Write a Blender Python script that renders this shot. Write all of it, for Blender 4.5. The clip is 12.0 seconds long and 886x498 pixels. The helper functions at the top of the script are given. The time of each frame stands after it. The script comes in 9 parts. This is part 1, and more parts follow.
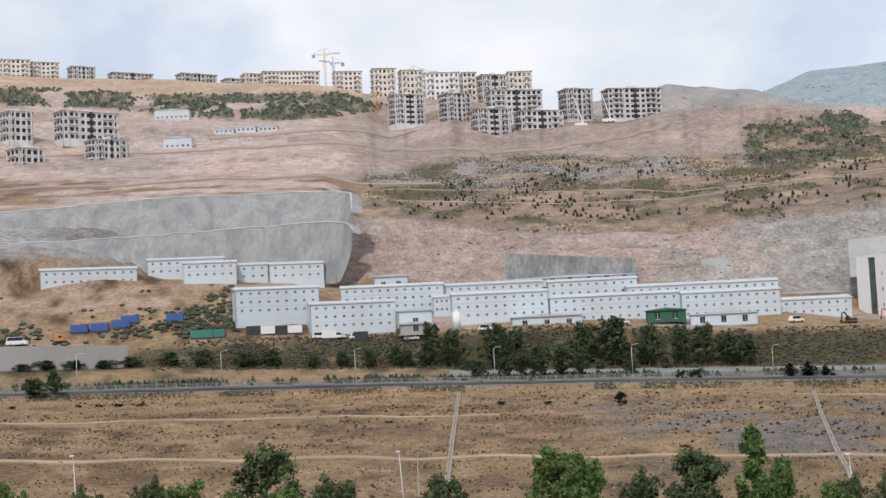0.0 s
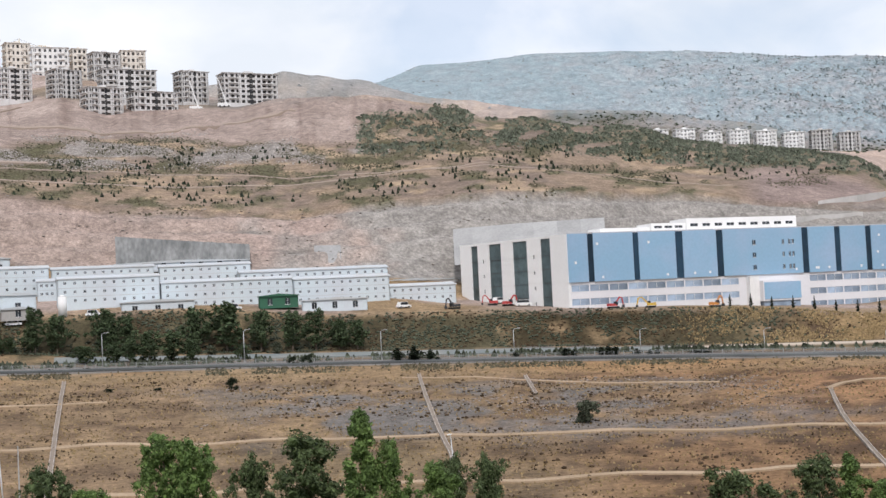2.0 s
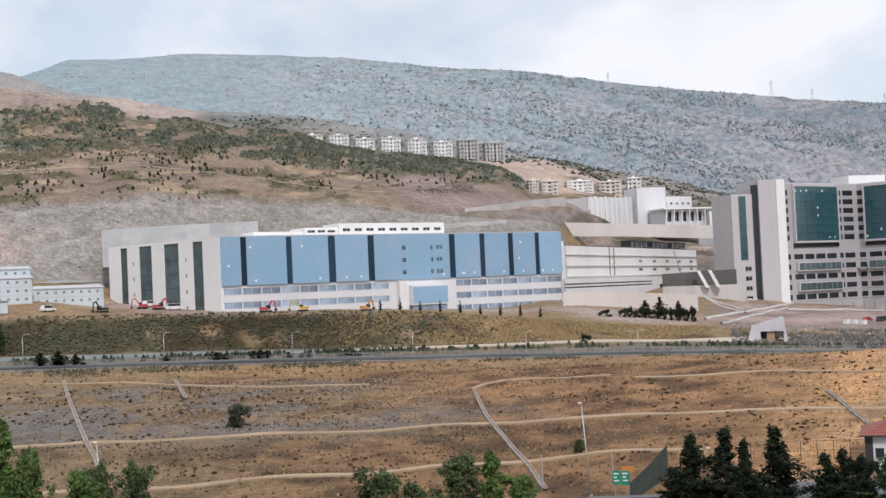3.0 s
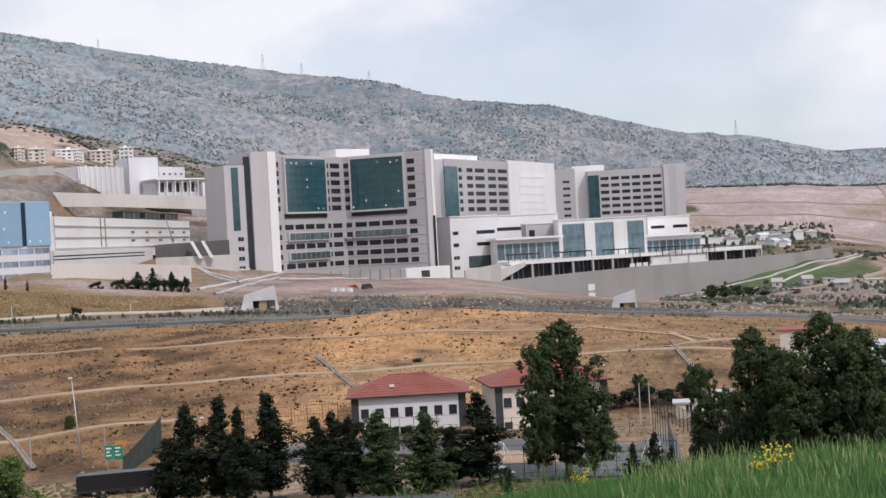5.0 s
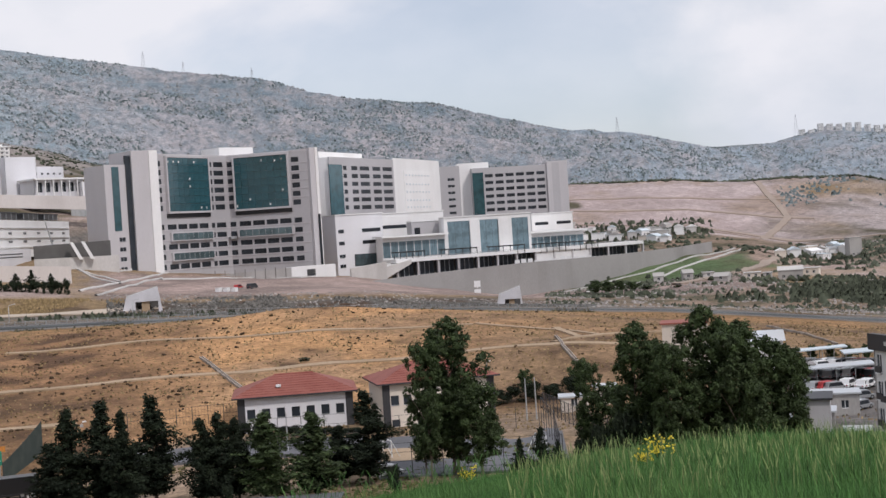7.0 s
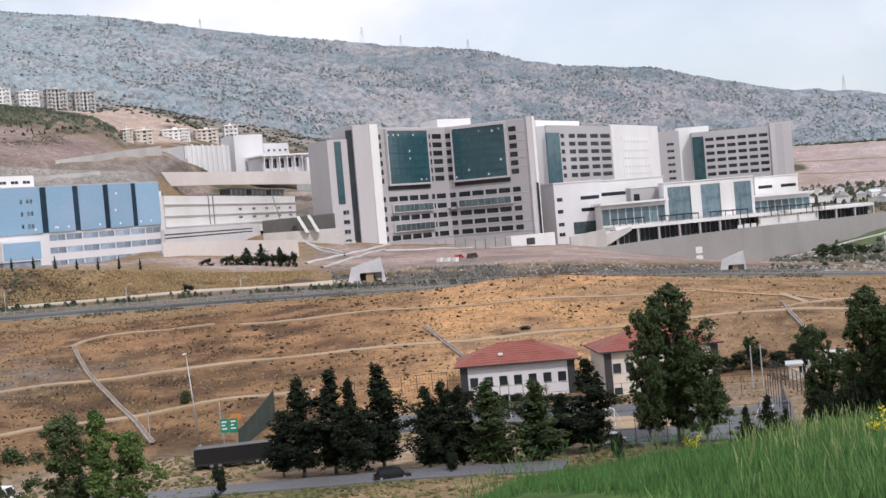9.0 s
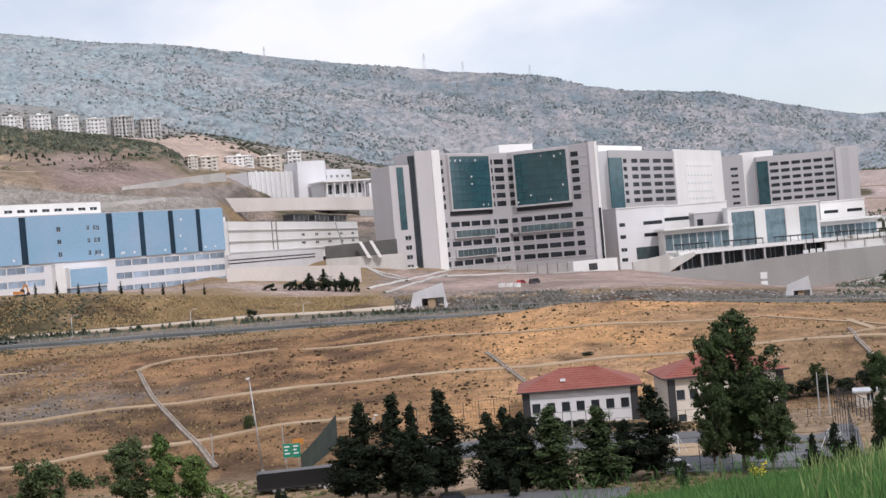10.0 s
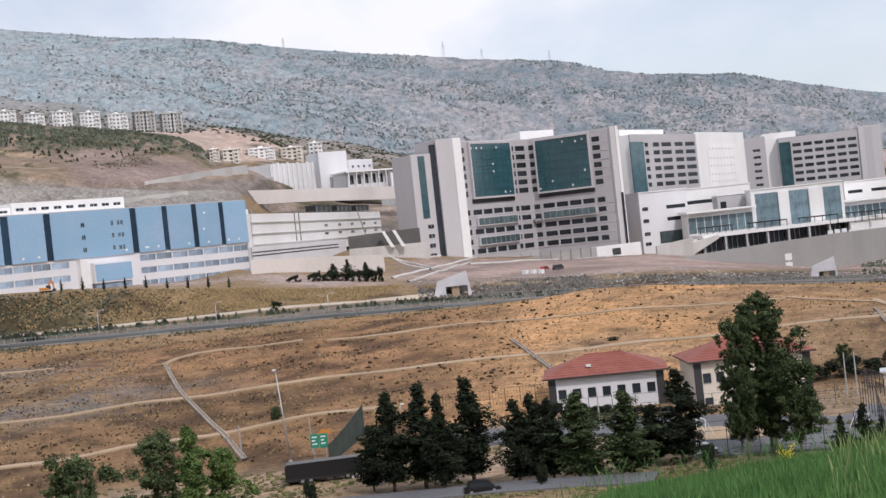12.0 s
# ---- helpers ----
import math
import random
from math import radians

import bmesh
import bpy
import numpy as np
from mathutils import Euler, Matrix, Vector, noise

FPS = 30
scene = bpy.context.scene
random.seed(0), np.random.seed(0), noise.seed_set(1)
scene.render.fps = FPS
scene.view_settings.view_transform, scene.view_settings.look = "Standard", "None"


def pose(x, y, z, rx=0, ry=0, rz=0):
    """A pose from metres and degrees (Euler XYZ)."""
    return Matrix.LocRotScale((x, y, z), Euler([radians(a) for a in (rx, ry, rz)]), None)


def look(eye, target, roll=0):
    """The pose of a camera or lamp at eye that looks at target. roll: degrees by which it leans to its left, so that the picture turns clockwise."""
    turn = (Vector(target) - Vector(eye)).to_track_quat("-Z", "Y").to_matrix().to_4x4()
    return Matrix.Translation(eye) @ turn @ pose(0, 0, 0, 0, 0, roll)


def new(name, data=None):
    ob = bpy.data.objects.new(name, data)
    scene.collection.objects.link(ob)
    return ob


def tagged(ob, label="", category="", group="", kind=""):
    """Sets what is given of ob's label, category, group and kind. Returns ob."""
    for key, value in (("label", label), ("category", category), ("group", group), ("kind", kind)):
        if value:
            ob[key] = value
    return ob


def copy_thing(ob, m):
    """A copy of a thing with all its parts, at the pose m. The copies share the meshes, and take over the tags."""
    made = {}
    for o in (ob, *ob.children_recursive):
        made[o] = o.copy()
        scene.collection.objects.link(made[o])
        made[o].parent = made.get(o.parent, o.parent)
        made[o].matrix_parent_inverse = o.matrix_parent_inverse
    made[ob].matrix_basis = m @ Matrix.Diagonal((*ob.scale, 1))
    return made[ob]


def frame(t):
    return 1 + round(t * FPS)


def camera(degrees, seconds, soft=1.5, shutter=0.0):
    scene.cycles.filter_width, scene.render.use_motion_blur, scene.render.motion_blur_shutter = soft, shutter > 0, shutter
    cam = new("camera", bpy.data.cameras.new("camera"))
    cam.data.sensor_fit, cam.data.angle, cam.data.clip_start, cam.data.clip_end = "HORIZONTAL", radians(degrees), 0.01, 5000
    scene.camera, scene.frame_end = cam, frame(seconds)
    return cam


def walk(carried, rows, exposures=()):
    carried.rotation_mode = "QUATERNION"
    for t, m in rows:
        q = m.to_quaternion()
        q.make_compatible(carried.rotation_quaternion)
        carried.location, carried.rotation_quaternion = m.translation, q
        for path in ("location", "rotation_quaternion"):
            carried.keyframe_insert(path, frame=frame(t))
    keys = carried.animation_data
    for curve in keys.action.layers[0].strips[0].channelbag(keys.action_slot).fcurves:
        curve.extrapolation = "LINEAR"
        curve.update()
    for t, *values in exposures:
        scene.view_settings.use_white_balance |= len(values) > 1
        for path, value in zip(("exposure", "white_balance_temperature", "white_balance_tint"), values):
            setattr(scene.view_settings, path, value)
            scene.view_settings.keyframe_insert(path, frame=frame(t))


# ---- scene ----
cam = camera(35.7, 12.0, soft=1.5)
EYE = 40.0
# seconds, heading, tilt, roll: the camera turns on the spot
ROWS = [
    (0.0, 0.201, 93.771, 2.796), (0.5, -5.095, 92.973, 2.957), (1.0, -6.495, 93.24, 3.1), (1.5, -9.665, 93.436, 2.931),
    (2.0, -15.833, 92.391, 2.778), (2.5, -23.124, 92.197, 2.902), (3.0, -30.232, 91.865, 2.622), (3.5, -37.234, 91.079, 2.804),
    (3.7, -39.789, 90.812, 2.781), (5.3, -53.195, 89.427, 3.101), (5.5, -54.704, 89.338, 3.072), (6.0, -58.416, 89.042, 3.247),
    (6.5, -58.647, 88.944, 3.184), (7.0, -55.898, 89.223, 3.642), (8.8, -47.685, 88.562, 4.67), (9.0, -46.787, 88.589, 4.902),
    (9.5, -44.914, 89.223, 5.005), (10.0, -44.198, 89.868, 4.954), (10.5, -44.881, 89.579, 5.052), (11.0, -48.424, 88.643, 4.867),
    (11.5, -47.935, 88.832, 5.478), (12.0, -43.242, 89.465, 6.117),
]
walk(cam, [(t, pose(0, 0, EYE, tilt, roll, heading)) for t, heading, tilt, roll in ROWS], [(0.0, -0.03, 6250, 13.5), (0.5, 0.20, 6250, 13.5), (1.0, 0.22, 6250, 13.5), (1.5, 0.04, 6250, 13.5), (2.0, 0.10, 6250, 13.5), (2.5, 0.02, 6250, 13.5), (3.5, -0.03, 6250, 14.5), (5.0, -0.08, 6250, 16.0), (6.0, -0.20, 6250, 16.0), (7.0, -0.20, 6250, 16.0), (9.0, 0.07, 6250, 16.0), (9.5, 0.03, 6250, 16.0), (10.0, 0.02, 6250, 16.0), (10.5, 0.00, 6250, 16.0), (11.0, 0.06, 6250, 16.0), (12.0, 0.00, 6250, 16.0)])

# ---- daylight: thin bright cloud with blue gaps, a veiled sun high on the right ----
SUN_BEARING, SUN_HEIGHT = 194.0, 48.0
world = bpy.data.worlds.new("sky")
scene.world = world
world.use_nodes = True
wn, wl = world.node_tree.nodes, world.node_tree.links
wn.clear()
w_out = wn.new("ShaderNodeOutputWorld")
w_bg = wn.new("ShaderNodeBackground")
w_sky = wn.new("ShaderNodeTexSky")
w_sky.sky_type, w_sky.sun_disc = "NISHITA", False
w_sky.sun_elevation, w_sky.sun_rotation = radians(SUN_HEIGHT), radians(SUN_BEARING)
w_sky.dust_density = 1.0
w_co = wn.new("ShaderNodeTexCoord")
w_map = wn.new("ShaderNodeMapping")
w_map.inputs["Scale"].default_value = (1.0, 1.0, 1.9)
w_noise = wn.new("ShaderNodeTexNoise")
w_noise.inputs["Scale"].default_value, w_noise.inputs["Detail"].default_value, w_noise.inputs["Roughness"].default_value = 3.4, 7.0, 0.5
w_noise.inputs["Distortion"].default_value = 0.35
w_ramp = wn.new("ShaderNodeValToRGB")
w_ramp.color_ramp.elements[0].position, w_ramp.color_ramp.elements[1].position = 0.4, 0.54
w_ramp.color_ramp.elements[0].color = (0.55, 0.55, 0.55, 1)
w_noise2 = wn.new("ShaderNodeTexNoise")
w_noise2.inputs["Scale"].default_value, w_noise2.inputs["Detail"].default_value = 5.5, 6.0
w_cloud = wn.new("ShaderNodeValToRGB")
w_cloud.color_ramp.elements[0].position, w_cloud.color_ramp.elements[1].position = 0.38, 0.58
w_cloud.color_ramp.elements[0].color, w_cloud.color_ramp.elements[1].color = (6.6, 7.0, 7.25, 1), (8.0, 8.1, 8.1, 1)
w_mix = wn.new("ShaderNodeMixRGB")
w_bg.inputs["Strength"].default_value = 0.12
wl.new(w_co.outputs["Generated"], w_map.inputs["Vector"])
wl.new(w_map.outputs["Vector"], w_noise.inputs["Vector"])
wl.new(w_map.outputs["Vector"], w_noise2.inputs["Vector"])
wl.new(w_noise.outputs["Fac"], w_ramp.inputs["Fac"])
wl.new(w_noise2.outputs["Fac"], w_cloud.inputs["Fac"])
wl.new(w_ramp.outputs["Color"], w_mix.inputs["Fac"])
wl.new(w_sky.outputs["Color"], w_mix.inputs["Color1"])
wl.new(w_cloud.outputs["Color"], w_mix.inputs["Color2"])
wl.new(w_mix.outputs["Color"], w_bg.inputs["Color"])
wl.new(w_bg.outputs["Background"], w_out.inputs["Surface"])
sun_data = bpy.data.lights.new("sun", "SUN")
sun_data.energy, sun_data.angle, sun_data.color = 2.1, radians(3.0), (1.0, 0.95, 0.87)
sun = new("sun", sun_data)
b, e = radians(SUN_BEARING), radians(SUN_HEIGHT)
sun.matrix_world = look((500 * math.sin(b) * math.cos(e), 500 * math.cos(b) * math.cos(e), 500 * math.sin(e) + 40), (0, 0, 40))

# ---- tools: meshes and materials ----
class Geo:
    """Vertices and faces of one mesh, with a material slot for each face."""

    def __init__(self):
        self.v, self.f, self.s = [], [], []

    def add(self, verts, faces, slot=0):
        n = len(self.v)
        self.v += [tuple(p) for p in verts]
        self.f += [tuple(n + i for i in q) for q in faces]
        self.s += [slot] * len(faces)
        return self

    def box(self, x0, x1, y0, y1, z0, z1, slot=0, taper=0.0):
        t = taper
        p = [(x0, y0, z0), (x1, y0, z0), (x1, y1, z0), (x0, y1, z0),
             (x0 + t, y0 + t, z1), (x1 - t, y0 + t, z1), (x1 - t, y1 - t, z1), (x0 + t, y1 - t, z1)]
        return self.add(p, [(3, 2, 1, 0), (4, 5, 6, 7), (0, 1, 5, 4), (1, 2, 6, 5), (2, 3, 7, 6), (3, 0, 4, 7)], slot)

    def prism(self, outline, z0, z1, slot=0):
        """An upright prism over an outline that runs counter-clockwise seen from above."""
        n = len(outline)
        p = [(x, y, z0) for x, y in outline] + [(x, y, z1) for x, y in outline]
        q = [tuple(range(n - 1, -1, -1)), tuple(range(n, 2 * n))] + [(i, (i + 1) % n, n + (i + 1) % n, n + i) for i in range(n)]
        return self.add(p, q, slot)

    def slab_xz(self, outline, y0, y1, slot=0):
        """A plate whose outline lies in x and z (counter-clockwise seen from the front), from y0 in front to y1 behind."""
        n = len(outline)
        p = [(x, y0, z) for x, z in outline] + [(x, y1, z) for x, z in outline]
        q = [tuple(range(n)), tuple(range(2 * n - 1, n - 1, -1))] + [(i, n + i, n + (i + 1) % n, (i + 1) % n) for i in range(n)]
        return self.add(p, q, slot)

    def tube(self, a, b, ra, rb=None, n=6, slot=0):
        a, b, rb = Vector(a), Vector(b), ra if rb is None else rb
        d = (b - a).normalized()
        u = d.orthogonal().normalized()
        w = d.cross(u)
        ring = [(math.cos(2 * math.pi * i / n), math.sin(2 * math.pi * i / n)) for i in range(n)]
        p = [a + (u * c + w * s) * ra for c, s in ring] + [b + (u * c + w * s) * rb for c, s in ring]
        q = [(i, (i + 1) % n, n + (i + 1) % n, n + i) for i in range(n)] + [tuple(range(n - 1, -1, -1)), tuple(range(n, 2 * n))]
        return self.add(p, q, slot)

    def blob(self, c, r, rng, squash=1.0, rough=0.25, slot=0):
        """A small uneven clump with twenty faces."""
        g = 1.618
        base = [(-1, g, 0), (1, g, 0), (-1, -g, 0), (1, -g, 0), (0, -1, g), (0, 1, g), (0, -1, -g), (0, 1, -g), (g, 0, -1), (g, 0, 1), (-g, 0, -1), (-g, 0, 1)]
        q = [(0, 11, 5), (0, 5, 1), (0, 1, 7), (0, 7, 10), (0, 10, 11), (1, 5, 9), (5, 11, 4), (11, 10, 2), (10, 7, 6), (7, 1, 8),
             (3, 9, 4), (3, 4, 2), (3, 2, 6), (3, 6, 8), (3, 8, 9), (4, 9, 5), (2, 4, 11), (6, 2, 10), (8, 6, 7), (9, 8, 1)]
        p = []
        for x, y, z in base:
            k = r / 1.9 * (1 + rng.uniform(-rough, rough))
            p.append((c[0] + x * k, c[1] + y * k, c[2] + z * k * squash))
        return self.add(p, q, slot)

    def mesh(self, name, mats, smooth=False):
        me = bpy.data.meshes.new(name)
        me.from_pydata(self.v, [], self.f)
        for m in mats if isinstance(mats, (list, tuple)) else [mats]:
            me.materials.append(m)
        if len(me.materials) > 1:
            me.polygons.foreach_set("material_index", self.s)
        if smooth:
            me.polygons.foreach_set("use_smooth", [True] * len(self.f))
        me.update()
        return me


def part(name, geo, mats, parent, label="", smooth=False, at=None):
    """One mesh object under a thing or a part; geo may be a mesh that alike parts share."""
    ob = new(name, geo if isinstance(geo, bpy.types.Mesh) else geo.mesh(name, mats, smooth))
    ob.parent = parent
    if at is not None:
        ob.matrix_basis = at
    return tagged(ob, label)


def thing(name, m, label, category, group="", kind=""):
    """An Empty at the base of a thing, which parents its parts."""
    ob = new(name)
    ob.empty_display_size = 0.5
    ob.matrix_basis = m
    return tagged(ob, label, category, group, kind)


def solo(name, geo, mats, m, label, category, group="", kind="", smooth=False):
    """A thing of one mesh."""
    ob = new(name, geo.mesh(name, mats, smooth))
    ob.matrix_basis = m
    return tagged(ob, label, category, group, kind)


def at(bearing, distance):
    """Plan position at a compass bearing from the viewpoint."""
    a = radians(bearing)
    return distance * math.sin(a), distance * math.cos(a)


def facing(a, b, z):
    """The pose of a facade that runs from plan point a to plan point b: x along it, y into the building."""
    (ax, ay), (bx, by) = a, b
    return pose(ax, ay, z, 0, 0, math.degrees(math.atan2(by - ay, bx - ax))), math.hypot(bx - ax, by - ay)


MATS = {}


def material(name, color, rough=0.8, metal=0.0, vary=0.15, scale=1.0, bump=0.0, stain=None, stain_scale=0.15, per_object=0.0, per_island=0.0, spec=None, fine=6.0, streak=1.0):
    """A procedural surface: a base colour with grain at two scales, stains, relief, and some variation from piece to piece."""
    m = bpy.data.materials.new(name)
    m.use_nodes = True
    n, l = m.node_tree.nodes, m.node_tree.links
    bs = n["Principled BSDF"]
    bs.inputs["Roughness"].default_value, bs.inputs["Metallic"].default_value = rough, metal
    if spec is not None:
        bs.inputs["Specular IOR Level"].default_value = spec
    co = n.new("ShaderNodeTexCoord")
    big, small = n.new("ShaderNodeTexNoise"), n.new("ShaderNodeTexNoise")
    big.inputs["Scale"].default_value, small.inputs["Scale"].default_value = stain_scale, scale * fine
    big.inputs["Detail"].default_value = small.inputs["Detail"].default_value = 5.0
    mp = n.new("ShaderNodeMapping")
    mp.inputs["Scale"].default_value = (1.0, 1.0, streak)
    l.new(co.outputs["Object"], mp.inputs["Vector"])
    l.new(mp.outputs["Vector"], big.inputs["Vector"])
    l.new(mp.outputs["Vector"], small.inputs["Vector"])
    base = n.new("ShaderNodeMixRGB")
    base.inputs["Color1"].default_value = (*color, 1)
    base.inputs["Color2"].default_value = (*(stain or [c * 0.7 for c in color]), 1)
    ramp = n.new("ShaderNodeMapRange")
    ramp.inputs["From Min"].default_value, ramp.inputs["From Max"].default_value = 0.42, 0.68
    ramp.inputs["To Max"].default_value = 0.9 if stain else min(1.0, vary * 3)
    l.new(big.outputs["Fac"], ramp.inputs["Value"])
    l.new(ramp.outputs["Result"], base.inputs["Fac"])
    hsv = n.new("ShaderNodeHueSaturation")
    val = n.new("ShaderNodeMapRange")
    val.inputs["From Min"].default_value, val.inputs["From Max"].default_value = 0.25, 0.75
    val.inputs["To Min"].default_value, val.inputs["To Max"].default_value = 1 - vary, 1 + vary
    l.new(small.outputs["Fac"], val.inputs["Value"])
    last = val.outputs["Result"]
    if per_object or per_island:
        src = n.new("ShaderNodeObjectInfo") if per_object else n.new("ShaderNodeNewGeometry")
        k = per_object or per_island
        r = n.new("ShaderNodeMapRange")
        r.inputs["To Min"].default_value, r.inputs["To Max"].default_value = 1 - k, 1 + k
        l.new(src.outputs["Random" if per_object else "Random Per Island"], r.inputs["Value"])
        mul = n.new("ShaderNodeMath")
        mul.operation = "MULTIPLY"
        l.new(last, mul.inputs[0])
        l.new(r.outputs["Result"], mul.inputs[1])
        last = mul.outputs["Value"]
    l.new(last, hsv.inputs["Value"])
    l.new(base.outputs["Color"], hsv.inputs["Color"])
    l.new(hsv.outputs["Color"], bs.inputs["Base Color"])
    if bump:
        b = n.new("ShaderNodeBump")
        b.inputs["Strength"].default_value, b.inputs["Distance"].default_value = 0.6, bump
        l.new(small.outputs["Fac"], b.inputs["Height"])
        l.new(b.outputs["Normal"], bs.inputs["Normal"])
    MATS[name] = m
    return m


def glass(name, color, rough=0.12, spec=0.8, differ=0.35):
    """Dark tinted window glass, seen from outside against an unlit inside."""
    m = material(name, color, rough, 0.0, 0.1, 0.3, stain=[c * 0.6 for c in color], stain_scale=0.25, per_object=differ)
    m.node_tree.nodes["Principled BSDF"].inputs["Specular IOR Level"].default_value = spec
    return m


material("white_render", (0.82, 0.815, 0.81), 0.75, vary=0.05, scale=0.5, stain=(0.74, 0.73, 0.72), stain_scale=0.06, per_object=0.03, streak=0.3)
material("warm_cladding", (0.53, 0.512, 0.525), 0.6, vary=0.04, scale=0.3, stain=(0.47, 0.453, 0.465), stain_scale=0.05, streak=0.3)
material("grey_cladding", (0.46, 0.447, 0.46), 0.6, vary=0.05, scale=0.3, stain=(0.41, 0.398, 0.41), stain_scale=0.05, streak=0.3)
material("blue_cladding", (0.25, 0.415, 0.575), 0.4, vary=0.05, scale=0.2, stain=(0.31, 0.43, 0.59), stain_scale=0.08, per_object=0.06)
material("concrete", (0.42, 0.4, 0.38), 0.85, vary=0.12, scale=0.6, stain=(0.3, 0.29, 0.28), stain_scale=0.12, bump=0.01, streak=0.3)
material("pale_concrete", (0.55, 0.53, 0.51), 0.85, vary=0.1, scale=0.5, stain=(0.42, 0.4, 0.38), stain_scale=0.1, per_object=0.08, streak=0.3)
# dark grey stands for the shade behind open bays of raw concrete
material("bay_shade", (0.1, 0.098, 0.096), 0.9, vary=0.2, scale=0.2, stain=(0.14, 0.137, 0.133), stain_scale=0.2)
material("raw_frame", (0.67, 0.66, 0.66), 0.85, vary=0.1, scale=0.5, stain=(0.56, 0.545, 0.535), stain_scale=0.1, per_object=0.1)
material("cream_render", (0.7, 0.63, 0.55), 0.8, vary=0.06, scale=0.4, stain=(0.6, 0.53, 0.46), stain_scale=0.08, per_object=0.08)
material("pale_cream", (0.76, 0.71, 0.65), 0.8, vary=0.06, scale=0.4, stain=(0.68, 0.63, 0.57), stain_scale=0.08, per_object=0.08)
# near-black colour stands for unlit rooms and openings
material("inside_shade", (0.035, 0.037, 0.042), 0.9, vary=0.2, scale=0.2, stain=(0.07, 0.068, 0.065), stain_scale=0.3)
material("steel_grey", (0.4, 0.41, 0.42), 0.45, 0.6, vary=0.08, scale=0.6)
material("galvanised", (0.5, 0.51, 0.52), 0.5, 0.5, vary=0.1)
material("dark_steel", (0.05, 0.05, 0.055), 0.55, 0.2, vary=0.15)
material("crane_yellow", (0.62, 0.4, 0.06), 0.5, vary=0.1)
material("crane_blue", (0.1, 0.2, 0.42), 0.5, vary=0.1)
material("red_paint", (0.45, 0.05, 0.05), 0.45, vary=0.1)
material("orange_paint", (0.6, 0.24, 0.05), 0.5, vary=0.12)
material("white_paint", (0.78, 0.78, 0.78), 0.45, vary=0.05)
material("blue_paint", (0.05, 0.12, 0.36), 0.5, vary=0.12)
material("teal_paint", (0.05, 0.22, 0.18), 0.6, vary=0.12)
material("green_sign", (0.01, 0.24, 0.15), 0.5, vary=0.06)
material("black_paint", (0.015, 0.015, 0.017), 0.35, vary=0.15)
material("rubber", (0.02, 0.02, 0.02), 0.9, vary=0.1)
material("corrugated_white", (0.58, 0.65, 0.69), 0.55, vary=0.06, scale=0.5, stain=(0.55, 0.585, 0.63), stain_scale=0.1, per_object=0.04, streak=0.3)
material("roof_sheet", (0.5, 0.53, 0.56), 0.5, vary=0.08, stain=(0.48, 0.48, 0.48), per_object=0.06)
material("roof_tile", (0.29, 0.097, 0.073), 0.75, vary=0.14, scale=0.6, stain=(0.24, 0.068, 0.05), stain_scale=0.3, per_object=0.08)
material("asphalt", (0.092, 0.098, 0.1), 0.85, vary=0.15, scale=0.5, stain=(0.16, 0.17, 0.17), stain_scale=0.05, spec=0.05)
material("court_surface", (0.165, 0.168, 0.182), 0.85, vary=0.14, scale=0.5, stain=(0.12, 0.12, 0.125), stain_scale=0.08, spec=0.1)
material("path_soil", (0.4, 0.295, 0.195), 0.95, vary=0.15, scale=0.4, stain=(0.29, 0.21, 0.13), stain_scale=0.08)
material("bark", (0.13, 0.1, 0.075), 0.95, vary=0.25, scale=0.8, bump=0.02)
material("pine_leaf", (0.013, 0.02, 0.011), 0.85, vary=0.25, scale=0.3, stain=(0.024, 0.034, 0.016), stain_scale=0.5, per_island=0.4, spec=0.25)
material("broad_leaf", (0.05, 0.076, 0.026), 0.75, vary=0.25, scale=0.3, stain=(0.03, 0.043, 0.017), stain_scale=0.5, per_island=0.45, spec=0.3)
material("mid_leaf", (0.075, 0.102, 0.04), 0.75, vary=0.25, scale=0.3, stain=(0.05, 0.07, 0.028), stain_scale=0.5, per_island=0.45, spec=0.3)
material("drain_bed", (0.25, 0.2, 0.16), 0.95, vary=0.2, scale=0.5, stain=(0.27, 0.23, 0.19), stain_scale=0.3)
material("heath_leaf", (0.11, 0.095, 0.06), 0.9, vary=0.25, scale=0.2, stain=(0.075, 0.075, 0.05), stain_scale=0.02, per_island=0.45, spec=0.2)
material("grove_leaf", (0.062, 0.088, 0.042), 0.8, vary=0.25, scale=0.3, stain=(0.04, 0.058, 0.028), stain_scale=0.5, per_island=0.45, spec=0.25)
material("bright_leaf", (0.108, 0.165, 0.044), 0.75, vary=0.25, scale=0.3, stain=(0.066, 0.11, 0.032), stain_scale=0.5, per_island=0.45, spec=0.3)
material("olive_leaf", (0.068, 0.078, 0.052), 0.85, vary=0.25, scale=0.2, stain=(0.048, 0.056, 0.038), stain_scale=0.02, per_island=0.45, spec=0.2)
material("grass_blade", (0.058, 0.148, 0.034), 0.7, vary=0.25, scale=0.1, stain=(0.08, 0.16, 0.042), stain_scale=0.3, per_island=0.5, spec=0.3)
material("grass_tip", (0.19, 0.24, 0.09), 0.7, vary=0.2, per_island=0.4, spec=0.2)
material("weed_leaf", (0.1, 0.105, 0.042), 0.85, vary=0.25, scale=0.3, stain=(0.16, 0.125, 0.06), stain_scale=0.1, per_island=0.45, spec=0.2)
material("rape_flower", (0.75, 0.6, 0.04), 0.7, vary=0.15, per_island=0.2)
material("dry_tuft", (0.21, 0.145, 0.07), 0.9, vary=0.2, per_island=0.4, spec=0.2)
material("straw_tuft", (0.27, 0.195, 0.1), 0.9, vary=0.2, per_island=0.4, spec=0.2)
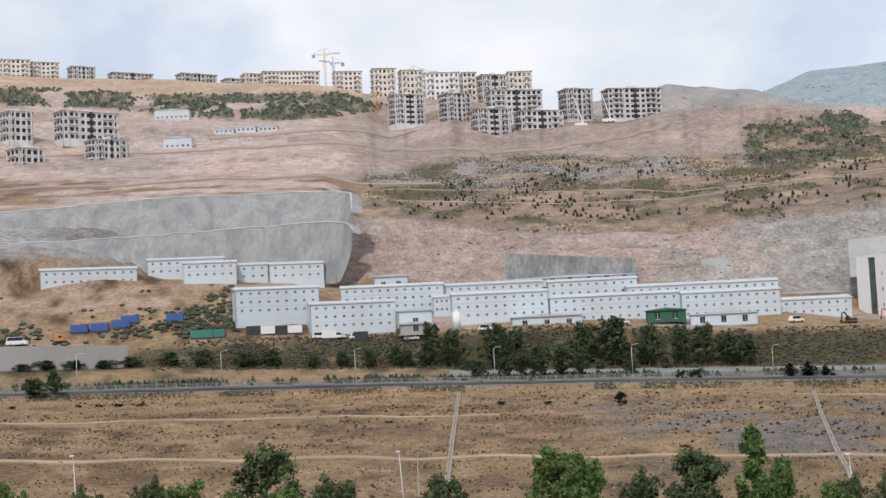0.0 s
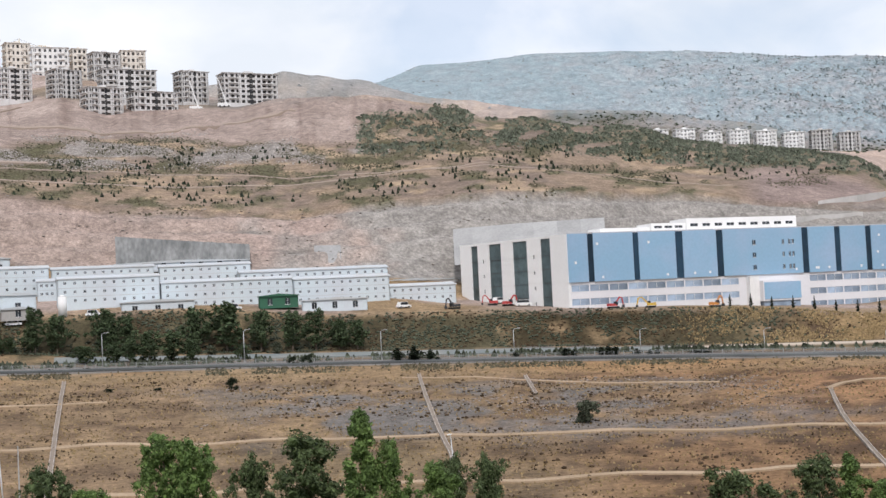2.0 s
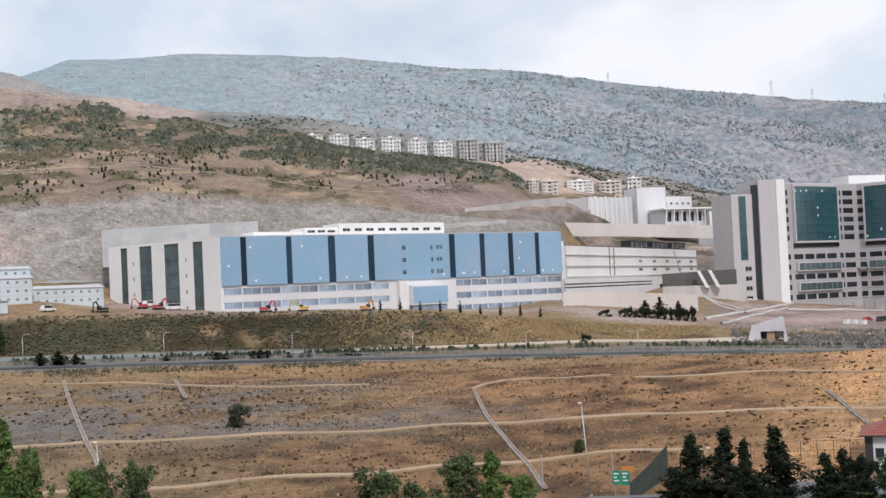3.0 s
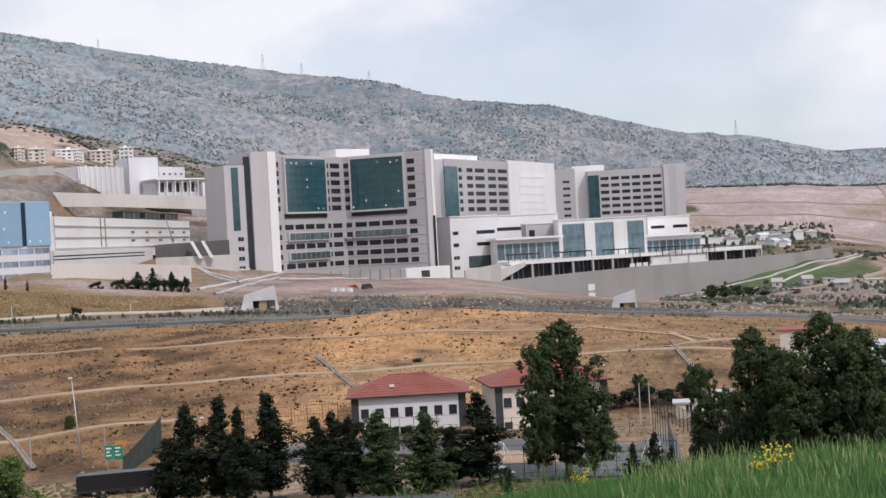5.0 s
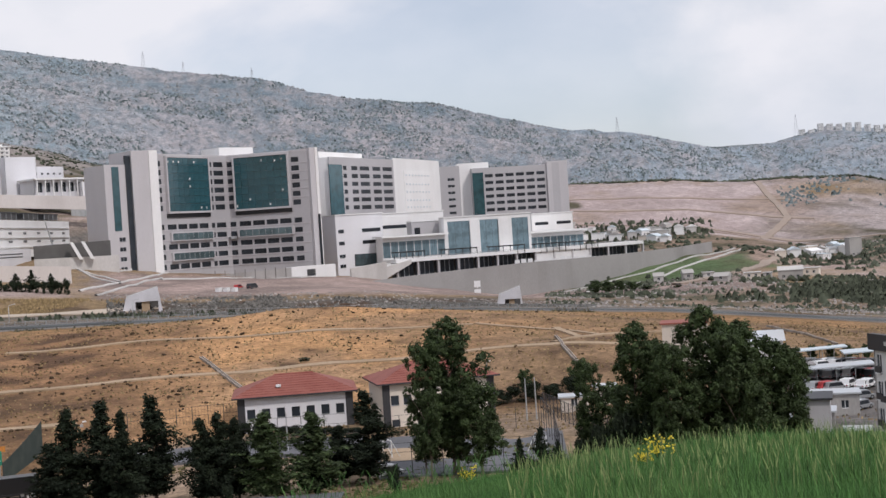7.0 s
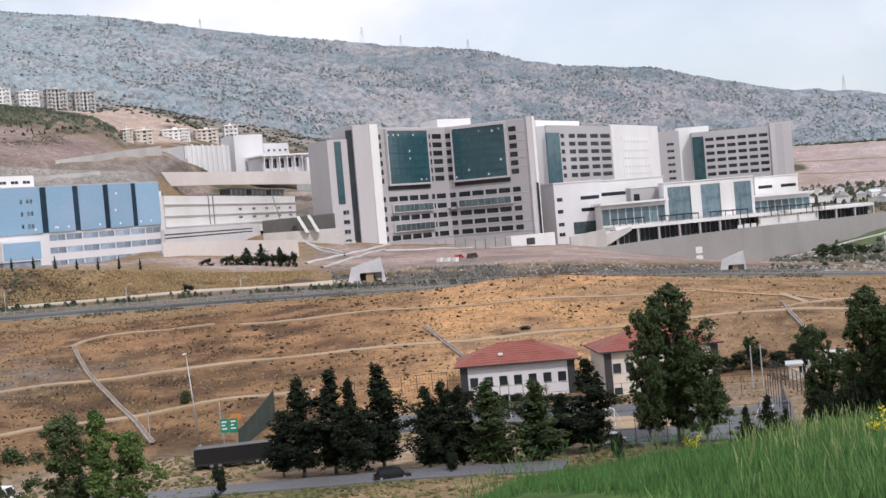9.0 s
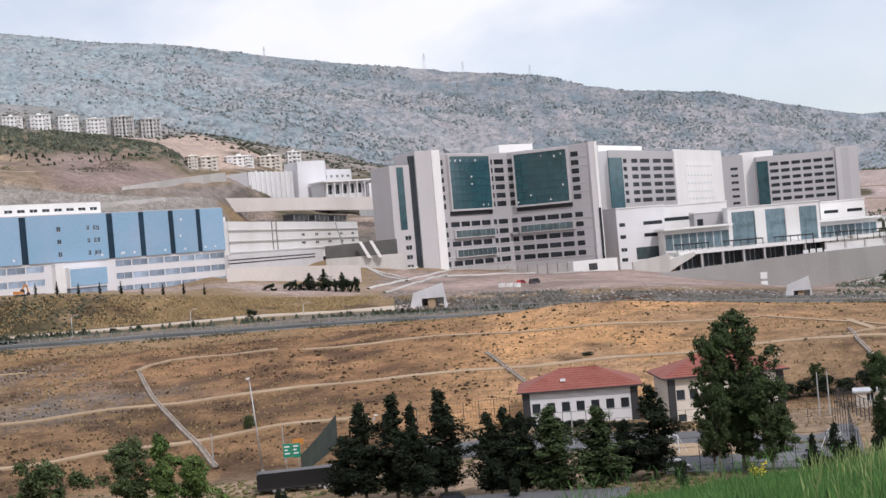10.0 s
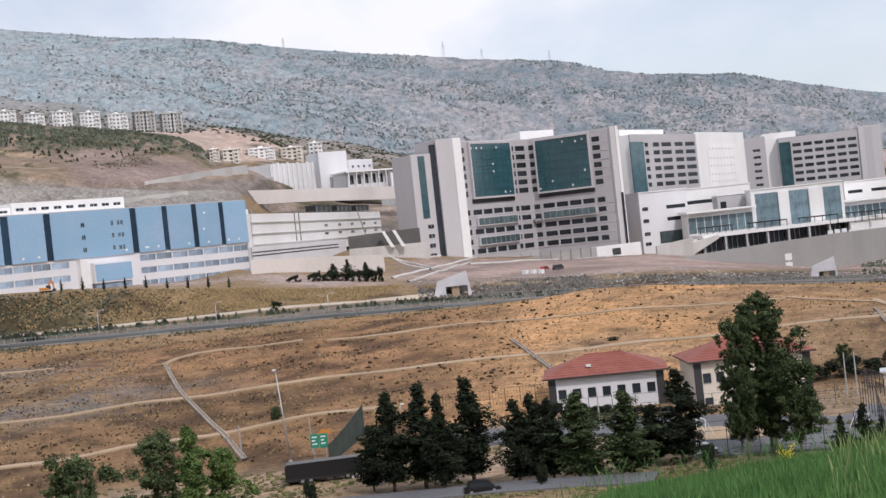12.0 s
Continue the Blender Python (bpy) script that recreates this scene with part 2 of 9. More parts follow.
material("pale_asphalt", (0.2, 0.222, 0.222), 0.9, vary=0.18, scale=0.3, stain=(0.27, 0.27, 0.25), stain_scale=0.08, spec=0.05)
material("pale_track", (0.5, 0.42, 0.34), 0.95, vary=0.12, scale=0.3, stain=(0.42, 0.34, 0.27), stain_scale=0.08)
material("stone", (0.26, 0.225, 0.2), 0.9, vary=0.2, per_island=0.35)
glass("dark_glass", (0.03, 0.036, 0.044), 0.3, 0.25)
material("wall_grey", (0.28, 0.268, 0.258), 0.85, vary=0.08, scale=0.4, stain=(0.22, 0.21, 0.2), stain_scale=0.05, per_object=0.04, bump=0.01, streak=0.3)
# foliage paled and blued: the haze of distance is in this colour
material("hazy_leaf", (0.16, 0.195, 0.2), 0.9, vary=0.2, scale=0.02, per_island=0.35, spec=0.1)
material("shotcrete", (0.3, 0.302, 0.298), 0.9, vary=0.16, scale=0.12, stain=(0.2, 0.21, 0.21), stain_scale=0.16, bump=0.5, streak=0.25)
material("dry_shrub", (0.07, 0.048, 0.03), 0.95, vary=0.2, per_island=0.4, spec=0.1)
material("post_grey", (0.28, 0.29, 0.29), 0.7, vary=0.1)
material("awning_green", (0.03, 0.12, 0.07), 0.7, vary=0.1)
glass("dorm_glass", (0.1, 0.12, 0.145), 0.2)
glass("teal_glass", (0.03, 0.095, 0.115), 0.1, differ=0.12)
glass("strip_glass", (0.015, 0.04, 0.07), 0.35)
MATS["strip_glass"].node_tree.nodes["Principled BSDF"].inputs["Specular IOR Level"].default_value = 0.3
glass("ribbon_glass", (0.33, 0.41, 0.52), 0.25, 0.5)
material("dark_wall", (0.1, 0.095, 0.092), 0.85, vary=0.12, stain=(0.13, 0.125, 0.12))
material("pale_apron", (0.36, 0.355, 0.35), 0.9, vary=0.14, scale=0.2, stain=(0.29, 0.29, 0.285), stain_scale=0.1, per_object=0.1, streak=0.3)
material("hill_track", (0.34, 0.27, 0.22), 0.95, vary=0.15, scale=0.3, stain=(0.28, 0.22, 0.18), stain_scale=0.05)
material("lilac_wall", (0.62, 0.61, 0.64), 0.75, vary=0.06, scale=0.4, stain=(0.52, 0.51, 0.53), stain_scale=0.2)
material("drain_stone", (0.42, 0.365, 0.32), 0.9, vary=0.2, scale=0.6, stain=(0.2, 0.17, 0.14), stain_scale=0.35)
material("scrub_leaf", (0.108, 0.118, 0.086), 0.85, vary=0.25, scale=0.2, stain=(0.075, 0.086, 0.06), stain_scale=0.02, per_island=0.45, spec=0.2)
glass("bay_glass", (0.09, 0.13, 0.14), 0.2, 0.5)
material("cream_wall", (0.66, 0.61, 0.58), 0.8, vary=0.06, scale=0.4, stain=(0.56, 0.51, 0.48), stain_scale=0.06, streak=0.3)
glass("pale_glass", (0.17, 0.25, 0.29), 0.1, 0.6)
material("base_render", (0.72, 0.715, 0.74), 0.75, vary=0.05, scale=0.5, stain=(0.64, 0.635, 0.655), stain_scale=0.06, streak=0.3)
material("pale_stone", (0.34, 0.31, 0.29), 0.9, vary=0.15, per_island=0.25)
# bluish grey, toned to the hazed mountain ground
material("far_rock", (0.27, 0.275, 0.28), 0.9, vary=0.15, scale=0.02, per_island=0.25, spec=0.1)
material("old_shotcrete", (0.24, 0.243, 0.24), 0.9, vary=0.3, scale=0.15, stain=(0.12, 0.125, 0.125), stain_scale=0.2, bump=0.3, streak=0.3)
material("dark_stone", (0.15, 0.14, 0.125), 0.9, vary=0.2, per_island=0.4)

# ---- the ground: one sheet, laid along contour lines of the land ----
def lattice(ix, iy, seed):
    h = (ix * 374761393 + iy * 668265263 + seed * 974634777) & 0xFFFFFFFF
    h = ((h ^ (h >> 13)) * 1274126177) & 0xFFFFFFFF
    return ((h ^ (h >> 16)) & 0xFFFF) / 65535.0


def vnoise(x, y, seed=0):
    x, y = np.asarray(x, float), np.asarray(y, float)
    ix, iy = np.floor(x).astype(np.int64), np.floor(y).astype(np.int64)
    fx, fy = x - ix, y - iy
    fx, fy = fx * fx * (3 - 2 * fx), fy * fy * (3 - 2 * fy)
    a = lattice(ix, iy, seed) * (1 - fx) + lattice(ix + 1, iy, seed) * fx
    b2 = lattice(ix, iy + 1, seed) * (1 - fx) + lattice(ix + 1, iy + 1, seed) * fx
    return a * (1 - fy) + b2 * fy - 0.5


def fbm(x, y, octaves=4, seed=0):
    total = 0
    for k in range(octaves):
        total = total + vnoise(x * 2 ** k, y * 2 ** k, seed + 17 * k) / 2 ** k
    return total


# Each line of the land: (bearing, distance, slope in degrees at which it lies as seen from the viewpoint)
LINES = [
    [(-30, 0.05, -88), (90, 0.05, -88)],
    [(-30, 3, -32), (90, 3, -32)],
    [(-30, 36, -17), (40, 36, -14.5), (46, 37, -12.5), (49.3, 38, -11.15), (54, 39, -10.85), (58.8, 40, -10.35), (62, 41, -9.8), (68, 42, -9.45), (78, 42, -9.35), (92, 42, -9.3)],
    [(-30, 70, -19), (50, 70, -15), (60, 70, -13.5), (92, 70, -13.5)],
    [(-30, 125, -13.6), (40, 125, -12.4), (58, 125, -12), (92, 125, -12.2)],
    [(-30, 165, -10.6), (92, 165, -10.6)],
    [(-30, 200, -8.7), (20, 200, -8.7), (38, 200, -8.75), (44, 222, -7.85), (52, 232, -7.5), (60, 225, -7.7), (68, 215, -8.1), (92, 215, -8.1)],
    [(-30, 225, -6.6), (-18, 225, -6.7), (5, 225, -7.0), (18, 225, -7.25), (28, 225, -7.2), (40, 230, -6.75), (52, 245, -6.5), (61, 245, -6.4), (70, 240, -6.9), (92, 240, -7)],
    [(-30, 270, -3.7), (-18, 270, -4.02), (-7, 270, -4.55), (5, 270, -5.1), (17, 270, -5.4), (28, 270, -5.5), (41, 272, -5.3), (54, 275, -5.2), (61, 275, -4.95), (70, 270, -5.9), (92, 275, -6.3)],
    [(-30, 320, -2.3), (-18, 320, -2.5), (0, 320, -3.2), (15, 320, -3.7), (30, 320, -3.9), (43, 318, -3.75), (50, 315, -3.85), (57, 315, -4.0), (65, 315, -4.6), (72, 315, -5.3), (92, 320, -6.0)],
    [(-30, 352, -1.8), (-18, 352, -1.9), (0, 352, -2.5), (15, 352, -3.0), (30, 350, -3.3), (41, 346, -3.22), (44, 345, -3.1), (46.7, 345, -3.02), (49, 345, -2.82), (51.8, 345, -2.93), (54.2, 346, -3.18), (57.7, 348, -3.48), (62, 350, -3.95), (72, 355, -5.0), (92, 360, -5.8)],
    [(-30, 381, -1.3), (-18, 381, -1.44), (5, 381, -2.09), (15, 380, -2.36), (27, 376, -2.66), (40, 372, -2.95), (48, 371, -3.12), (57, 371, -3.4), (65, 378, -3.95), (72, 385, -4.62), (80, 390, -5.4), (92, 390, -5.5)],
    [(-30, 396, -1.05), (-18, 396, -1.16), (5, 396, -1.78), (15, 395, -2.05), (27, 391, -2.35), (40, 387, -2.66), (48, 386, -2.97), (57, 386, -3.25), (65, 394, -3.75), (72, 401, -4.4), (80, 406, -5.1), (92, 406, -5.3)],
    [(-30, 425, -0.2), (-13, 425, -0.5), (5, 425, -1.4), (17, 425, -1.72), (26, 425, -2.05), (36, 425, -2.1), (42, 420, -2.5), (48, 416, -2.95), (57, 430, -3.25), (65, 450, -3.7), (72, 450, -4.2), (92, 450, -4.8)],
    [(-30, 442, 0.4), (-13, 441, 0.22), (-9, 440, 0.3), (-6.6, 440, 0.32), (-5.4, 440, 0.3), (-2, 441, 0.3), (5, 442, 0.36), (12, 442, -0.15), (21, 442, -0.34), (30, 442, -0.78), (36, 442, -1.45), (42, 442, -1.98), (48, 440, -2.3), (53, 450, -2.4), (59, 500, -3.02), (66, 520, -3.25), (72, 540, -3.4), (92, 560, -3.8)],
    [(-30, 500, 2.5), (-18, 500, 2.6), (-11, 495, 2.75), (-6.5, 497, 2.6), (-4.8, 490, 1.9), (-3.5, 485, 1.3), (0, 480, 1.2), (3.5, 478, 1.12), (5, 485, 0.92), (8, 478, 0.78), (13.6, 485, 0.72), (16, 490, 0.2), (22, 510, -0.1), (28, 560, -0.4), (34.8, 500, -0.72), (36, 502, -0.78), (38.5, 512, -0.98), (40.7, 524, -1.18), (42, 560, -1.1), (45, 620, -1.2), (48, 660, -1.4), (52, 640, -1.85), (54, 650, -2.2), (59, 680, -2.98), (64, 660, -2.6), (68, 690, -2.0), (72, 750, -2.3), (92, 750, -2.6)],
    [(-30, 507, 4.3), (-17, 507, 4.1), (-14, 509, 3.75), (-11.5, 518, 3.15), (-5.0, 520, 2.7), (-3.2, 514, 2.8), (0, 510, 2.4), (5, 508, 2.2), (14, 508, 1.3), (20, 530, 0.8), (28, 590, 0.6), (34.6, 600, 0.2), (35.4, 660, -0.3), (41, 720, 0.0), (48, 780, -0.9), (54, 745, -1.5), (59, 745, -1.45), (66, 775, -1.42), (68.5, 785, -1.5), (72, 850, -1.8), (92, 900, -1.5)],
    [(-30, 560, 5.7), (-18, 560, 5.8), (-9, 560, 6.35), (-4.8, 560, 6.2), (-3.5, 565, 5.25), (3, 570, 4.7), (9.7, 570, 4.08), (12, 575, 4.4), (18, 590, 4.75), (26, 650, 4.2), (30.7, 670, 3.45), (33, 690, 3.0), (34.4, 700, 2.85), (35.4, 735, 2.5), (36.3, 760, 1.9), (39, 765, 1.6), (43, 780, 1.2), (48, 900, 0), (54, 950, -0.5), (60, 950, -0.4), (66, 900, -0.7), (72, 950, -1.7), (92, 1000, -1.4)],
    [(-30, 700, 7.4), (-5, 700, 7.3), (0, 700, 6.9), (10, 720, 6.6), (15, 730, 6.8), (20, 730, 6.3), (25, 740, 5.4), (31, 750, 4.7), (33.6, 760, 4.0), (34.6, 755, 3.55), (35.6, 760, 3.45), (36.4, 775, 3.1), (37.2, 810, 2.8), (38, 880, 2.75), (42, 950, 2.0), (48, 1050, 1.2), (54, 1100, 0.8), (60, 1050, 0.2), (66, 1000, -0.5), (70, 1000, -1.4), (76, 1050, -1.2), (92, 1100, -0.8)],
    [(-30, 1150, 11.2), (-17.7, 1150, 11.24), (-15.5, 1150, 11.12), (-11, 1150, 11.15), (-9, 1140, 10.98), (-5.5, 1100, 10.85), (-4.3, 1080, 10.77), (-3.1, 1040, 10.38), (-2.0, 960, 9.2), (0.6, 860, 8.95), (2.5, 850, 8.4), (5.3, 850, 8.5), (7.7, 850, 8.55), (9.3, 850, 8.95), (12.3, 850, 8.97), (13.1, 850, 9.07), (14.1, 850, 8.9), (15.5, 855, 8.58), (16.8, 860, 8.36), (17.8, 865, 7.8), (19.2, 870, 7.69), (20.1, 870, 7.65), (21.5, 868, 7.24), (23.5, 865, 7.02), (24.8, 860, 6.72), (26.2, 858, 6.25), (28.5, 855, 5.93), (30.8, 850, 5.48), (32.9, 845, 4.95), (33.6, 840, 4.4), (34.1, 840, 3.85), (37, 1000, 3.9), (42, 1150, 2.9), (48, 1250, 2), (54, 1300, 1.5), (61.2, 1300, 1.5), (63.6, 1300, 1.5), (66, 1300, 1.4), (69.3, 1300, 1.1), (72.7, 1300, 0.9), (74.5, 1300, 0.5), (77, 1300, 0), (92, 1300, -0.5)],
    [(-30, 1350, 10.2), (-4, 1150, 10.6), (-2.5, 1060, 10.3), (0, 1000, 10.0), (2.5, 990, 9.7), (4.5, 990, 9.1), (9, 1060, 8.8), (13.4, 1000, 8.3), (15.4, 1000, 7.9), (17, 1000, 7.6), (20, 1050, 7.0), (24.5, 1150, 6.05), (28, 1170, 5.8), (30, 1180, 5.6), (33, 1200, 5.4), (34.5, 1200, 5.5), (36, 1200, 5.1), (37, 1200, 4.5), (38, 1200, 4.3), (42, 1300, 3.3), (54, 1500, 1.2), (66, 1500, 1.0), (73, 1500, 0.5), (92, 1500, -0.8)],
    [(-30, 1700, 7), (0, 1600, 6), (12, 1500, 5.5), (20, 1400, 5.4), (30, 1350, 4.4), (36, 1450, 4.7), (42, 1550, 3.3), (54, 1800, 0.8), (66, 1800, 0.2), (92, 1800, -1)],
    [(-30, 2000, 8), (0, 2000, 8.4), (9.6, 2000, 10.0), (13.2, 2000, 9.45), (15.5, 2000, 8.6), (20, 1900, 8.1), (26, 1850, 7.5), (33, 1800, 6.0), (39, 1750, 4.3), (42, 1750, 3.4), (54, 2100, 1.5), (66, 2100, 0.6), (92, 2100, 0.2)],
    [(-30, 2400, 7), (10, 2400, 8.2), (20, 2300, 7.2), (33, 2300, 5.2), (42, 2300, 3.2), (54, 2500, 1.5), (66, 2500, 0.6), (92, 2500, 0)],
    [(-30, 3300, 7), (0, 3300, 8), (9.6, 3300, 8.8), (13, 3300, 9.2), (15.3, 3300, 10.0), (17.5, 3300, 10.15), (20.2, 3300, 10.27), (26.4, 3300, 9.95), (33.3, 3300, 9.1), (41.3, 3300, 7.75), (49.5, 3200, 6.5), (50.7, 3150, 6.05), (52.4, 3100, 5.62), (53.7, 3100, 5.6), (55.8, 3100, 5.26), (60.7, 3100, 3.92), (63.9, 3150, 3.46), (67.2, 3300, 2.7), (69.5, 3900, 2.62), (71.7, 4000, 3.15), (76.6, 4000, 2.6), (82, 4000, 2.4), (92, 4000, 2)],
    [(-30, 4700, 5), (30, 4700, 6), (50, 4700, 4.4), (60, 4700, 2.9), (69, 4750, 2.45), (76, 4750, 1.8), (92, 4750, 1.2)],
]
STEPS = [2, 4, 14, 12, 12, 10, 8, 8, 14, 14, 10, 10, 4, 12, 14, 12, 40, 26, 34, 12, 8, 8, 8, 70, 6]


def line_at(k, bearing):
    """Distance and height of a line of the land at these bearings."""
    rows = np.array(LINES[k], float)
    r, s = np.interp(bearing, rows[:, 0], rows[:, 1]), np.interp(bearing, rows[:, 0], rows[:, 2])
    return r, EYE + r * np.tan(np.radians(s))


def window(v, lo, hi, soft):
    """One between lo and hi, falling softly to nothing outside."""
    return np.clip((v - lo) / soft + 0.5, 0, 1) * np.clip((hi - v) / soft + 0.5, 0, 1)


def relief(x, y, r):
    """Unevenness of the land: knolls, gullies and clods, larger with the size of the hills."""
    amp = np.interp(r, [0, 60, 220, 380, 400, 520, 700, 1000, 1700, 3000, 3400, 4800], [0.1, 0.3, 0.9, 0.3, 0.3, 1.4, 4, 4.5, 14, 46, 22, 14])
    size = np.interp(r, [0, 220, 400, 700, 1700, 3000], [9, 26, 26, 60, 170, 420])
    out = 0
    for s in (3, 4, 5, 6, 7, 8):
        w = np.clip(1 - np.abs(np.log2(size) - s), 0, 1)
        out = out + w * fbm(x / 2.0 ** s + 3.1 * s, y / 2.0 ** s, 4, 5 + s)
    a = np.degrees(np.arctan2(x, y))
    knoll = 10 * np.exp(-((a - 14.8) / 1.3) ** 2 - ((r - 772) / 22) ** 2)
    gullies = 3.2 * window(a, -2, 17.5, 2) * window(r, 765, 845, 30) * vnoise(a * 2.6 + 2 * vnoise(a, r / 40, 8), r / 160, 41)
    crags = 9 * window(r, 1900, 3250, 300) * (0.5 - np.abs(fbm(x / 120, y / 120, 4, 77)) * 2)
    return amp * out + knoll + gullies + crags


def bench_phase(a, r, z):
    (r1, z1) = line_at(17, a)
    return (z - z1 * 0.55 + 1.6 * fbm(a * 0.7, r / 60, 3, 52)) / 7.5


def benched(a, r, z):
    """Benches blasted into the rock cut behind the terrace."""
    (r0, _), (r1, _) = line_at(16, a), line_at(17, a)
    w = window((r - r0) / np.maximum(r1 - r0, 1), 0.08, 0.97, 0.1) * window(a, -3, 35, 2)
    return z + w * (1.3 * np.sin(bench_phase(a, r, z) * 2 * math.pi) + 0.7 * vnoise(a * 3.2, z / 9, 53))


def land(bearing, distance):
    """Height of the ground at bearings and distances."""
    a, d = np.atleast_1d(np.asarray(bearing, float)), np.atleast_1d(np.asarray(distance, float))
    rs, zs = zip(*(line_at(k, a) for k in range(len(LINES))))
    rs, zs = np.array(rs), np.array(zs)
    z = np.array([np.interp(d[i], rs[:, i], zs[:, i]) for i in range(len(d))])
    x, y = d * np.sin(np.radians(a)), d * np.cos(np.radians(a))
    return benched(a, d, z + relief(x, y, d))


def ground_at(x, y):
    return float(land([math.degrees(math.atan2(x, y))], [math.hypot(x, y)])[0])


BEAR = np.concatenate([np.arange(-27, 88.01, 0.135), np.arange(92, 330.1, 4.0)])
lookup = np.where(BEAR > 88, np.where(BEAR < 210, 90, -30), BEAR)


def build_ground():
    rs, zs, seg = [], [], []
    for k in range(len(LINES) - 1):
        r0, z0 = line_at(k, lookup)
        r1, z1 = line_at(k + 1, lookup)
        n = STEPS[k]
        for i in range(n + (k == len(LINES) - 2)):
            t = i / n
            rs.append(r0 + (r1 - r0) * t)
            zs.append(z0 + (z1 - z0) * t)
            seg.append(k + t)
    rs[0], zs[0] = rs[0] * 0, zs[0] * 0 + EYE - 1.6
    R, Z, S = np.array(rs), np.array(zs), np.array(seg)[:, None] + 0 * np.array(rs)
    A = np.radians(BEAR)[None, :] + 0 * R
    X, Y = R * np.sin(A), R * np.cos(A)
    Z = benched(np.broadcast_to(lookup, R.shape), R, Z + relief(X, Y, R))
    nr, nc = R.shape
    verts = np.stack([X, Y, Z], -1).reshape(-1, 3)
    i = np.arange(nr - 1)[:, None] * nc
    j = np.arange(nc)[None, :]
    jn = (j + 1) % nc
    quads = np.stack([i + j, i + jn, i + nc + jn, i + nc + j], -1).reshape(-1, 4)
    me = bpy.data.meshes.new("ground")
    me.vertices.add(len(verts))
    me.vertices.foreach_set("co", verts.ravel())
    me.loops.add(quads.size)
    me.loops.foreach_set("vertex_index", quads.ravel().astype(np.int32))
    me.polygons.add(len(quads))
    me.polygons.foreach_set("loop_start", (np.arange(len(quads)) * 4).astype(np.int32))
    me.polygons.foreach_set("use_smooth", np.ones(len(quads), bool))
    me.update(calc_edges=True)
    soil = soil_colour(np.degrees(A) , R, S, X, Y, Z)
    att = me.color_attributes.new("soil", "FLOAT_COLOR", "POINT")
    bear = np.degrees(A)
    # mottling, weaker to the left where more haze is put into the colour
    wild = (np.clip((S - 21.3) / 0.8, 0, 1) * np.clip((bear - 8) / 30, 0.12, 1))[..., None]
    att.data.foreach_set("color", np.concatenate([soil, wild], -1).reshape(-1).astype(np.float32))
    ob = new("ground", me)
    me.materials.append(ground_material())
    return tagged(ob, "dry grassy hillside with bare pinkish soil and rocky cuts", "ground", kind="structure")


GOLD, STRAW, BROWN = (0.285, 0.165, 0.068), (0.245, 0.172, 0.1), (0.085, 0.055, 0.036)
TAN, UMBER = (0.275, 0.19, 0.115), (0.215, 0.175, 0.135)
HAY, GILT = (0.29, 0.2, 0.105), (0.48, 0.293, 0.145)
PINK, GREY = (0.345, 0.272, 0.242), (0.155, 0.14, 0.128)
OLIVE, BANK = (0.085, 0.074, 0.044), (0.048, 0.037, 0.02)
# the far green and rock have distance haze mixed into their colour
FIELD, CLIFF, HAZY_GREEN, HAZY_ROCK = (0.06, 0.11, 0.025), (0.29, 0.28, 0.275), (0.168, 0.21, 0.24), (0.312, 0.303, 0.318)
SAND = (0.42, 0.31, 0.225)


def blend(a, b, t):
    t = np.clip(t, 0, 1)[..., None]
    return np.asarray(a) * (1 - t) + np.asarray(b) * t


def hill_crest(A):
    return np.interp(A, [9, 13, 15.5, 17.8, 20, 24.8, 28.5, 32.9, 34.2], [8.95, 9.05, 8.55, 7.8, 7.65, 6.72, 5.93, 5.0, 4.2])


def fill_foot(A):
    """Height angle of the foot of the tipped fill on the hill."""
    return np.interp(A, [-5, -3, 0.2, 2.9, 5.3, 7.6, 9.9, 12.6, 14.0, 15.4, 16.5, 17.8], [6.3, 6.9, 7.5, 7.5, 7.38, 7.12, 7.08, 6.98, 7.9, 7.95, 7.65, 7.75])


def scrub_ground(A, E):
    """Where dense scrub covers the knoll and the crest of the hill."""
    knoll = window(A, 12.7, 16.7, 0.5) * window(E, 6.45, 8.1, 0.3)
    crest = window(A, 15.8, 34, 1.0) * window(hill_crest(A) - E, -0.5, np.interp(A, [16, 20, 24, 27, 30, 34], [0.9, 1.15, 1.2, 1.0, 0.6, 0.25]), 0.3)
    return np.maximum(knoll, crest)


def left_scrub(A, E):
    """The scrub belt below the hilltop housing."""
    return window(A, -40, -2.3, 0.7) * window(E, np.interp(A, [-17.7, -13.3, -11, -6.5, -4, -2.2], [10.15, 10.0, 9.65, 9.4, 9.48, 9.7]), np.interp(A, [-17.7, -14.4, -11, -4, -2.6], [10.82, 10.72, 10.5, 10.4, 9.9]), 0.12)


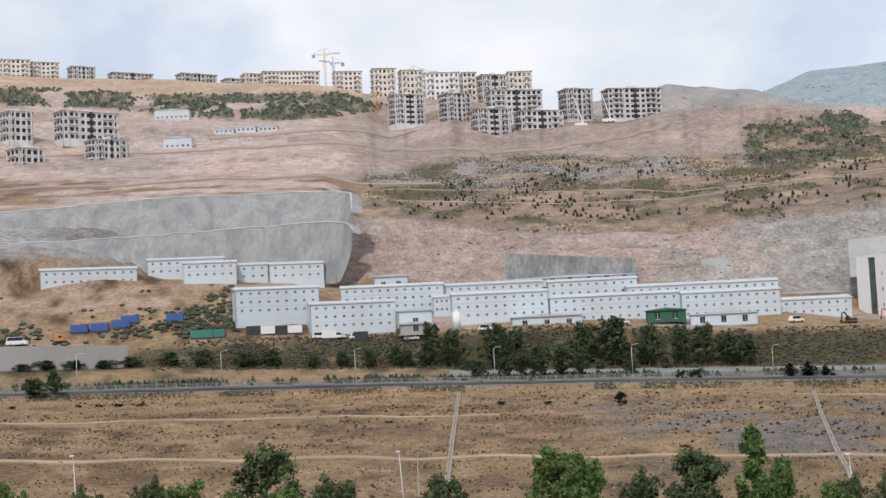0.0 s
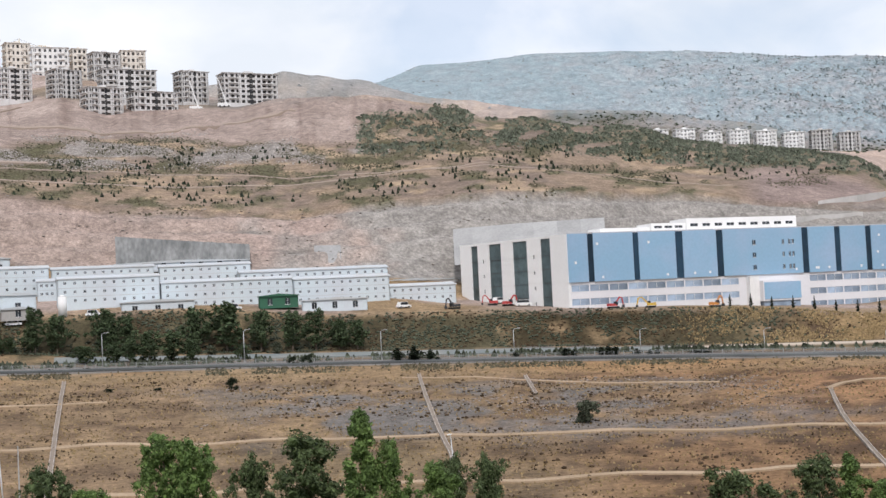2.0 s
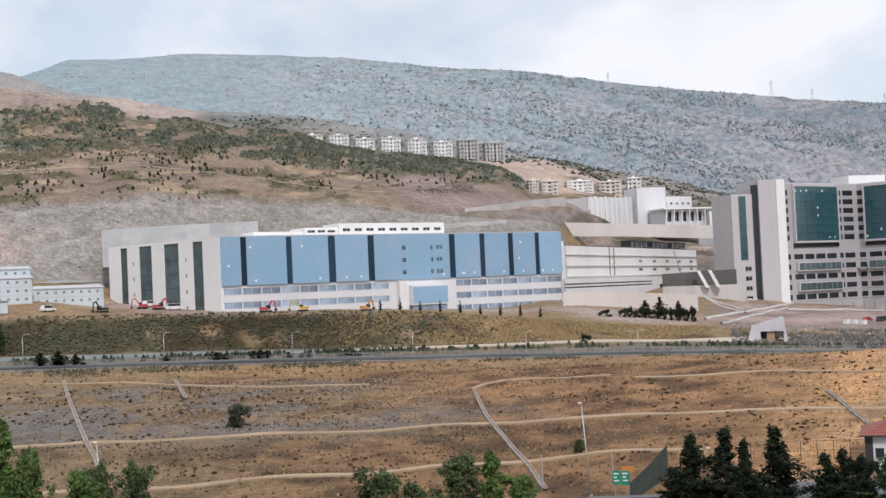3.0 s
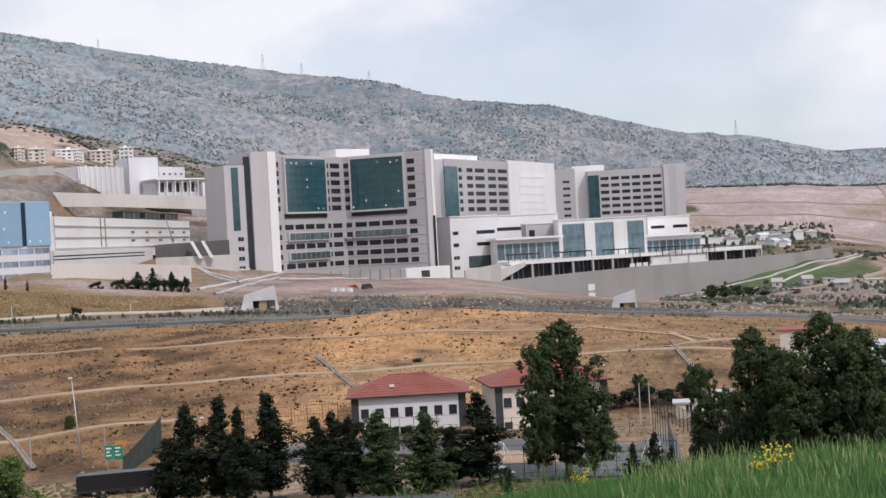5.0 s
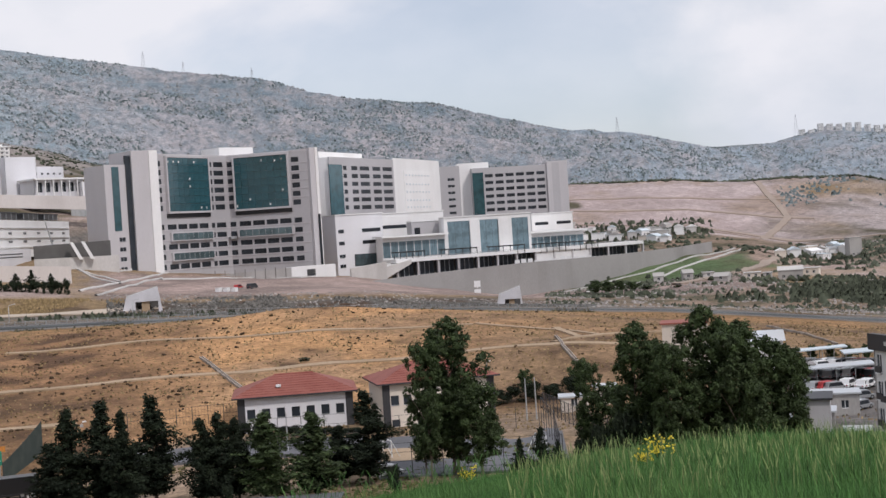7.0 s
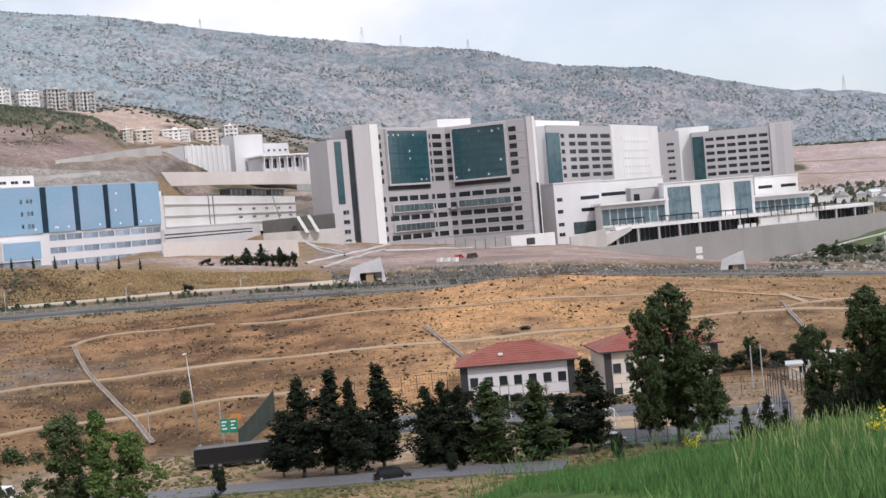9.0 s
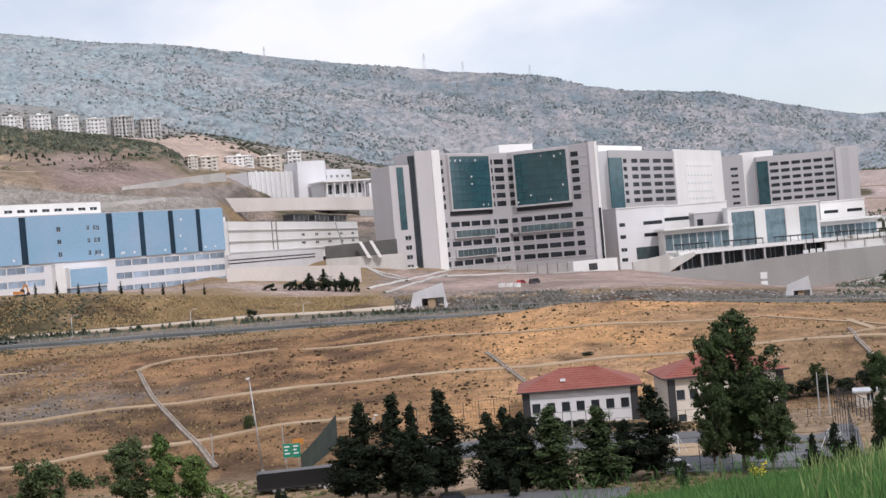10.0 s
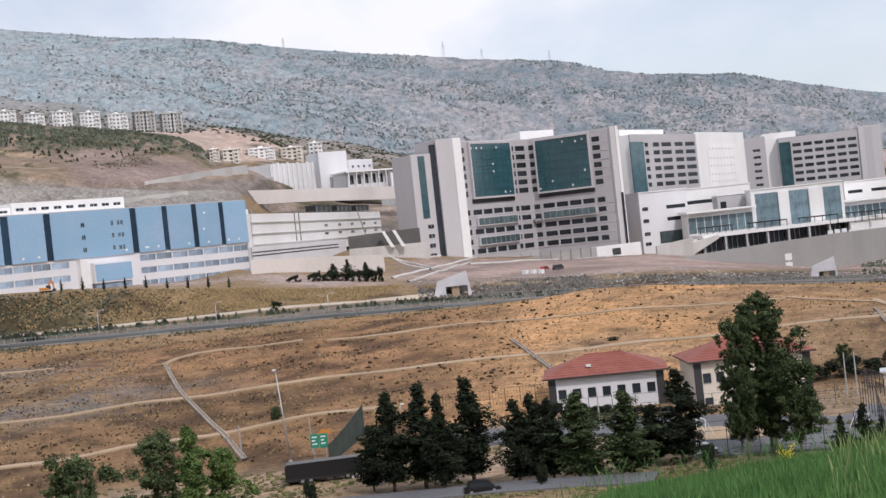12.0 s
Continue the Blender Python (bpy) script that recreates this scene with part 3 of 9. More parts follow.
def soil_colour(A, R, S, X, Y, Z):
    """What lies on the ground: grass, straw, bare soil, rock, scrub, by stretch of land and patchy noise; far land
    carries haze in its colour.
    """
    A = np.where(A > 180, A - 360, A)
    patch = lambda size, seed, oct=4: fbm(X / size, Y / size, oct, seed)
    mid, fine = patch(26, 1), patch(7, 2)
    big = patch(90, 3)
    edge = 7 * patch(70, 4, 3) + 2 * mid
    C = np.broadcast_to(np.array(STRAW), A.shape + (3,)).copy()

    def zone(lo, hi, colour, a0=-40, a1=100, soft=0.25, a_soft=1.0):
        wobble = 0.15 * fine
        a_soft = max(a_soft, 1.5)
        w = np.clip((S - lo + wobble) / soft + 0.5, 0, 1) * np.clip((hi - S + wobble) / soft + 0.5, 0, 1)
        w = w * np.clip((A - a0 + edge) / a_soft + 0.5, 0, 1) * np.clip((a1 - A + edge) / a_soft + 0.5, 0, 1)
        C[:] = C * (1 - w[..., None]) + colour * w[..., None]

    dry = blend(STRAW, blend(GOLD, TAN, 0.5 + 0 * mid), mid * 2 + 0.5)
    V = np.degrees(np.arctan2(Z - EYE, R))
    ledges = fbm(A * 0.45, V * 7.0, 4, 22)
    slope = blend(blend(TAN, BROWN, np.clip(mid * 0.5 + fine * 1.5 + 0.18, 0, 0.5)), STRAW, patch(15, 9) * 2 + 0.1)
    golden = blend(blend(GILT, (0.36, 0.24, 0.14), mid * 2 + 0.3), BROWN, fine * 1.6 + mid * 0.8 - 0.3)
    soil = blend(PINK, STRAW, mid * 2 + 0.4)
    strata = vnoise(A * 0.8, Z / 2.2, 13) + 0.6 * vnoise(A * 5, Z / 14, 14)
    rock = blend(blend(blend((0.32, 0.25, 0.215), (0.36, 0.275, 0.24), big * 3 + 0.5), (0.27, 0.25, 0.23), (A - 9.5) / 3 + 2 * mid), (0.17, 0.155, 0.14), strata * 0.45 + fine * 0.25 - 0.1 + 0.55 * np.clip(np.cos((bench_phase(A, R, Z) - 0.62) * 2 * math.pi) * 4 - 3, 0, 1) * (0.6 + 2 * mid))
    hill = blend(blend(STRAW, PINK, big * 3 + 0.4), OLIVE, mid * 3.2 + fine * 1.5 + 0.35)
    zone(-1, 3.2, blend(FIELD, OLIVE, mid * 1.5), -400, 400)
    zone(3.0, 5.0, blend(blend(FIELD, OLIVE, 0.6 + mid), STRAW, mid * 2 + 0.12), soft=0.5)
    zone(5.0, 6.0, blend(STRAW, soil, 0.5 + mid))
    slope = blend(slope * 0.9, BROWN, ledges * 0.6 + fine * 1.2 - 0.1)
    golden = blend(golden, (0.28, 0.175, 0.1), ledges * 0.9)
    zone(6.0, 11.0, slope)
    zone(6.0, 11.0, golden, 42, 57, a_soft=9)
    zone(6.0, 10.3, blend(slope * np.array([1.0, 0.88, 0.8]), BROWN, np.clip(0.22 + mid * 0.35 + fine * 1.5, 0.0, 0.6)), 21, 44, a_soft=6, soft=0.5)
    zone(7.9, 9.6, blend(slope, GREY, patch(12, 21) * 4 + 0.5), 6, 30, a_soft=6, soft=0.6)
    zone(4.5, 7.6, blend((0.1, 0.095, 0.09), GREY, 0.5 + fine * 2), 69.8, 90)
    zone(10.2, 11.0, dry)
    zone(11.0, 12.0, blend(GREY, BROWN, 0.3 + mid))
    zone(12.0, 13.0, blend(blend(GREY, OLIVE, 0.6 + mid * 2), STRAW, fine * 2))
    zone(12.05, 12.95, blend(STRAW, OLIVE, fine * 2.5 + mid), -40, 12)
    zone(12.9, 14.0, blend(blend(BANK, OLIVE, mid * 2 + 0.4), STRAW, patch(9, 33) * 2.0 - 0.4), a1=42)
    zone(12.75, 14.3, blend(blend(HAY, STRAW, mid * 2 + 0.5) * 0.84, BROWN, fine * 2.4 + mid + 0.15), 30, 43, a_soft=5)
    zone(12.9, 13.8, blend((0.12, 0.112, 0.1), BROWN, 0.3 + fine * 2), 43, 62)
    zone(13.0, 17.0, blend(blend((0.29, 0.215, 0.175), (0.22, 0.16, 0.115), 0.4 + big * 2), OLIVE, mid * 2 + fine + 0.2), a0=60)
    zone(14.0, 15.0, blend(soil, STRAW, 0.4 + mid))
    zone(14.0, 16.0, blend(blend((0.33, 0.245, 0.185), TAN, mid * 2 + 0.4), BROWN, fine * 2 + mid - 0.1), -40, -4)
    zone(14.0, 15.2, blend((0.34, 0.255, 0.225), (0.22, 0.17, 0.15), 0.5 + mid * 2), 41, 66)
    zone(15.9, 17.03, rock, -6, 37, soft=0.12)
    zone(16.0, 17.0, blend(CLIFF, GREY, mid * 2 + 0.3), -40, -4)
    zone(16.0, 18.0, blend(soil, GREY, 0.5 + mid * 2), 34.5, 62)
    zone(17.0, 19.0, blend(hill, soil, big * 2 + 0.3), -40, 36, soft=0.15)
    zone(16.9, 17.8, blend(soil, PINK, 0.6 + mid), -40, -1, soft=0.3)
    zone(17.7, 18.8, blend(soil, PINK, 0.6 + mid), -40, 12, soft=0.3)
    # quarry soil, lightened to carry the valley haze in its colour
    zone(17.0, 19.0, blend((0.37, 0.295, 0.28), (0.44, 0.36, 0.345), 0.5 + big * 3), 58, 72, a_soft=5)
    zone(17.0, 19.3, blend(blend(PINK, HAZY_ROCK, 0.4), OLIVE, patch(40, 91) * 3 + 0.5), 71, 95, a_soft=5)
    zone(17.0, 19.0, blend(soil, OLIVE, 0.45 + mid * 3), 36, 60)
    zone(18.75, 21.0, blend(soil, UMBER, 0.5 + big * 2), -40, 32)
    # the hill above the rock cut, by height angle over the viewpoint
    E = np.degrees(np.arctan2(Z - EYE, R)) + 0.12 * mid + 0.06 * fine
    on_hill = np.clip((S - 16.9) / 0.1, 0, 1) * np.clip((19.25 - S) / 0.1, 0, 1)

    def lay(w, colour):
        C[:] = C * (1 - (w * on_hill)[..., None]) + colour * (w * on_hill)[..., None]

    crest, foot = hill_crest(A), fill_foot(A)
    heath = blend(blend((0.25, 0.185, 0.135), (0.195, 0.148, 0.118), patch(30, 71) * 3 + 0.5 + (E - 5.6) * 0.5), (0.105, 0.098, 0.055), fbm(A * 0.8, E * 3.5, 4, 73) * 3.2 + 0.1 + fine)
    heath = blend(heath, (0.33, 0.245, 0.165), fbm(A * 0.7, E * 5.0, 4, 75) * 4 - 0.7)
    fill = blend(blend((0.3, 0.235, 0.205), (0.38, 0.305, 0.268), big * 3 + 0.4), (0.22, 0.165, 0.142), vnoise(A * 3, E * 0.35, 19) * 1.6 + vnoise(A * 9, E * 0.6, 20) + 0.5 * fine)
    lay(window(A + 1.5 * mid, -4.1, 35, 0.8), heath)
    lay(window(A, -3, 14, 2.5) * window(E, 6.35, 7.45, 0.3) * np.clip(patch(24, 76) * 4 + 0.6, 0, 1), blend((0.26, 0.235, 0.215), (0.18, 0.16, 0.14), fine * 3 + 0.4))
    lay(window(A, -40, 17.9, 0.6) * np.clip((E - foot) / 0.25 + 0.5, 0, 1), fill)
    lay(scrub_ground(A, E) * np.clip(fbm(A * 1.1, E * 3.0, 4, 44) * 3 + 0.9, 0, 1), blend((0.115, 0.105, 0.068), (0.2, 0.155, 0.11), 0.3 + fbm(A * 2.5, E * 6, 3, 45) * 3))
    lay(window(A, 28.6, 34.2, 1.2) * window(E, 3.3, crest - 0.75, 0.5), blend((0.2, 0.15, 0.135), (0.28, 0.215, 0.19), mid * 2 + 0.4))
    lay(window(A, 29, 36.6, 1.0) * window(E, 1.6, 3.35, 0.3), blend((0.23, 0.195, 0.175), (0.15, 0.128, 0.112), fbm(A * 3, E * 5, 4, 82) * 2.5 + 0.4))
    lay(window(A + 1.5 * mid, -40, -4.1, 0.8), blend(blend((0.4, 0.32, 0.285), (0.43, 0.335, 0.275), patch(50, 77) * 3 + 0.5), (0.27, 0.215, 0.19), fbm(A * 0.5, E * 5.0, 4, 81) * 2.2 + fine))
    lay(window(A, -40, -3.0, 1.0) * window(E, 5.6, 7.15, 0.25) * np.clip(patch(20, 78) * 4 + 0.3, 0, 1), blend((0.25, 0.17, 0.11), (0.13, 0.1, 0.065), fine * 3 + 0.3))
    lay(left_scrub(A, E) * np.clip(fbm(A * 0.9, E * 2.6, 4, 79) * 2.5 + 0.85, 0, 1), blend((0.12, 0.108, 0.068), (0.22, 0.165, 0.1), patch(12, 80) * 3 + 0.25))
    lay(window(A, -40, -2.6, 1.0) * np.clip((E - np.interp(A, [-18, -11, -4, -2], [10.82, 10.5, 10.4, 9.9])) / 0.15 + 0.5, 0, 1), blend(SAND, (0.36, 0.265, 0.2), mid * 2 + 0.4))
    zone(15.0, 17.2, blend(blend((0.3, 0.19, 0.14), UMBER, 0.4 + mid * 2), OLIVE, fine * 3 + 0.2), 72.6, 95, a_soft=3)
    zone(14.75, 15.95, blend((0.095, 0.13, 0.06), OLIVE, mid * 2 + 0.3), 62.3, 68.0, soft=0.15)
    bank = window(A, 63.2, 68.3, 0.5) * window(V, np.interp(A, [63, 64, 65.2, 66.9, 68.3], [-2.75, -2.66, -2.68, -2.5, -2.2]), np.interp(A, [63.3, 65.7, 68.1], [-2.8, -2.22, -1.62]), 0.06) * np.clip((820 - R) / 20, 0, 1)
    yard = np.clip((A - 69.2) / 0.6, 0, 1) * np.clip((R - 190) / 8, 0, 1) * np.clip((264 - R) / 5, 0, 1) * np.clip((95 - A) / 5, 0, 1)
    warm = (window(S, 6, 11, 0.3) * np.clip((A - 14) / 20, 0, 1))[..., None]
    C[:] = C * (1 + warm * np.array([0.02, -0.055, -0.1]))
    # lower tiers of the slope, somewhat darker
    lower_dark = (window(S, 5.8, 8.0, 0.4) * window(A, 6, 40, 4))[..., None]
    C[:] = C * (1 - lower_dark * np.array([0.16, 0.13, 0.13]))
    C[:] = blend(C, blend((0.15, 0.14, 0.135), GREY, 0.3 + mid), yard * 0.9)
    C[:] = blend(C, blend((0.085, 0.125, 0.055), OLIVE, mid * 2 + 0.25), bank * 0.9)
    zone(19.0, 22.0, blend(blend(UMBER, HAZY_ROCK, 0.35), OLIVE, patch(50, 51) * 3 + 0.25), 9, 60)
    zone(19.0, 21.0, blend(PINK, HAZY_ROCK, 0.3 + big), 60, 80)
    zone(18.9, 20.8, blend((0.46, 0.35, 0.285), PINK, 0.3 + mid), 32.6, 36.6, a_soft=1.5)
    zone(19.0, 20.8, blend(SAND, PINK, 0.3 + mid), 15.2, 19.6)
    far = blend(HAZY_GREEN, HAZY_ROCK, patch(60, 62, 4) * 1.3 + 0.34 + patch(380, 63, 3) * 1.5 - np.clip((S - 23.6) * 0.9, 0, 0.5))
    # pale blue blended in by bearing, standing for haze before the mountain
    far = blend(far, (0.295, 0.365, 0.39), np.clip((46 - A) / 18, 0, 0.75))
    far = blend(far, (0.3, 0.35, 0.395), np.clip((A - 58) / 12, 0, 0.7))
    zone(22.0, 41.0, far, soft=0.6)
    C[:] = blend(C, blend((0.45, 0.36, 0.3), (0.36, 0.29, 0.255), mid * 3 + 0.4), window(A, 15.4, 20.6, 0.8) * window(E, 7.5, 8.55, 0.25) * np.clip((S - 19.2) / 0.1, 0, 1) * np.clip((22.9 - S) / 0.2, 0, 1))
    # the ridge in front of it, paled as by haze too
    C[:] = blend(C, blend((0.36, 0.33, 0.31), (0.27, 0.26, 0.25), mid * 3 + 0.3), 0.7 * window(A, 5, 15.6, 1.5) * np.clip((S - 20.5) / 0.2, 0, 1) * np.clip((22.6 - S) / 0.2, 0, 1))
    return C


def ground_material():
    m = bpy.data.materials.new("ground")
    m.use_nodes = True
    n, l = m.node_tree.nodes, m.node_tree.links
    bs = n["Principled BSDF"]
    bs.inputs["Roughness"].default_value = 0.95
    bs.inputs["Specular IOR Level"].default_value = 0.15
    at_ = n.new("ShaderNodeAttribute")
    at_.attribute_name = "soil"
    co = n.new("ShaderNodeTexCoord")
    value = None
    for scale, lo, hi in ((0.03, 0.84, 1.16), (0.2, 0.72, 1.28), (2.4, 0.72, 1.28), (0.8, 0.74, 1.26)):
        t = n.new("ShaderNodeTexNoise")
        t.inputs["Scale"].default_value, t.inputs["Detail"].default_value, t.inputs["Roughness"].default_value = scale, 6.0, 0.62
        l.new(co.outputs["Object"], t.inputs["Vector"])
        r = n.new("ShaderNodeMapRange")
        r.inputs["From Min"].default_value, r.inputs["From Max"].default_value = 0.3, 0.7
        r.inputs["To Min"].default_value, r.inputs["To Max"].default_value = lo, hi
        l.new(t.outputs["Fac"], r.inputs["Value"])
        if value is None:
            value = r.outputs["Result"]
        else:
            k = n.new("ShaderNodeMath")
            k.operation = "MULTIPLY"
            l.new(value, k.inputs[0])
            l.new(r.outputs["Result"], k.inputs[1])
            value = k.outputs["Value"]
        last = t
    hsv = n.new("ShaderNodeHueSaturation")
    # along and up the flanks of the far mountain
    mottle, sep, flank = None, n.new("ShaderNodeSeparateXYZ"), n.new("ShaderNodeCombineXYZ")
    l.new(co.outputs["Object"], sep.inputs["Vector"])
    turn, wide = n.new("ShaderNodeMath"), n.new("ShaderNodeMath")
    turn.operation, wide.operation = "ARCTAN2", "MULTIPLY"
    wide.inputs[1].default_value = 2800.0
    l.new(sep.outputs["X"], turn.inputs[0])
    l.new(sep.outputs["Y"], turn.inputs[1])
    l.new(turn.outputs["Value"], wide.inputs[0])
    l.new(wide.outputs["Value"], flank.inputs["X"])
    l.new(sep.outputs["Z"], flank.inputs["Y"])
    for scale, lo, hi in ((0.022, 0.44, 0.62), (0.075, 0.46, 0.62)):
        t = n.new("ShaderNodeTexNoise")
        t.inputs["Scale"].default_value, t.inputs["Detail"].default_value, t.inputs["Roughness"].default_value = scale, 7.0, 0.68
        l.new(flank.outputs["Vector"], t.inputs["Vector"])
        r = n.new("ShaderNodeMapRange")
        r.inputs["From Min"].default_value, r.inputs["From Max"].default_value = lo, hi
        l.new(t.outputs["Fac"], r.inputs["Value"])
        k = n.new("ShaderNodeMath")
        k.operation = "MULTIPLY"
        l.new(r.outputs["Result"], k.inputs[0])
        l.new(at_.outputs["Alpha"], k.inputs[1])
        mix = n.new("ShaderNodeMixRGB")
        # mottle patches in the same haze-tinted tones
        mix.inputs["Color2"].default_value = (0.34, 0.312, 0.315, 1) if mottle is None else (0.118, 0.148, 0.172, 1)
        soft = n.new("ShaderNodeMath")
        soft.operation = "MULTIPLY"
        soft.inputs[1].default_value = 0.75
        l.new(k.outputs["Value"], soft.inputs[0])
        l.new(soft.outputs["Value"], mix.inputs["Fac"])
        l.new(mottle or at_.outputs["Color"], mix.inputs["Color1"])
        mottle = mix.outputs["Color"]
    l.new(mottle, hsv.inputs["Color"])
    l.new(value, hsv.inputs["Value"])
    l.new(hsv.outputs["Color"], bs.inputs["Base Color"])
    bump = n.new("ShaderNodeBump")
    bump.inputs["Strength"].default_value, bump.inputs["Distance"].default_value = 0.6, 0.2
    l.new(last.outputs["Fac"], bump.inputs["Height"])
    l.new(bump.outputs["Normal"], bs.inputs["Normal"])
    return m


ground = build_ground()

# ---- what lies on the ground: road, paths, drains, slabs and walls ----
def level(slope, distance):
    """Height of what is seen at this slope from the viewpoint, this far off."""
    return EYE + distance * math.tan(radians(slope))


def seen_at(bearing, slope, lo=300.0, hi=1500.0):
    """Distance at which the ground first rises to this slope from the viewpoint."""
    d = np.arange(lo, hi, 2.0)
    up = np.degrees(np.arctan2(land(np.full(len(d), float(bearing)), d) - EYE, d))
    return float(d[np.argmax(up >= slope)]) if (up >= slope).any() else hi


def draped(rows, lo=300.0):
    """Knots for plan_line from (bearing, slope) rows."""
    return [(a, seen_at(a, e, lo)) for a, e in rows]


def plan_line(knots, step=3.0):
    """Plan points every few metres along knots of (bearing, distance)."""
    pts = [Vector(at(*k)) for k in knots]
    out = []
    for p, q in zip(pts, pts[1:]):
        n = max(1, int((q - p).length / step))
        out += [p.lerp(q, i / n) for i in range(n)]
    return out + [pts[-1]]


def ribbon(pts, offsets, lift=0.12, drop=0.5, wander=0.0, seed=0, flat=False):
    """A strip draped on the ground along plan points; offsets: (across, height over the ground) from one edge to the other."""
    g = Geo()
    rng = random.Random(seed)
    n, w = len(pts), len(offsets)
    where, heights = [], []
    for i, p in enumerate(pts):
        d = (pts[min(i + 1, n - 1)] - pts[max(i - 1, 0)]).normalized()
        side = Vector((-d.y, d.x))
        s = rng.uniform(-wander, wander)
        for across, up in offsets:
            q = p + side * (across + (s if wander else 0))
            where.append(q)
            heights.append(up)
    x, y = np.array([q.x for q in where]), np.array([q.y for q in where])
    z = land(np.degrees(np.arctan2(x, y)), np.hypot(x, y))
    if flat:
        z = np.repeat(z.reshape(n, w).max(1), w)
    z = z + np.array(heights) + lift
    v = [(x[i], y[i], z[i]) for i in range(n * w)]
    f = [(i * w + k, (i + 1) * w + k, (i + 1) * w + k + 1, i * w + k + 1) for i in range(n - 1) for k in range(w - 1)]
    g.add(v, f)
    low = [(a, b, c - drop) for a, b, c in v]
    m = len(v)
    edge = []
    for k in (0, w - 1):
        g.v += [low[i * w + k] for i in range(n)]
        base = m if k == 0 else m + n
        for i in range(n - 1):
            q = (i * w + k, base + i, base + i + 1, (i + 1) * w + k)
            edge.append(q if k == 0 else q[::-1])
    g.f += edge
    g.s += [0] * len(edge)
    return g


def flipped(g):
    g.f = [tuple(reversed(q)) for q in g.f]
    return g


def road_knots(offset):
    out = []
    for b0 in np.arange(-26, 86, 2.0):
        r, _ = line_at(11, b0)
        out.append((float(b0), float(r) + offset))
    return out


solo("road", flipped(ribbon(plan_line(road_knots(4.2), 5), [(-3.8, 0), (-1.3, 0.04), (1.3, 0.04), (3.8, 0)], 0.16, flat=True)), MATS["asphalt"], pose(0, 0, 0), "grey asphalt road along the hillside", "road", kind="structure")
for off in (0.15, 8.25):
    solo("kerb", flipped(ribbon(plan_line(road_knots(off), 5), [(-0.2, 0.1), (0.2, 0.1)], 0.22, flat=True)), MATS["wall_grey"], pose(0, 0, 0), "grey concrete kerb along the road", "kerb", kind="structure")
solo("service_road", flipped(ribbon(plan_line([(float(b0), float(line_at(12, b0)[0]) + 11.5) for b0 in np.arange(0, 27, 1.5)], 4), [(-6.5, 0), (0, 0.05), (6.5, 0)], 0.3)), MATS["pale_asphalt"], pose(0, 0, 0), "worn pale grey service road above the verge", "road", kind="structure")
solo("service_track", flipped(ribbon(plan_line([(25, 408), (29, 410), (34, 411), (38, 415), (42.2, 422), (44, 430)], 4), [(-4.0, 0), (0, 0.05), (4.0, 0)], 0.25)), MATS["pale_track"], pose(0, 0, 0), "pale dirt service track above the road", "track", kind="structure")

PATHS = [
    (8, -26, 64, 0.0, 1.15), (7, -26, 41, 0.0, 1.0), (9, -26, 2, 0.0, 0.9), (9, 38, 57, 0.0, 0.8),
]
for k, b0, b1, off, half in PATHS:
    knots = [(float(q), float(line_at(k, q)[0]) + off + 1.2 * math.sin(q * 0.9)) for q in np.arange(b0, b1 + 0.1, 0.7)]
    solo("footpath", flipped(ribbon(plan_line(knots, 3), [(-half, 0), (0, -0.02), (half, 0)], 0.28, wander=0.25, seed=k)), MATS["path_soil"], pose(0, 0, 0), "trodden pale dirt path across the dry slope", "path", kind="structure")
for knots in ([(31.3, 314), (31.8, 321), (32.6, 326), (33.6, 327), (35, 324), (37, 325)], [(60.2, 277), (61.3, 284), (62.2, 292), (63.9, 301), (66.5, 309)], [(57, 318), (59, 311), (60.6, 303), (62, 292)], [(61.3, 284), (60.8, 296), (60.3, 310)],
              [(66.5, 284), (69.5, 282), (72, 281), (76, 284)], [(14, 355), (17, 352), (20, 340), (23, 333), (27, 330)],
              [(-3, 640), (4, 645), (10, 650), (16, 655), (22, 672), (28, 690)], [(-2, 610), (5, 618), (12, 640), (18, 668)]):
    solo("footpath", flipped(ribbon(plan_line(knots, 2), [(-0.8, 0), (0, -0.02), (0.8, 0)], 0.28, wander=0.2)), MATS["path_soil" if knots[0][1] < 500 else "hill_track"], pose(0, 0, 0), "trodden pale dirt path across the dry slope", "path", kind="structure")


def drain(knots):
    """A stepped concrete channel that runs down the slope: two kerbs and a sunken bed."""
    pts = plan_line(knots, 2.0)
    top = thing("drain_channel", pose(0, 0, 0), "weathered concrete drainage channel running down the dry slope", "drain", "slope drains")
    part("bed", flipped(ribbon(pts, [(-0.3, 0), (0.3, 0)], 0.28)), MATS["drain_bed"], top, "earth-stained bed")
    for s in (-1, 1):
        part("channel_wall", flipped(ribbon([p + Vector((s * 0.38, 0)) for p in pts], [(-0.08, 0), (0.08, 0)], 0.45, 1.0)), MATS["drain_stone"], top)


for knots in ([(0.36, 362), (0.12, 311), (-0.13, 271), (-0.42, 235), (-0.5, 214)], [(14.7, 360), (14.92, 322), (15.4, 278), (15.88, 251), (16.3, 215)],
              [(31.35, 313), (31.75, 281), (32.69, 245), (34.1, 206)], [(45.6, 292), (46.26, 276), (47.2, 253), (47.7, 241)], [(60.3, 288), (60.6, 270), (61.22, 255)],
              [(68.9, 345), (70.4, 318), (71.6, 292)], [(19.1, 352), (19.5, 318)]):
    drain(knots)


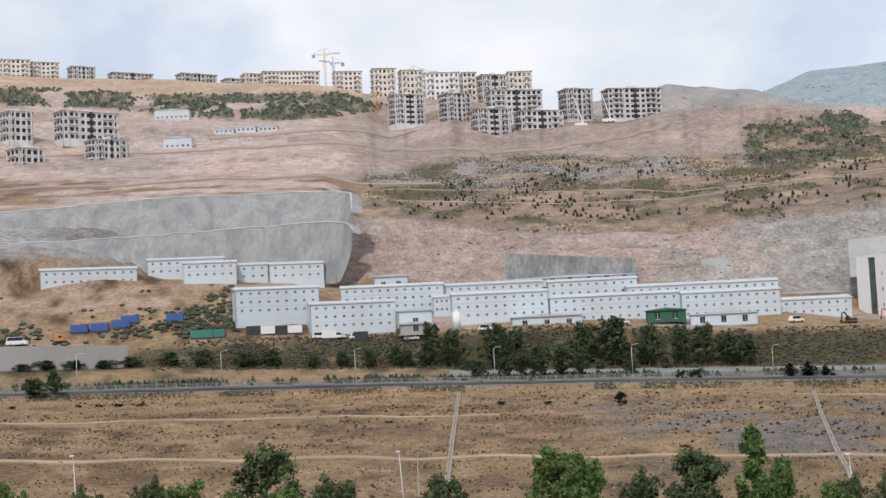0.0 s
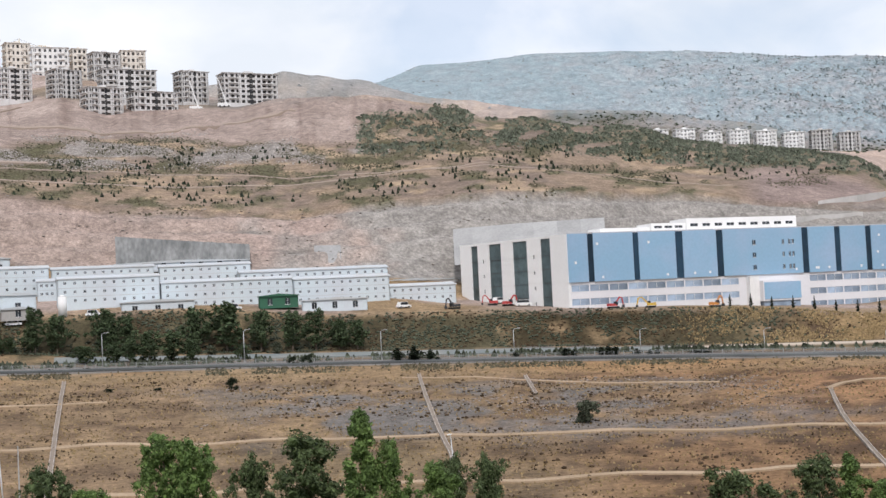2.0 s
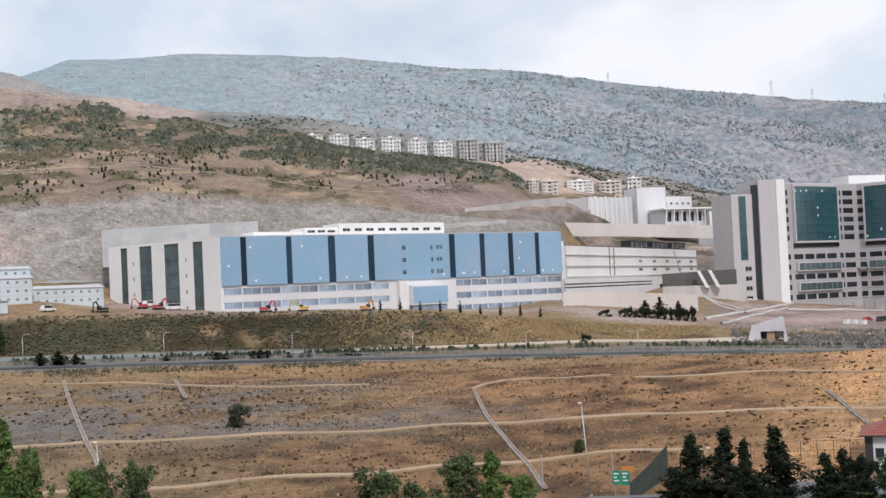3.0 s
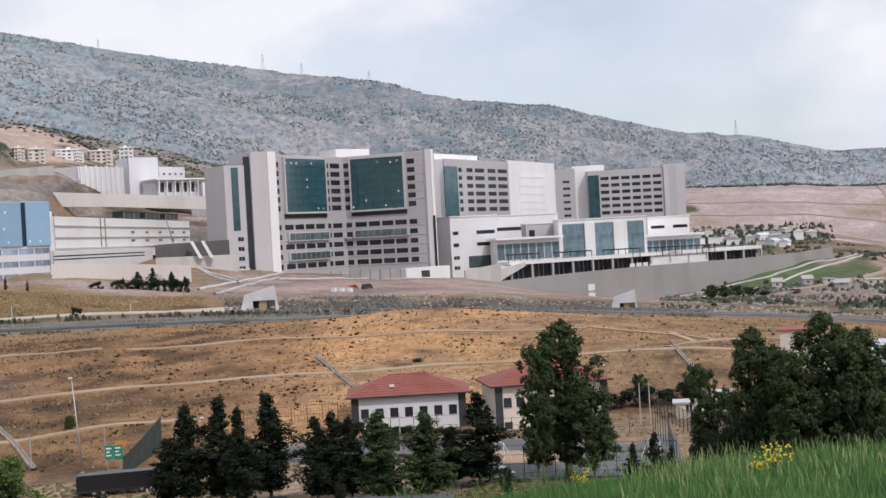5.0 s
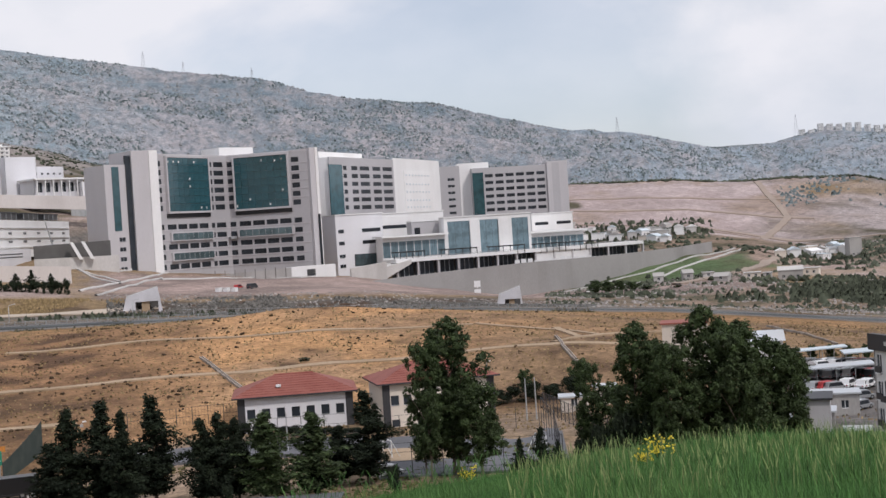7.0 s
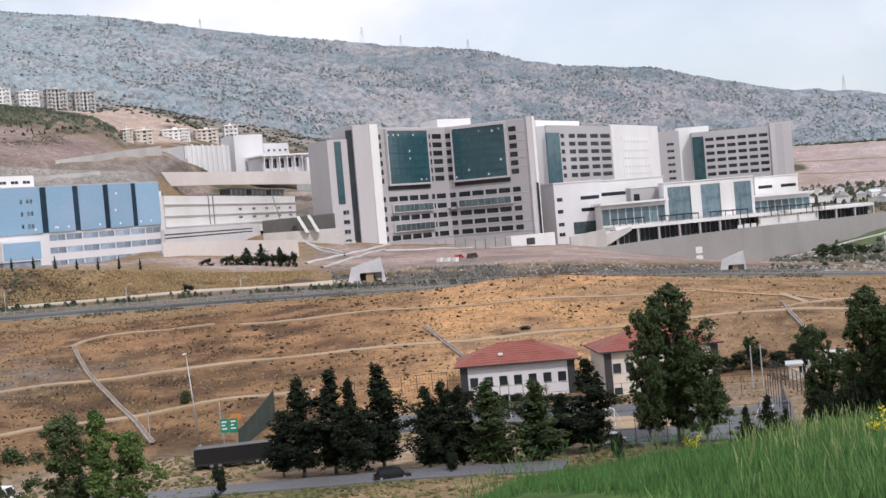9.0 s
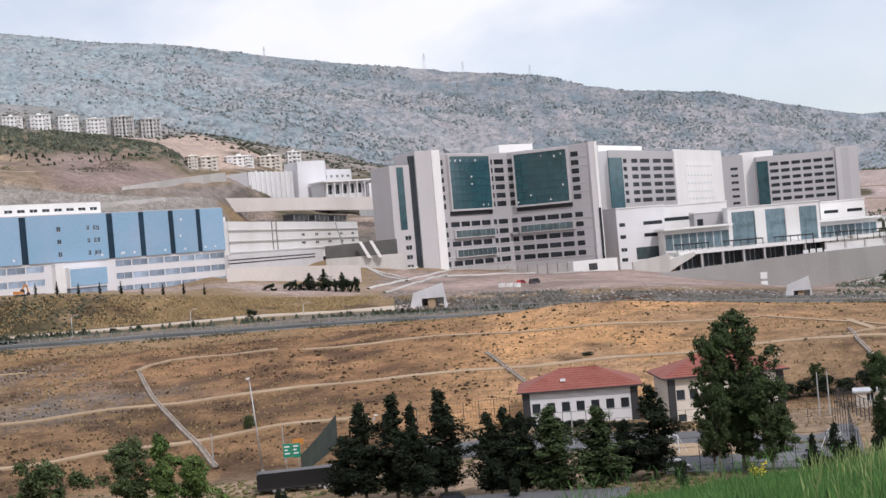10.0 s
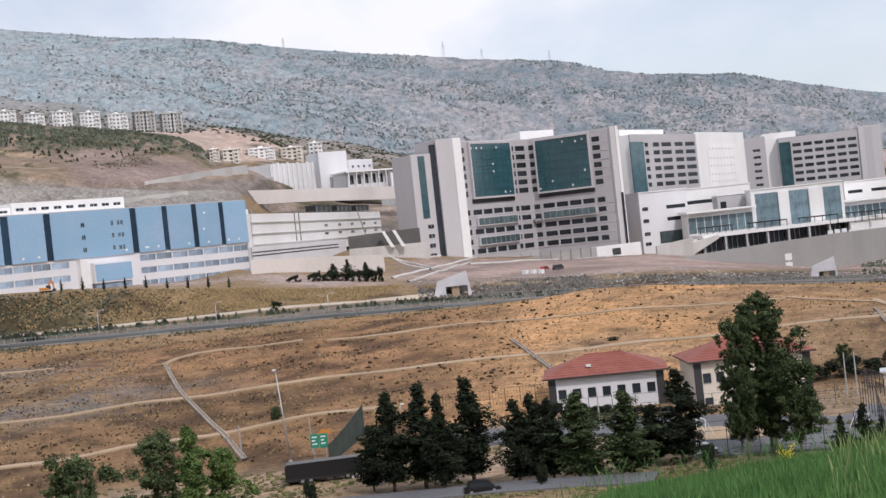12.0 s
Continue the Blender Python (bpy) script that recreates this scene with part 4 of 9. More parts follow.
def stand_wall(name, knots, thick, mat, label, lean=0.0, panels=0.0, rough=0.0):
    """A wall along knots of (bearing, distance, slope of its foot, slope of its crown), in panels butted end to end."""
    top = thing(name, pose(0, 0, 0), label, "wall", kind="structure")
    ks = np.array(knots, float)
    total = np.concatenate([[0], np.cumsum(np.hypot(np.diff([at(k[0], k[1])[0] for k in knots]), np.diff([at(k[0], k[1])[1] for k in knots])))])
    n = max(1, int(total[-1] / panels)) if panels else len(knots) - 1
    us = np.linspace(0, total[-1], n + 1) if panels else total
    row = [np.interp(us, total, ks[:, c]) for c in range(4)]
    rng = random.Random(len(knots) * 7 + n)
    foot_in, crown_in = [[rng.uniform(-rough, rough) for _ in us] for _ in range(2)]
    for i in range(n):
        pts = []
        for j in (i, i + 1):
            x, y = at(row[0][j], row[1][j] + foot_in[j])
            ox, oy = at(row[0][j], thick)
            lx, ly = at(row[0][j], lean + crown_in[j])
            zf, zc = level(row[2][j], row[1][j]) - 4.5, level(row[3][j], row[1][j] + lean)
            pts.append([(x, y, zf), (x + lx, y + ly, zc), (x + lx + ox, y + ly + oy, zc), (x + ox, y + oy, zf)])
        a, b2 = pts
        g = Geo().add(a + b2, [(0, 4, 5, 1), (1, 5, 6, 2), (2, 6, 7, 3), (3, 7, 4, 0), (0, 1, 2, 3), (4, 7, 6, 5)])
        part("wall_panel", g, MATS[mat], top)
    return top


# the long retaining wall under the hospital forecourt
stand_wall("retaining_wall", [(52.6, 640, -2.35, -1.93), (54.5, 642, -2.55, -1.8), (57, 648, -2.8, -1.66), (59.2, 655, -3.05, -1.56), (61.5, 668, -2.8, -1.5), (63.6, 690, -2.45, -1.42), (65.5, 720, -2.0, -1.3), (66.9, 760, -1.55, -1.15)],
           1.2, "wall_grey", "long grey concrete retaining wall below the hospital forecourt", lean=4.0, panels=9.0)
for rows in ([(60.3, -2.92), (62.2, -2.68), (64.5, -2.21), (66.9, -1.68), (67.8, -1.5)], [(61.5, -3.0), (63.3, -2.74), (65.7, -2.16), (67.0, -1.83), (68.04, -1.56)]):
    solo("ramp_kerb", flipped(ribbon(plan_line(draped(rows), 5), [(-0.6, 0), (0.6, 0)], 0.5, 1.0)), MATS["pale_concrete"], pose(0, 0, 0), "pale concrete kerb of the ramp below the retaining wall", "kerb", kind="structure")
stand_wall("retaining_wall", [(-19, 424, -0.45, 0.62), (-13.1, 424, -0.55, 0.4)], 1.0, "wall_grey", "grey concrete retaining wall beside the road", lean=3.0, panels=8.0)
stand_wall("sprayed_concrete_wall", [(2.55, 503, 2.2, 3.47), (5.3, 503, 2.1, 3.2), (7.95, 503, 1.9, 2.95)], 12.0, "old_shotcrete", "grey sprayed-concrete wall on the rock cut", lean=6.0, panels=9.5)
stand_wall("sprayed_concrete_apron", [(16.4, 505, 2.2, 3.2), (19, 490, 2.3, 3.3), (22.7, 490, 2.5, 3.35)], 1.0, "pale_apron", "pale sprayed-concrete apron behind the white end block", lean=30.0, panels=8.0)
stand_wall("rock_chute", [(10.6, 512, 1.6, 2.78), (11.7, 512, 1.5, 2.76)], 6.0, "pale_apron", "pale concrete chute on the rock cut", lean=18.0)
def sprayed_face(knots, foot_in, lean, seed, label, high=14):
    """A folded face of sprayed concrete along knots of (bearing, distance, slope of its foot, slope of its crown)."""
    ks = np.array(knots, float)
    px_, py_ = np.array([at(k[0], k[1]) for k in knots]).T
    run = np.concatenate([[0], np.cumsum(np.hypot(np.diff(px_), np.diff(py_)))])
    n = int(run[-1] / 1.5)
    us = np.linspace(0, run[-1], n + 1)
    a, d, lo, hi = (np.interp(us, run, ks[:, c]) for c in range(4))
    x, y = np.interp(us, run, px_), np.interp(us, run, py_)
    nx, ny = np.gradient(y), -np.gradient(x)
    k = np.hypot(nx, ny)
    nx, ny = -nx / k, -ny / k
    lean = lean * np.interp(us / run[-1], [0, 0.82, 1], [1, 1, 0.25])
    z0, z1 = EYE + d * np.tan(np.radians(lo)) - foot_in, EYE + (d + lean) * np.tan(np.radians(hi))
    v, f = [], []
    for j in range(high + 1):
        t = j / high
        fold = 5.0 * vnoise(us / 7.0 + 0.5 * t, np.full_like(us, t * 1.3), seed) + 2.4 * vnoise(us / 2.6, np.full_like(us, t * 3.0), seed + 1)
        back = lean * t + fold * (1 - 0.6 * t)
        z = z0 + (z1 - z0) * t + (0.5 * vnoise(us / 4.0, us * 0, seed + 2) if j == high else 0)
        v += list(zip(x + nx * back, y + ny * back, z))
    for j in range(high):
        f += [(j * (n + 1) + i, j * (n + 1) + i + 1, (j + 1) * (n + 1) + i + 1, (j + 1) * (n + 1) + i) for i in range(n)]
    rim = len(v)
    v += [(x[i] + nx[i] * (lean[i] + 4), y[i] + ny[i] * (lean[i] + 4), z1[i] - 0.6) for i in range(n + 1)]
    f += [(high * (n + 1) + i, high * (n + 1) + i + 1, rim + i + 1, rim + i) for i in range(n)]
    face = solo("sprayed_concrete_wall", Geo().add(v, f), MATS["shotcrete"], pose(0, 0, 0), label, "wall", kind="structure")
    g = Geo()
    base = high * (n + 1)
    for i in range(0, n - 1):
        p, q = Vector(v[base + i]), Vector(v[base + i + 1])
        g.tube(p, q, 0.3, n=5)
    part("cap", g, MATS["pale_concrete"], face, "pale concrete cap along the crown")
    return face


sprayed_face([(-19.5, 508, 4.3, 4.62), (-17.9, 508, 4.2, 4.66), (-14.6, 509, 3.9, 4.7), (-12.4, 511, 3.5, 4.78), (-10.5, 512, 3.3, 4.88), (-7.8, 513, 3.2, 5.0), (-5.6, 514, 3.1, 5.08), (-4.8, 510, 3.1, 5.08), (-4.4, 508, 3.1, 5.0), (-4.15, 503, 3.2, 4.6)],
             5, 13.0, 61, "lower tier of the grey sprayed-concrete wall above the dormitories")
sprayed_face([(-19.5, 530, 4.4, 5.8), (-17.9, 530, 4.4, 5.9), (-15.7, 530, 4.4, 6.04), (-13.5, 530, 4.5, 6.21), (-11.2, 530, 4.6, 6.34), (-8.9, 531, 4.7, 6.36), (-6.6, 532, 4.8, 6.38), (-5.4, 532, 4.8, 6.37), (-4.85, 528, 4.8, 6.25), (-4.45, 522, 4.3, 5.95), (-4.15, 516, 4.0, 5.45)],
             3, 18.0, 62, "upper tier of the grey sprayed-concrete wall above the dormitories")
for knots in ([(-20, 565), (-14, 566), (-9, 566), (-5, 566), (-3.6, 575)], [(-20, 640), (-12, 640), (-6, 650), (0, 665)], [(-19, 760), (-13, 770), (-8, 780), (-4, 775), (2, 770), (6, 790), (10, 815)], [(-9.5, 815), (-6, 822), (-3, 850), (-1, 880)],
              [(16, 840), (20, 930), (24, 1000)], draped([(65.4, -2.86), (66.14, -2.76), (68.0, -2.46), (69.27, -2.11), (69.62, -1.9), (68.95, -1.7)]), [(69, 1000), (70, 1100), (69.3, 1200), (68.8, 1290)], [(60, 1000), (66, 1010), (73, 1010), (78, 1040)], [(61, 1090), (66, 1095), (71, 1100)], [(60, 1180), (65, 1170), (70, 1185)], [(62, 950), (66, 960), (70, 985)]):
    solo("dirt_track", flipped(ribbon(plan_line(knots, 6), [(-2.6, 0), (0, -0.02), (2.6, 0)], 0.7, 2.0, wander=0.6)), MATS["hill_track"], pose(0, 0, 0), "pale dirt track on the hillside", "track", kind="structure")
# pale walled ramps climbing to the hospital forecourt
for rows in ([(40.96, -1.54), (41.86, -1.41), (42.82, -1.28), (43.77, -1.15), (44.61, -1.01), (45.68, -0.99), (47.09, -1.04)], [(41.6, -1.76), (42.56, -1.54), (43.52, -1.34), (44.24, -1.24)],
             [(40.69, -0.55), (41.44, -0.88), (42.01, -1.04), (42.58, -1.28)], [(41.03, -0.7), (41.66, -1.08), (42.58, -1.35)], [(42.21, -0.66), (42.65, -0.56), (43.06, -0.64), (43.05, -0.81), (42.62, -0.84), (42.21, -0.66)],
             [(44.23, -1.31), (46.35, -1.38), (48.0, -1.47), (49.87, -1.59), (51.27, -1.59), (51.93, -1.53)]):
    solo("ramp_kerb", flipped(ribbon(plan_line(draped(rows, 430.0), 4), [(-0.5, 0), (-0.2, 0.25), (0.2, 0.25), (0.5, 0)], 0.35, 1.0)), MATS["pale_concrete"], pose(0, 0, 0), "pale concrete kerb of a ramp climbing to the hospital", "kerb", kind="structure")

# ---- buildings ----
WINDOWS = {}


def window_mesh(w, h, pane, frame="white_paint"):
    """A glazed window: pane, mullion, sill and head, in its opening's own frame."""
    key = (round(w, 1), round(h, 1), pane, frame)
    if key not in WINDOWS:
        g = Geo()
        g.box(0, w, 0.12, 0.2, 0, h, 0)
        for x in ([w / 2] if frame == "white_paint" else [w / 3, 2 * w / 3] if w > 2.5 else []):
            g.box(x - 0.04, x + 0.04, 0.05, 0.12, 0, h, 1)
        g.box(0, w, -0.08, 0.12, 0, 0.1, 1)
        WINDOWS[key] = g.mesh("window", [MATS[pane], MATS[frame]])
    return WINDOWS[key]


def even(n, length, w, margin=0.6):
    """n equal openings spaced evenly along a wall."""
    pitch = (length - 2 * margin) / n
    return [(margin + pitch * (i + 0.5) - w / 2, margin + pitch * (i + 0.5) + w / 2) for i in range(n)]


def turned(org, ang):
    return Matrix.Translation((org[0], org[1], 0)) @ Matrix.Rotation(radians(ang), 4, "Z")


def facade(parent, org, ang, length, z0, z1, rows, mat, pane=None, thick=0.5, name="wall", label="", frame="white_paint", skip=None):
    """A wall of real thickness with openings right through it. rows: (foot, head, [(from, to), ...]), lowest first."""
    g, z = Geo(), z0
    for za, zb, cols in rows:
        if za > z:
            g.box(0, length, 0, thick, z, za)
        u = 0
        for u0, u1 in cols:
            g.box(u, u0, 0, thick, za, zb)
            u = u1
        g.box(u, length, 0, thick, za, zb)
        z = zb
    if z1 > z:
        g.box(0, length, 0, thick, z, z1)
    m = turned(org, ang)
    wall = part(name, g, MATS[mat], parent, label, at=m)
    if pane:
        for za, zb, cols in rows:
            for u0, u1 in cols:
                if skip and skip(u0, za):
                    continue
                part("window", window_mesh(u1 - u0, zb - za, pane, frame), None, parent, at=m @ Matrix.Translation((u0, 0, za)))
    return wall


def stack(zs, h, cols):
    return [(z, z + h, cols) for z in zs]


def boxpart(name, parent, x0, x1, y0, y1, z0, z1, mat, label=""):
    return part(name, Geo().box(x0, x1, y0, y1, z0, z1), MATS[mat], parent, label)


def dormitory(b0, d0, b1, d1, top, floors, label, depth=8.5, drop=4.0, pane="pale_glass"):
    """A long prefabricated dormitory: white sheet walls, rows of small windows, a low pitched roof."""
    z1 = level(top, (d0 + d1) / 2)
    h = floors * 2.75
    m, w = facing(at(b0, d0), at(b1, d1), z1 - h)
    t = thing("dormitory_building", m, label, "dormitory", "worker dormitories")
    n = max(3, int(w / 2.9))
    rows = stack([1.0 + 2.75 * k for k in range(floors)], 0.95, even(n, w, 0.8))
    facade(t, (0, 0), 0, w, -drop, h, rows, "corrugated_white", "dorm_glass", 0.25)
    facade(t, (w, 0), 90, depth, -drop, h, stack([0.95 + 2.75 * k for k in range(floors)], 1.05, even(2, depth, 0.95)), "corrugated_white", "dorm_glass", 0.25)
    facade(t, (0, depth), -90, depth, -drop, h, [], "corrugated_white", None, 0.25)
    boxpart("back_wall", t, 0.25, w - 0.25, depth - 0.25, depth, -drop, h, "corrugated_white")
    boxpart("interior", t, 0.6, w - 0.6, 0.6, depth - 0.6, -drop, h - 0.1, "inside_shade", "interior core painted near-black for its shade")
    g = Geo().slab_xz([(-0.3, h), (w + 0.3, h), (w + 0.3, h + 0.3), (-0.3, h + 0.3)], -0.3, depth + 0.3)
    g.add([(-0.3, -0.3, h + 0.3), (w + 0.3, -0.3, h + 0.3), (w + 0.3, depth + 0.3, h + 0.3), (-0.3, depth + 0.3, h + 0.3), (-0.3, depth / 2, h + 1.2), (w + 0.3, depth / 2, h + 1.2)],
          [(0, 1, 5, 4), (2, 3, 4, 5), (1, 2, 5), (3, 0, 4)])
    part("roof", g, MATS["roof_sheet"], t, "pale sheet roof")
    for k in range(1, floors):
        boxpart("floor_band", t, 0, w, -0.03, 0, 2.75 * k - 0.1, 2.75 * k + 0.06, "roof_sheet")
    return t


DORM = "white prefabricated dormitory with rows of small square windows"
for row in ((-16.4, 500, -12.6, 503, 3.5, 2), (-12.2, 512, -9.1, 512, 3.78, 2), (-10.75, 500, -8.6, 500, 3.6, 2), (-8.55, 508, -7.3, 508, 3.45, 2), (-7.25, 506, -5.0, 508, 3.42, 2),
            (-8.7, 452, -5.25, 456, 2.42, 3), (-5.65, 443, -2.12, 447, 1.68, 3), (-4.35, 478, -0.08, 480, 2.3, 3), (0.02, 486, 4.05, 488, 2.2, 2), (0.25, 452, 4.25, 455, 1.8, 3), (-0.55, 470, 0.2, 470, 1.75, 2),
            (4.3, 455, 9.65, 462, 1.47, 3), (4.25, 488, 7.95, 490, 2.14, 2), (7.5, 480, 13.6, 488, 1.75, 3), (9.7, 460, 13.65, 466, 1.38, 3), (12.95, 470, 16.4, 480, 0.9, 2)):
    dormitory(*row, f"{DORM}, {'two' if row[5] == 2 else 'three'} storeys")


def shed(b0, d0, b1, d1, top, h, depth, wall, roof, label, name="shed"):
    m, w = facing(at(b0, d0), at(b1, d1), level(top, d0) - h)
    t = thing(name, m, label, "shed", "site sheds")
    facade(t, (0, 0), 0, w, -1, h, [(0, 2.2, even(max(1, int(w / 6)), w, 1.6))], wall, "dark_glass", 0.2)
    facade(t, (w, 0), 90, depth, -1, h, [], wall, None, 0.2)
    facade(t, (0, depth), -90, depth, -1, h, [], wall, None, 0.2)
    boxpart("back_wall", t, 0.2, w - 0.2, depth - 0.2, depth, -1, h, wall)
    boxpart("interior", t, 0.4, w - 0.4, 0.5, depth - 0.4, -1, h - 0.1, "inside_shade", "interior core painted near-black for its shade")
    part("roof", Geo().slab_xz([(-0.4, h), (w + 0.4, h), (w + 0.4, h + 0.25), (w / 2, h + 0.9), (-0.4, h + 0.25)], -0.5, depth + 0.4), MATS[roof], t)
    return t


shed(-2.0, 440, -0.6, 441, 1.25, 4.4, 8, "corrugated_white", "roof_sheet", "low white shed with a pale pitched roof")
shed(-1.95, 436, -0.65, 437, 0.7, 2.4, 3, "concrete", "roof_sheet", "small grey concrete shed beside the dormitories")
shed(2.7, 446, 5.6, 447, 0.75, 3.2, 7, "corrugated_white", "roof_sheet", "long low white canteen shed")
shed(8.25, 448, 9.85, 449, 0.75, 2.8, 5, "awning_green", "awning_green", "small dark green site shed", "site_office")
shed(10.0, 448, 12.7, 449, 0.5, 2.8, 6, "corrugated_white", "roof_sheet", "long low white canteen shed")
shed(-2.95, 500, -1.55, 500, 2.72, 4.0, 8, "corrugated_white", "roof_sheet", "white hut behind the dormitories")
shed(2.5, 500, 7.9, 502, 2.32, 2.0, 5, "corrugated_white", "roof_sheet", "low white shed at the foot of the rock cut")
shed(13.0, 500, 16.5, 515, 1.15, 4.0, 5, "white_render", "roof_sheet", "low white building beside the end block")
g = Geo().tube((0, 0, -1), (0, 0, 5.2), 1.35, n=20)
g.tube((0, 0, 5.2), (0, 0, 5.8), 1.35, 0.3, n=20)
solo("storage_tank", g, MATS["white_render"], pose(*at(0.4, 442), level(0.45, 442)), "upright white cylindrical storage tank", "tank", smooth=True)


def blue_building():
    """The long clinic with blue panels over a white base, dark glass slots between the panels, and a white end block."""
    base = EYE - 8.5
    roof = EYE + 21.6
    m, w = facing(at(21.1, 450), at(35.2, 530), base)
    t = thing("clinic_building", m, "long clinic with blue cladding panels above a white base", "building")
    H, lo, depth = roof - base, EYE + 5.7 - base, 26.0
    unit = w / 605.0
    edges = [387, 420, 491, 560, 624, 775, 831, 887, 940, 993]
    slots = [(418, 427), (489, 498), (557, 569), (624, 635), (770, 781), (828, 838), (884, 894), (938, 947)]
    u = lambda p: (p - 388) * unit
    # white base with ribbon windows
    floors = [(2.0, 4.2), (6.6, 8.8), (lo - 3.1, lo - 0.9)]
    rows = [(za, zb, [c for c in even(20, w, w / 20 - 0.45, 0.3) if not (u(672) < c[1] and c[0] < u(758))]) for za, zb in floors]
    facade(t, (0, 0), 0, w, -3, lo, rows, "base_render", "ribbon_glass", 0.5, "base_wall", "white rendered base")
    # panels
    start = 0.0
    spans = []
    for s0, s1 in slots:
        spans.append((start, u(s0)))
        start = u(s1)
    spans.append((start, w))
    for x0, x1 in spans:
        if x1 - x0 > 15:
            z = [lo + 1.6, lo + 5.9, lo + 10.2]
            cols = [(u(684), u(690)), (u(735), u(739)), (u(746), u(750)), (u(752), u(756))]
            facade(t, (x0, -0.6), 0, x1 - x0, lo, H, stack(z, 1.7, [(a - x0, b2 - x0) for a, b2 in cols]), "blue_cladding", "strip_glass", 0.6, "panel", "blue metal cladding")
        else:
            part("panel", Geo().box(x0, x1, -0.6, 0, lo, H), MATS["blue_cladding"], t, "blue metal cladding")
    for s0, s1 in slots:
        part("glass_slot", Geo().box(u(s0), u(s1), -0.25, 0.3, lo, H - 0.1), MATS["strip_glass"], t, "dark glass slot")
    rng = random.Random(4)
    for x0, x1 in spans:
        for k in range(rng.randint(1, 3)):
            x, z = rng.uniform(x0 + 0.8, x1 - 1.6), lo + rng.choice([1.0, 1.1, 1.2, 6.0, 12.0])
            boxpart("patch", t, x, x + 0.75, -0.66, -0.6, z, z + 0.8, "white_paint", "small square of pale film")
    # entrance box
    boxpart("entrance_box", t, u(690), u(752), -4.5, -0.02, lo - 8.6, lo - 2.8, "blue_cladding", "projecting blue entrance box")
    boxpart("entrance_frame", t, u(688), u(754), -4.3, -0.03, lo - 9.2, lo - 2.2, "base_render", "white frame round the entrance box")
    boxpart("entrance_glass", t, u(690), u(752), -3.8, -0.04, -2, lo - 9.21, "ribbon_glass")
    boxpart("stair_block", t, u(672), u(688), -2.2, -0.02, -3, lo - 0.5, "white_render")
    boxpart("body", t, 0.7, w, 0.6, depth, -3, H - 0.05, "white_render")
    boxpart("parapet", t, 0, w, 0.0, 0.6, H, H + 0.35, "grey_cladding")
    # set-back roof storey
    x0, x1 = u(596), u(785)
    facade(t, (x0, 7), 0, x1 - x0, H, H + 4.6, [(H + 1.7, H + 2.8, even(9, x1 - x0, 3.0))], "white_render", "dark_glass", 0.4, "roof_storey")
    boxpart("roof_storey_back", t, x0, x1, 7.5, 18, H, H + 4.55, "white_render")
    x0 = u(540)
    facade(t, (x0, 7.8), 0, u(596) - x0, H, H + 3.2, [(H + 1.4, H + 2.3, even(3, u(596) - x0, 3.0))], "white_render", "dark_glass", 0.4, "roof_storey")
    boxpart("roof_storey_back", t, x0, u(596) - 0.01, 8.3, 18, H, H + 3.15, "white_render")
    boxpart("plant_room", t, u(460), u(540), 9, 18, H, H + 2.0, "white_render")
    # right flank
    facade(t, (w, 0), 90, depth, -3, H, [], "white_render", None, 0.5, "end_wall")
    return t


def end_block():
    """The white end of the clinic: five piers with full-height glass between them."""
    base, roof = EYE - 6.5, EYE + 21.6
    m, w = facing(at(16.65, 497), at(21.08, 449.6), base)
    t = thing("clinic_end_block", m, "white clinic end block with tall dark glass bays", "building")
    H = roof - base
    unit = w / 197.0
    u = lambda p: (p - 812) * unit
    bays = [(834, 847), (869, 892), (914, 940), (964, 981)]
    start = 0.0
    for s0, s1 in bays + [(1009, 1009)]:
        x1 = u(s0) if s0 < 1005 else w
        rows = stack([5.0 + 5.3 * k for k in range(4)], 1.3, [((x1 - start) / 2 - 0.4, (x1 - start) / 2 + 0.4)]) if s0 in (869, 964) else []
        facade(t, (start, 0), 0, x1 - start, -3, H, rows, "white_render", "dark_glass", 0.8, "pier", "white rendered pier")
        start = u(s1)
    for s0, s1 in bays:
        part("glass_bay", Geo().box(u(s0), u(s1), 0.35, 0.6, 3.2, H - 0.8), MATS["bay_glass"], t, "grey-green glass bay")
        boxpart("lintel", t, u(s0), u(s1), 0.0, 0.6, H - 0.8, H, "white_render")
        boxpart("doorway", t, u(s0), u(s1), 0.5, 0.7, -3, 3.2, "inside_shade")
        for k in range(1, 5):
            boxpart("transom", t, u(s0), u(s1), 0.25, 0.35, 3.2 + k * 4.6, 3.35 + k * 4.6, "dark_steel")
    boxpart("body", t, 0.05, w - 0.1, 0.85, 24, -3, H - 0.2, "white_render")
    boxpart("porch_roof", t, -2.5, u(848), -5, -0.02, 6.5, 7.0, "dark_steel", "dark flat porch roof")
    for x in (-2.2, u(832)):
        boxpart("porch_post", t, x, x + 0.4, -4.7, -4.3, -3, 6.5, "dark_steel")
    return t


blue_building()
end_block()


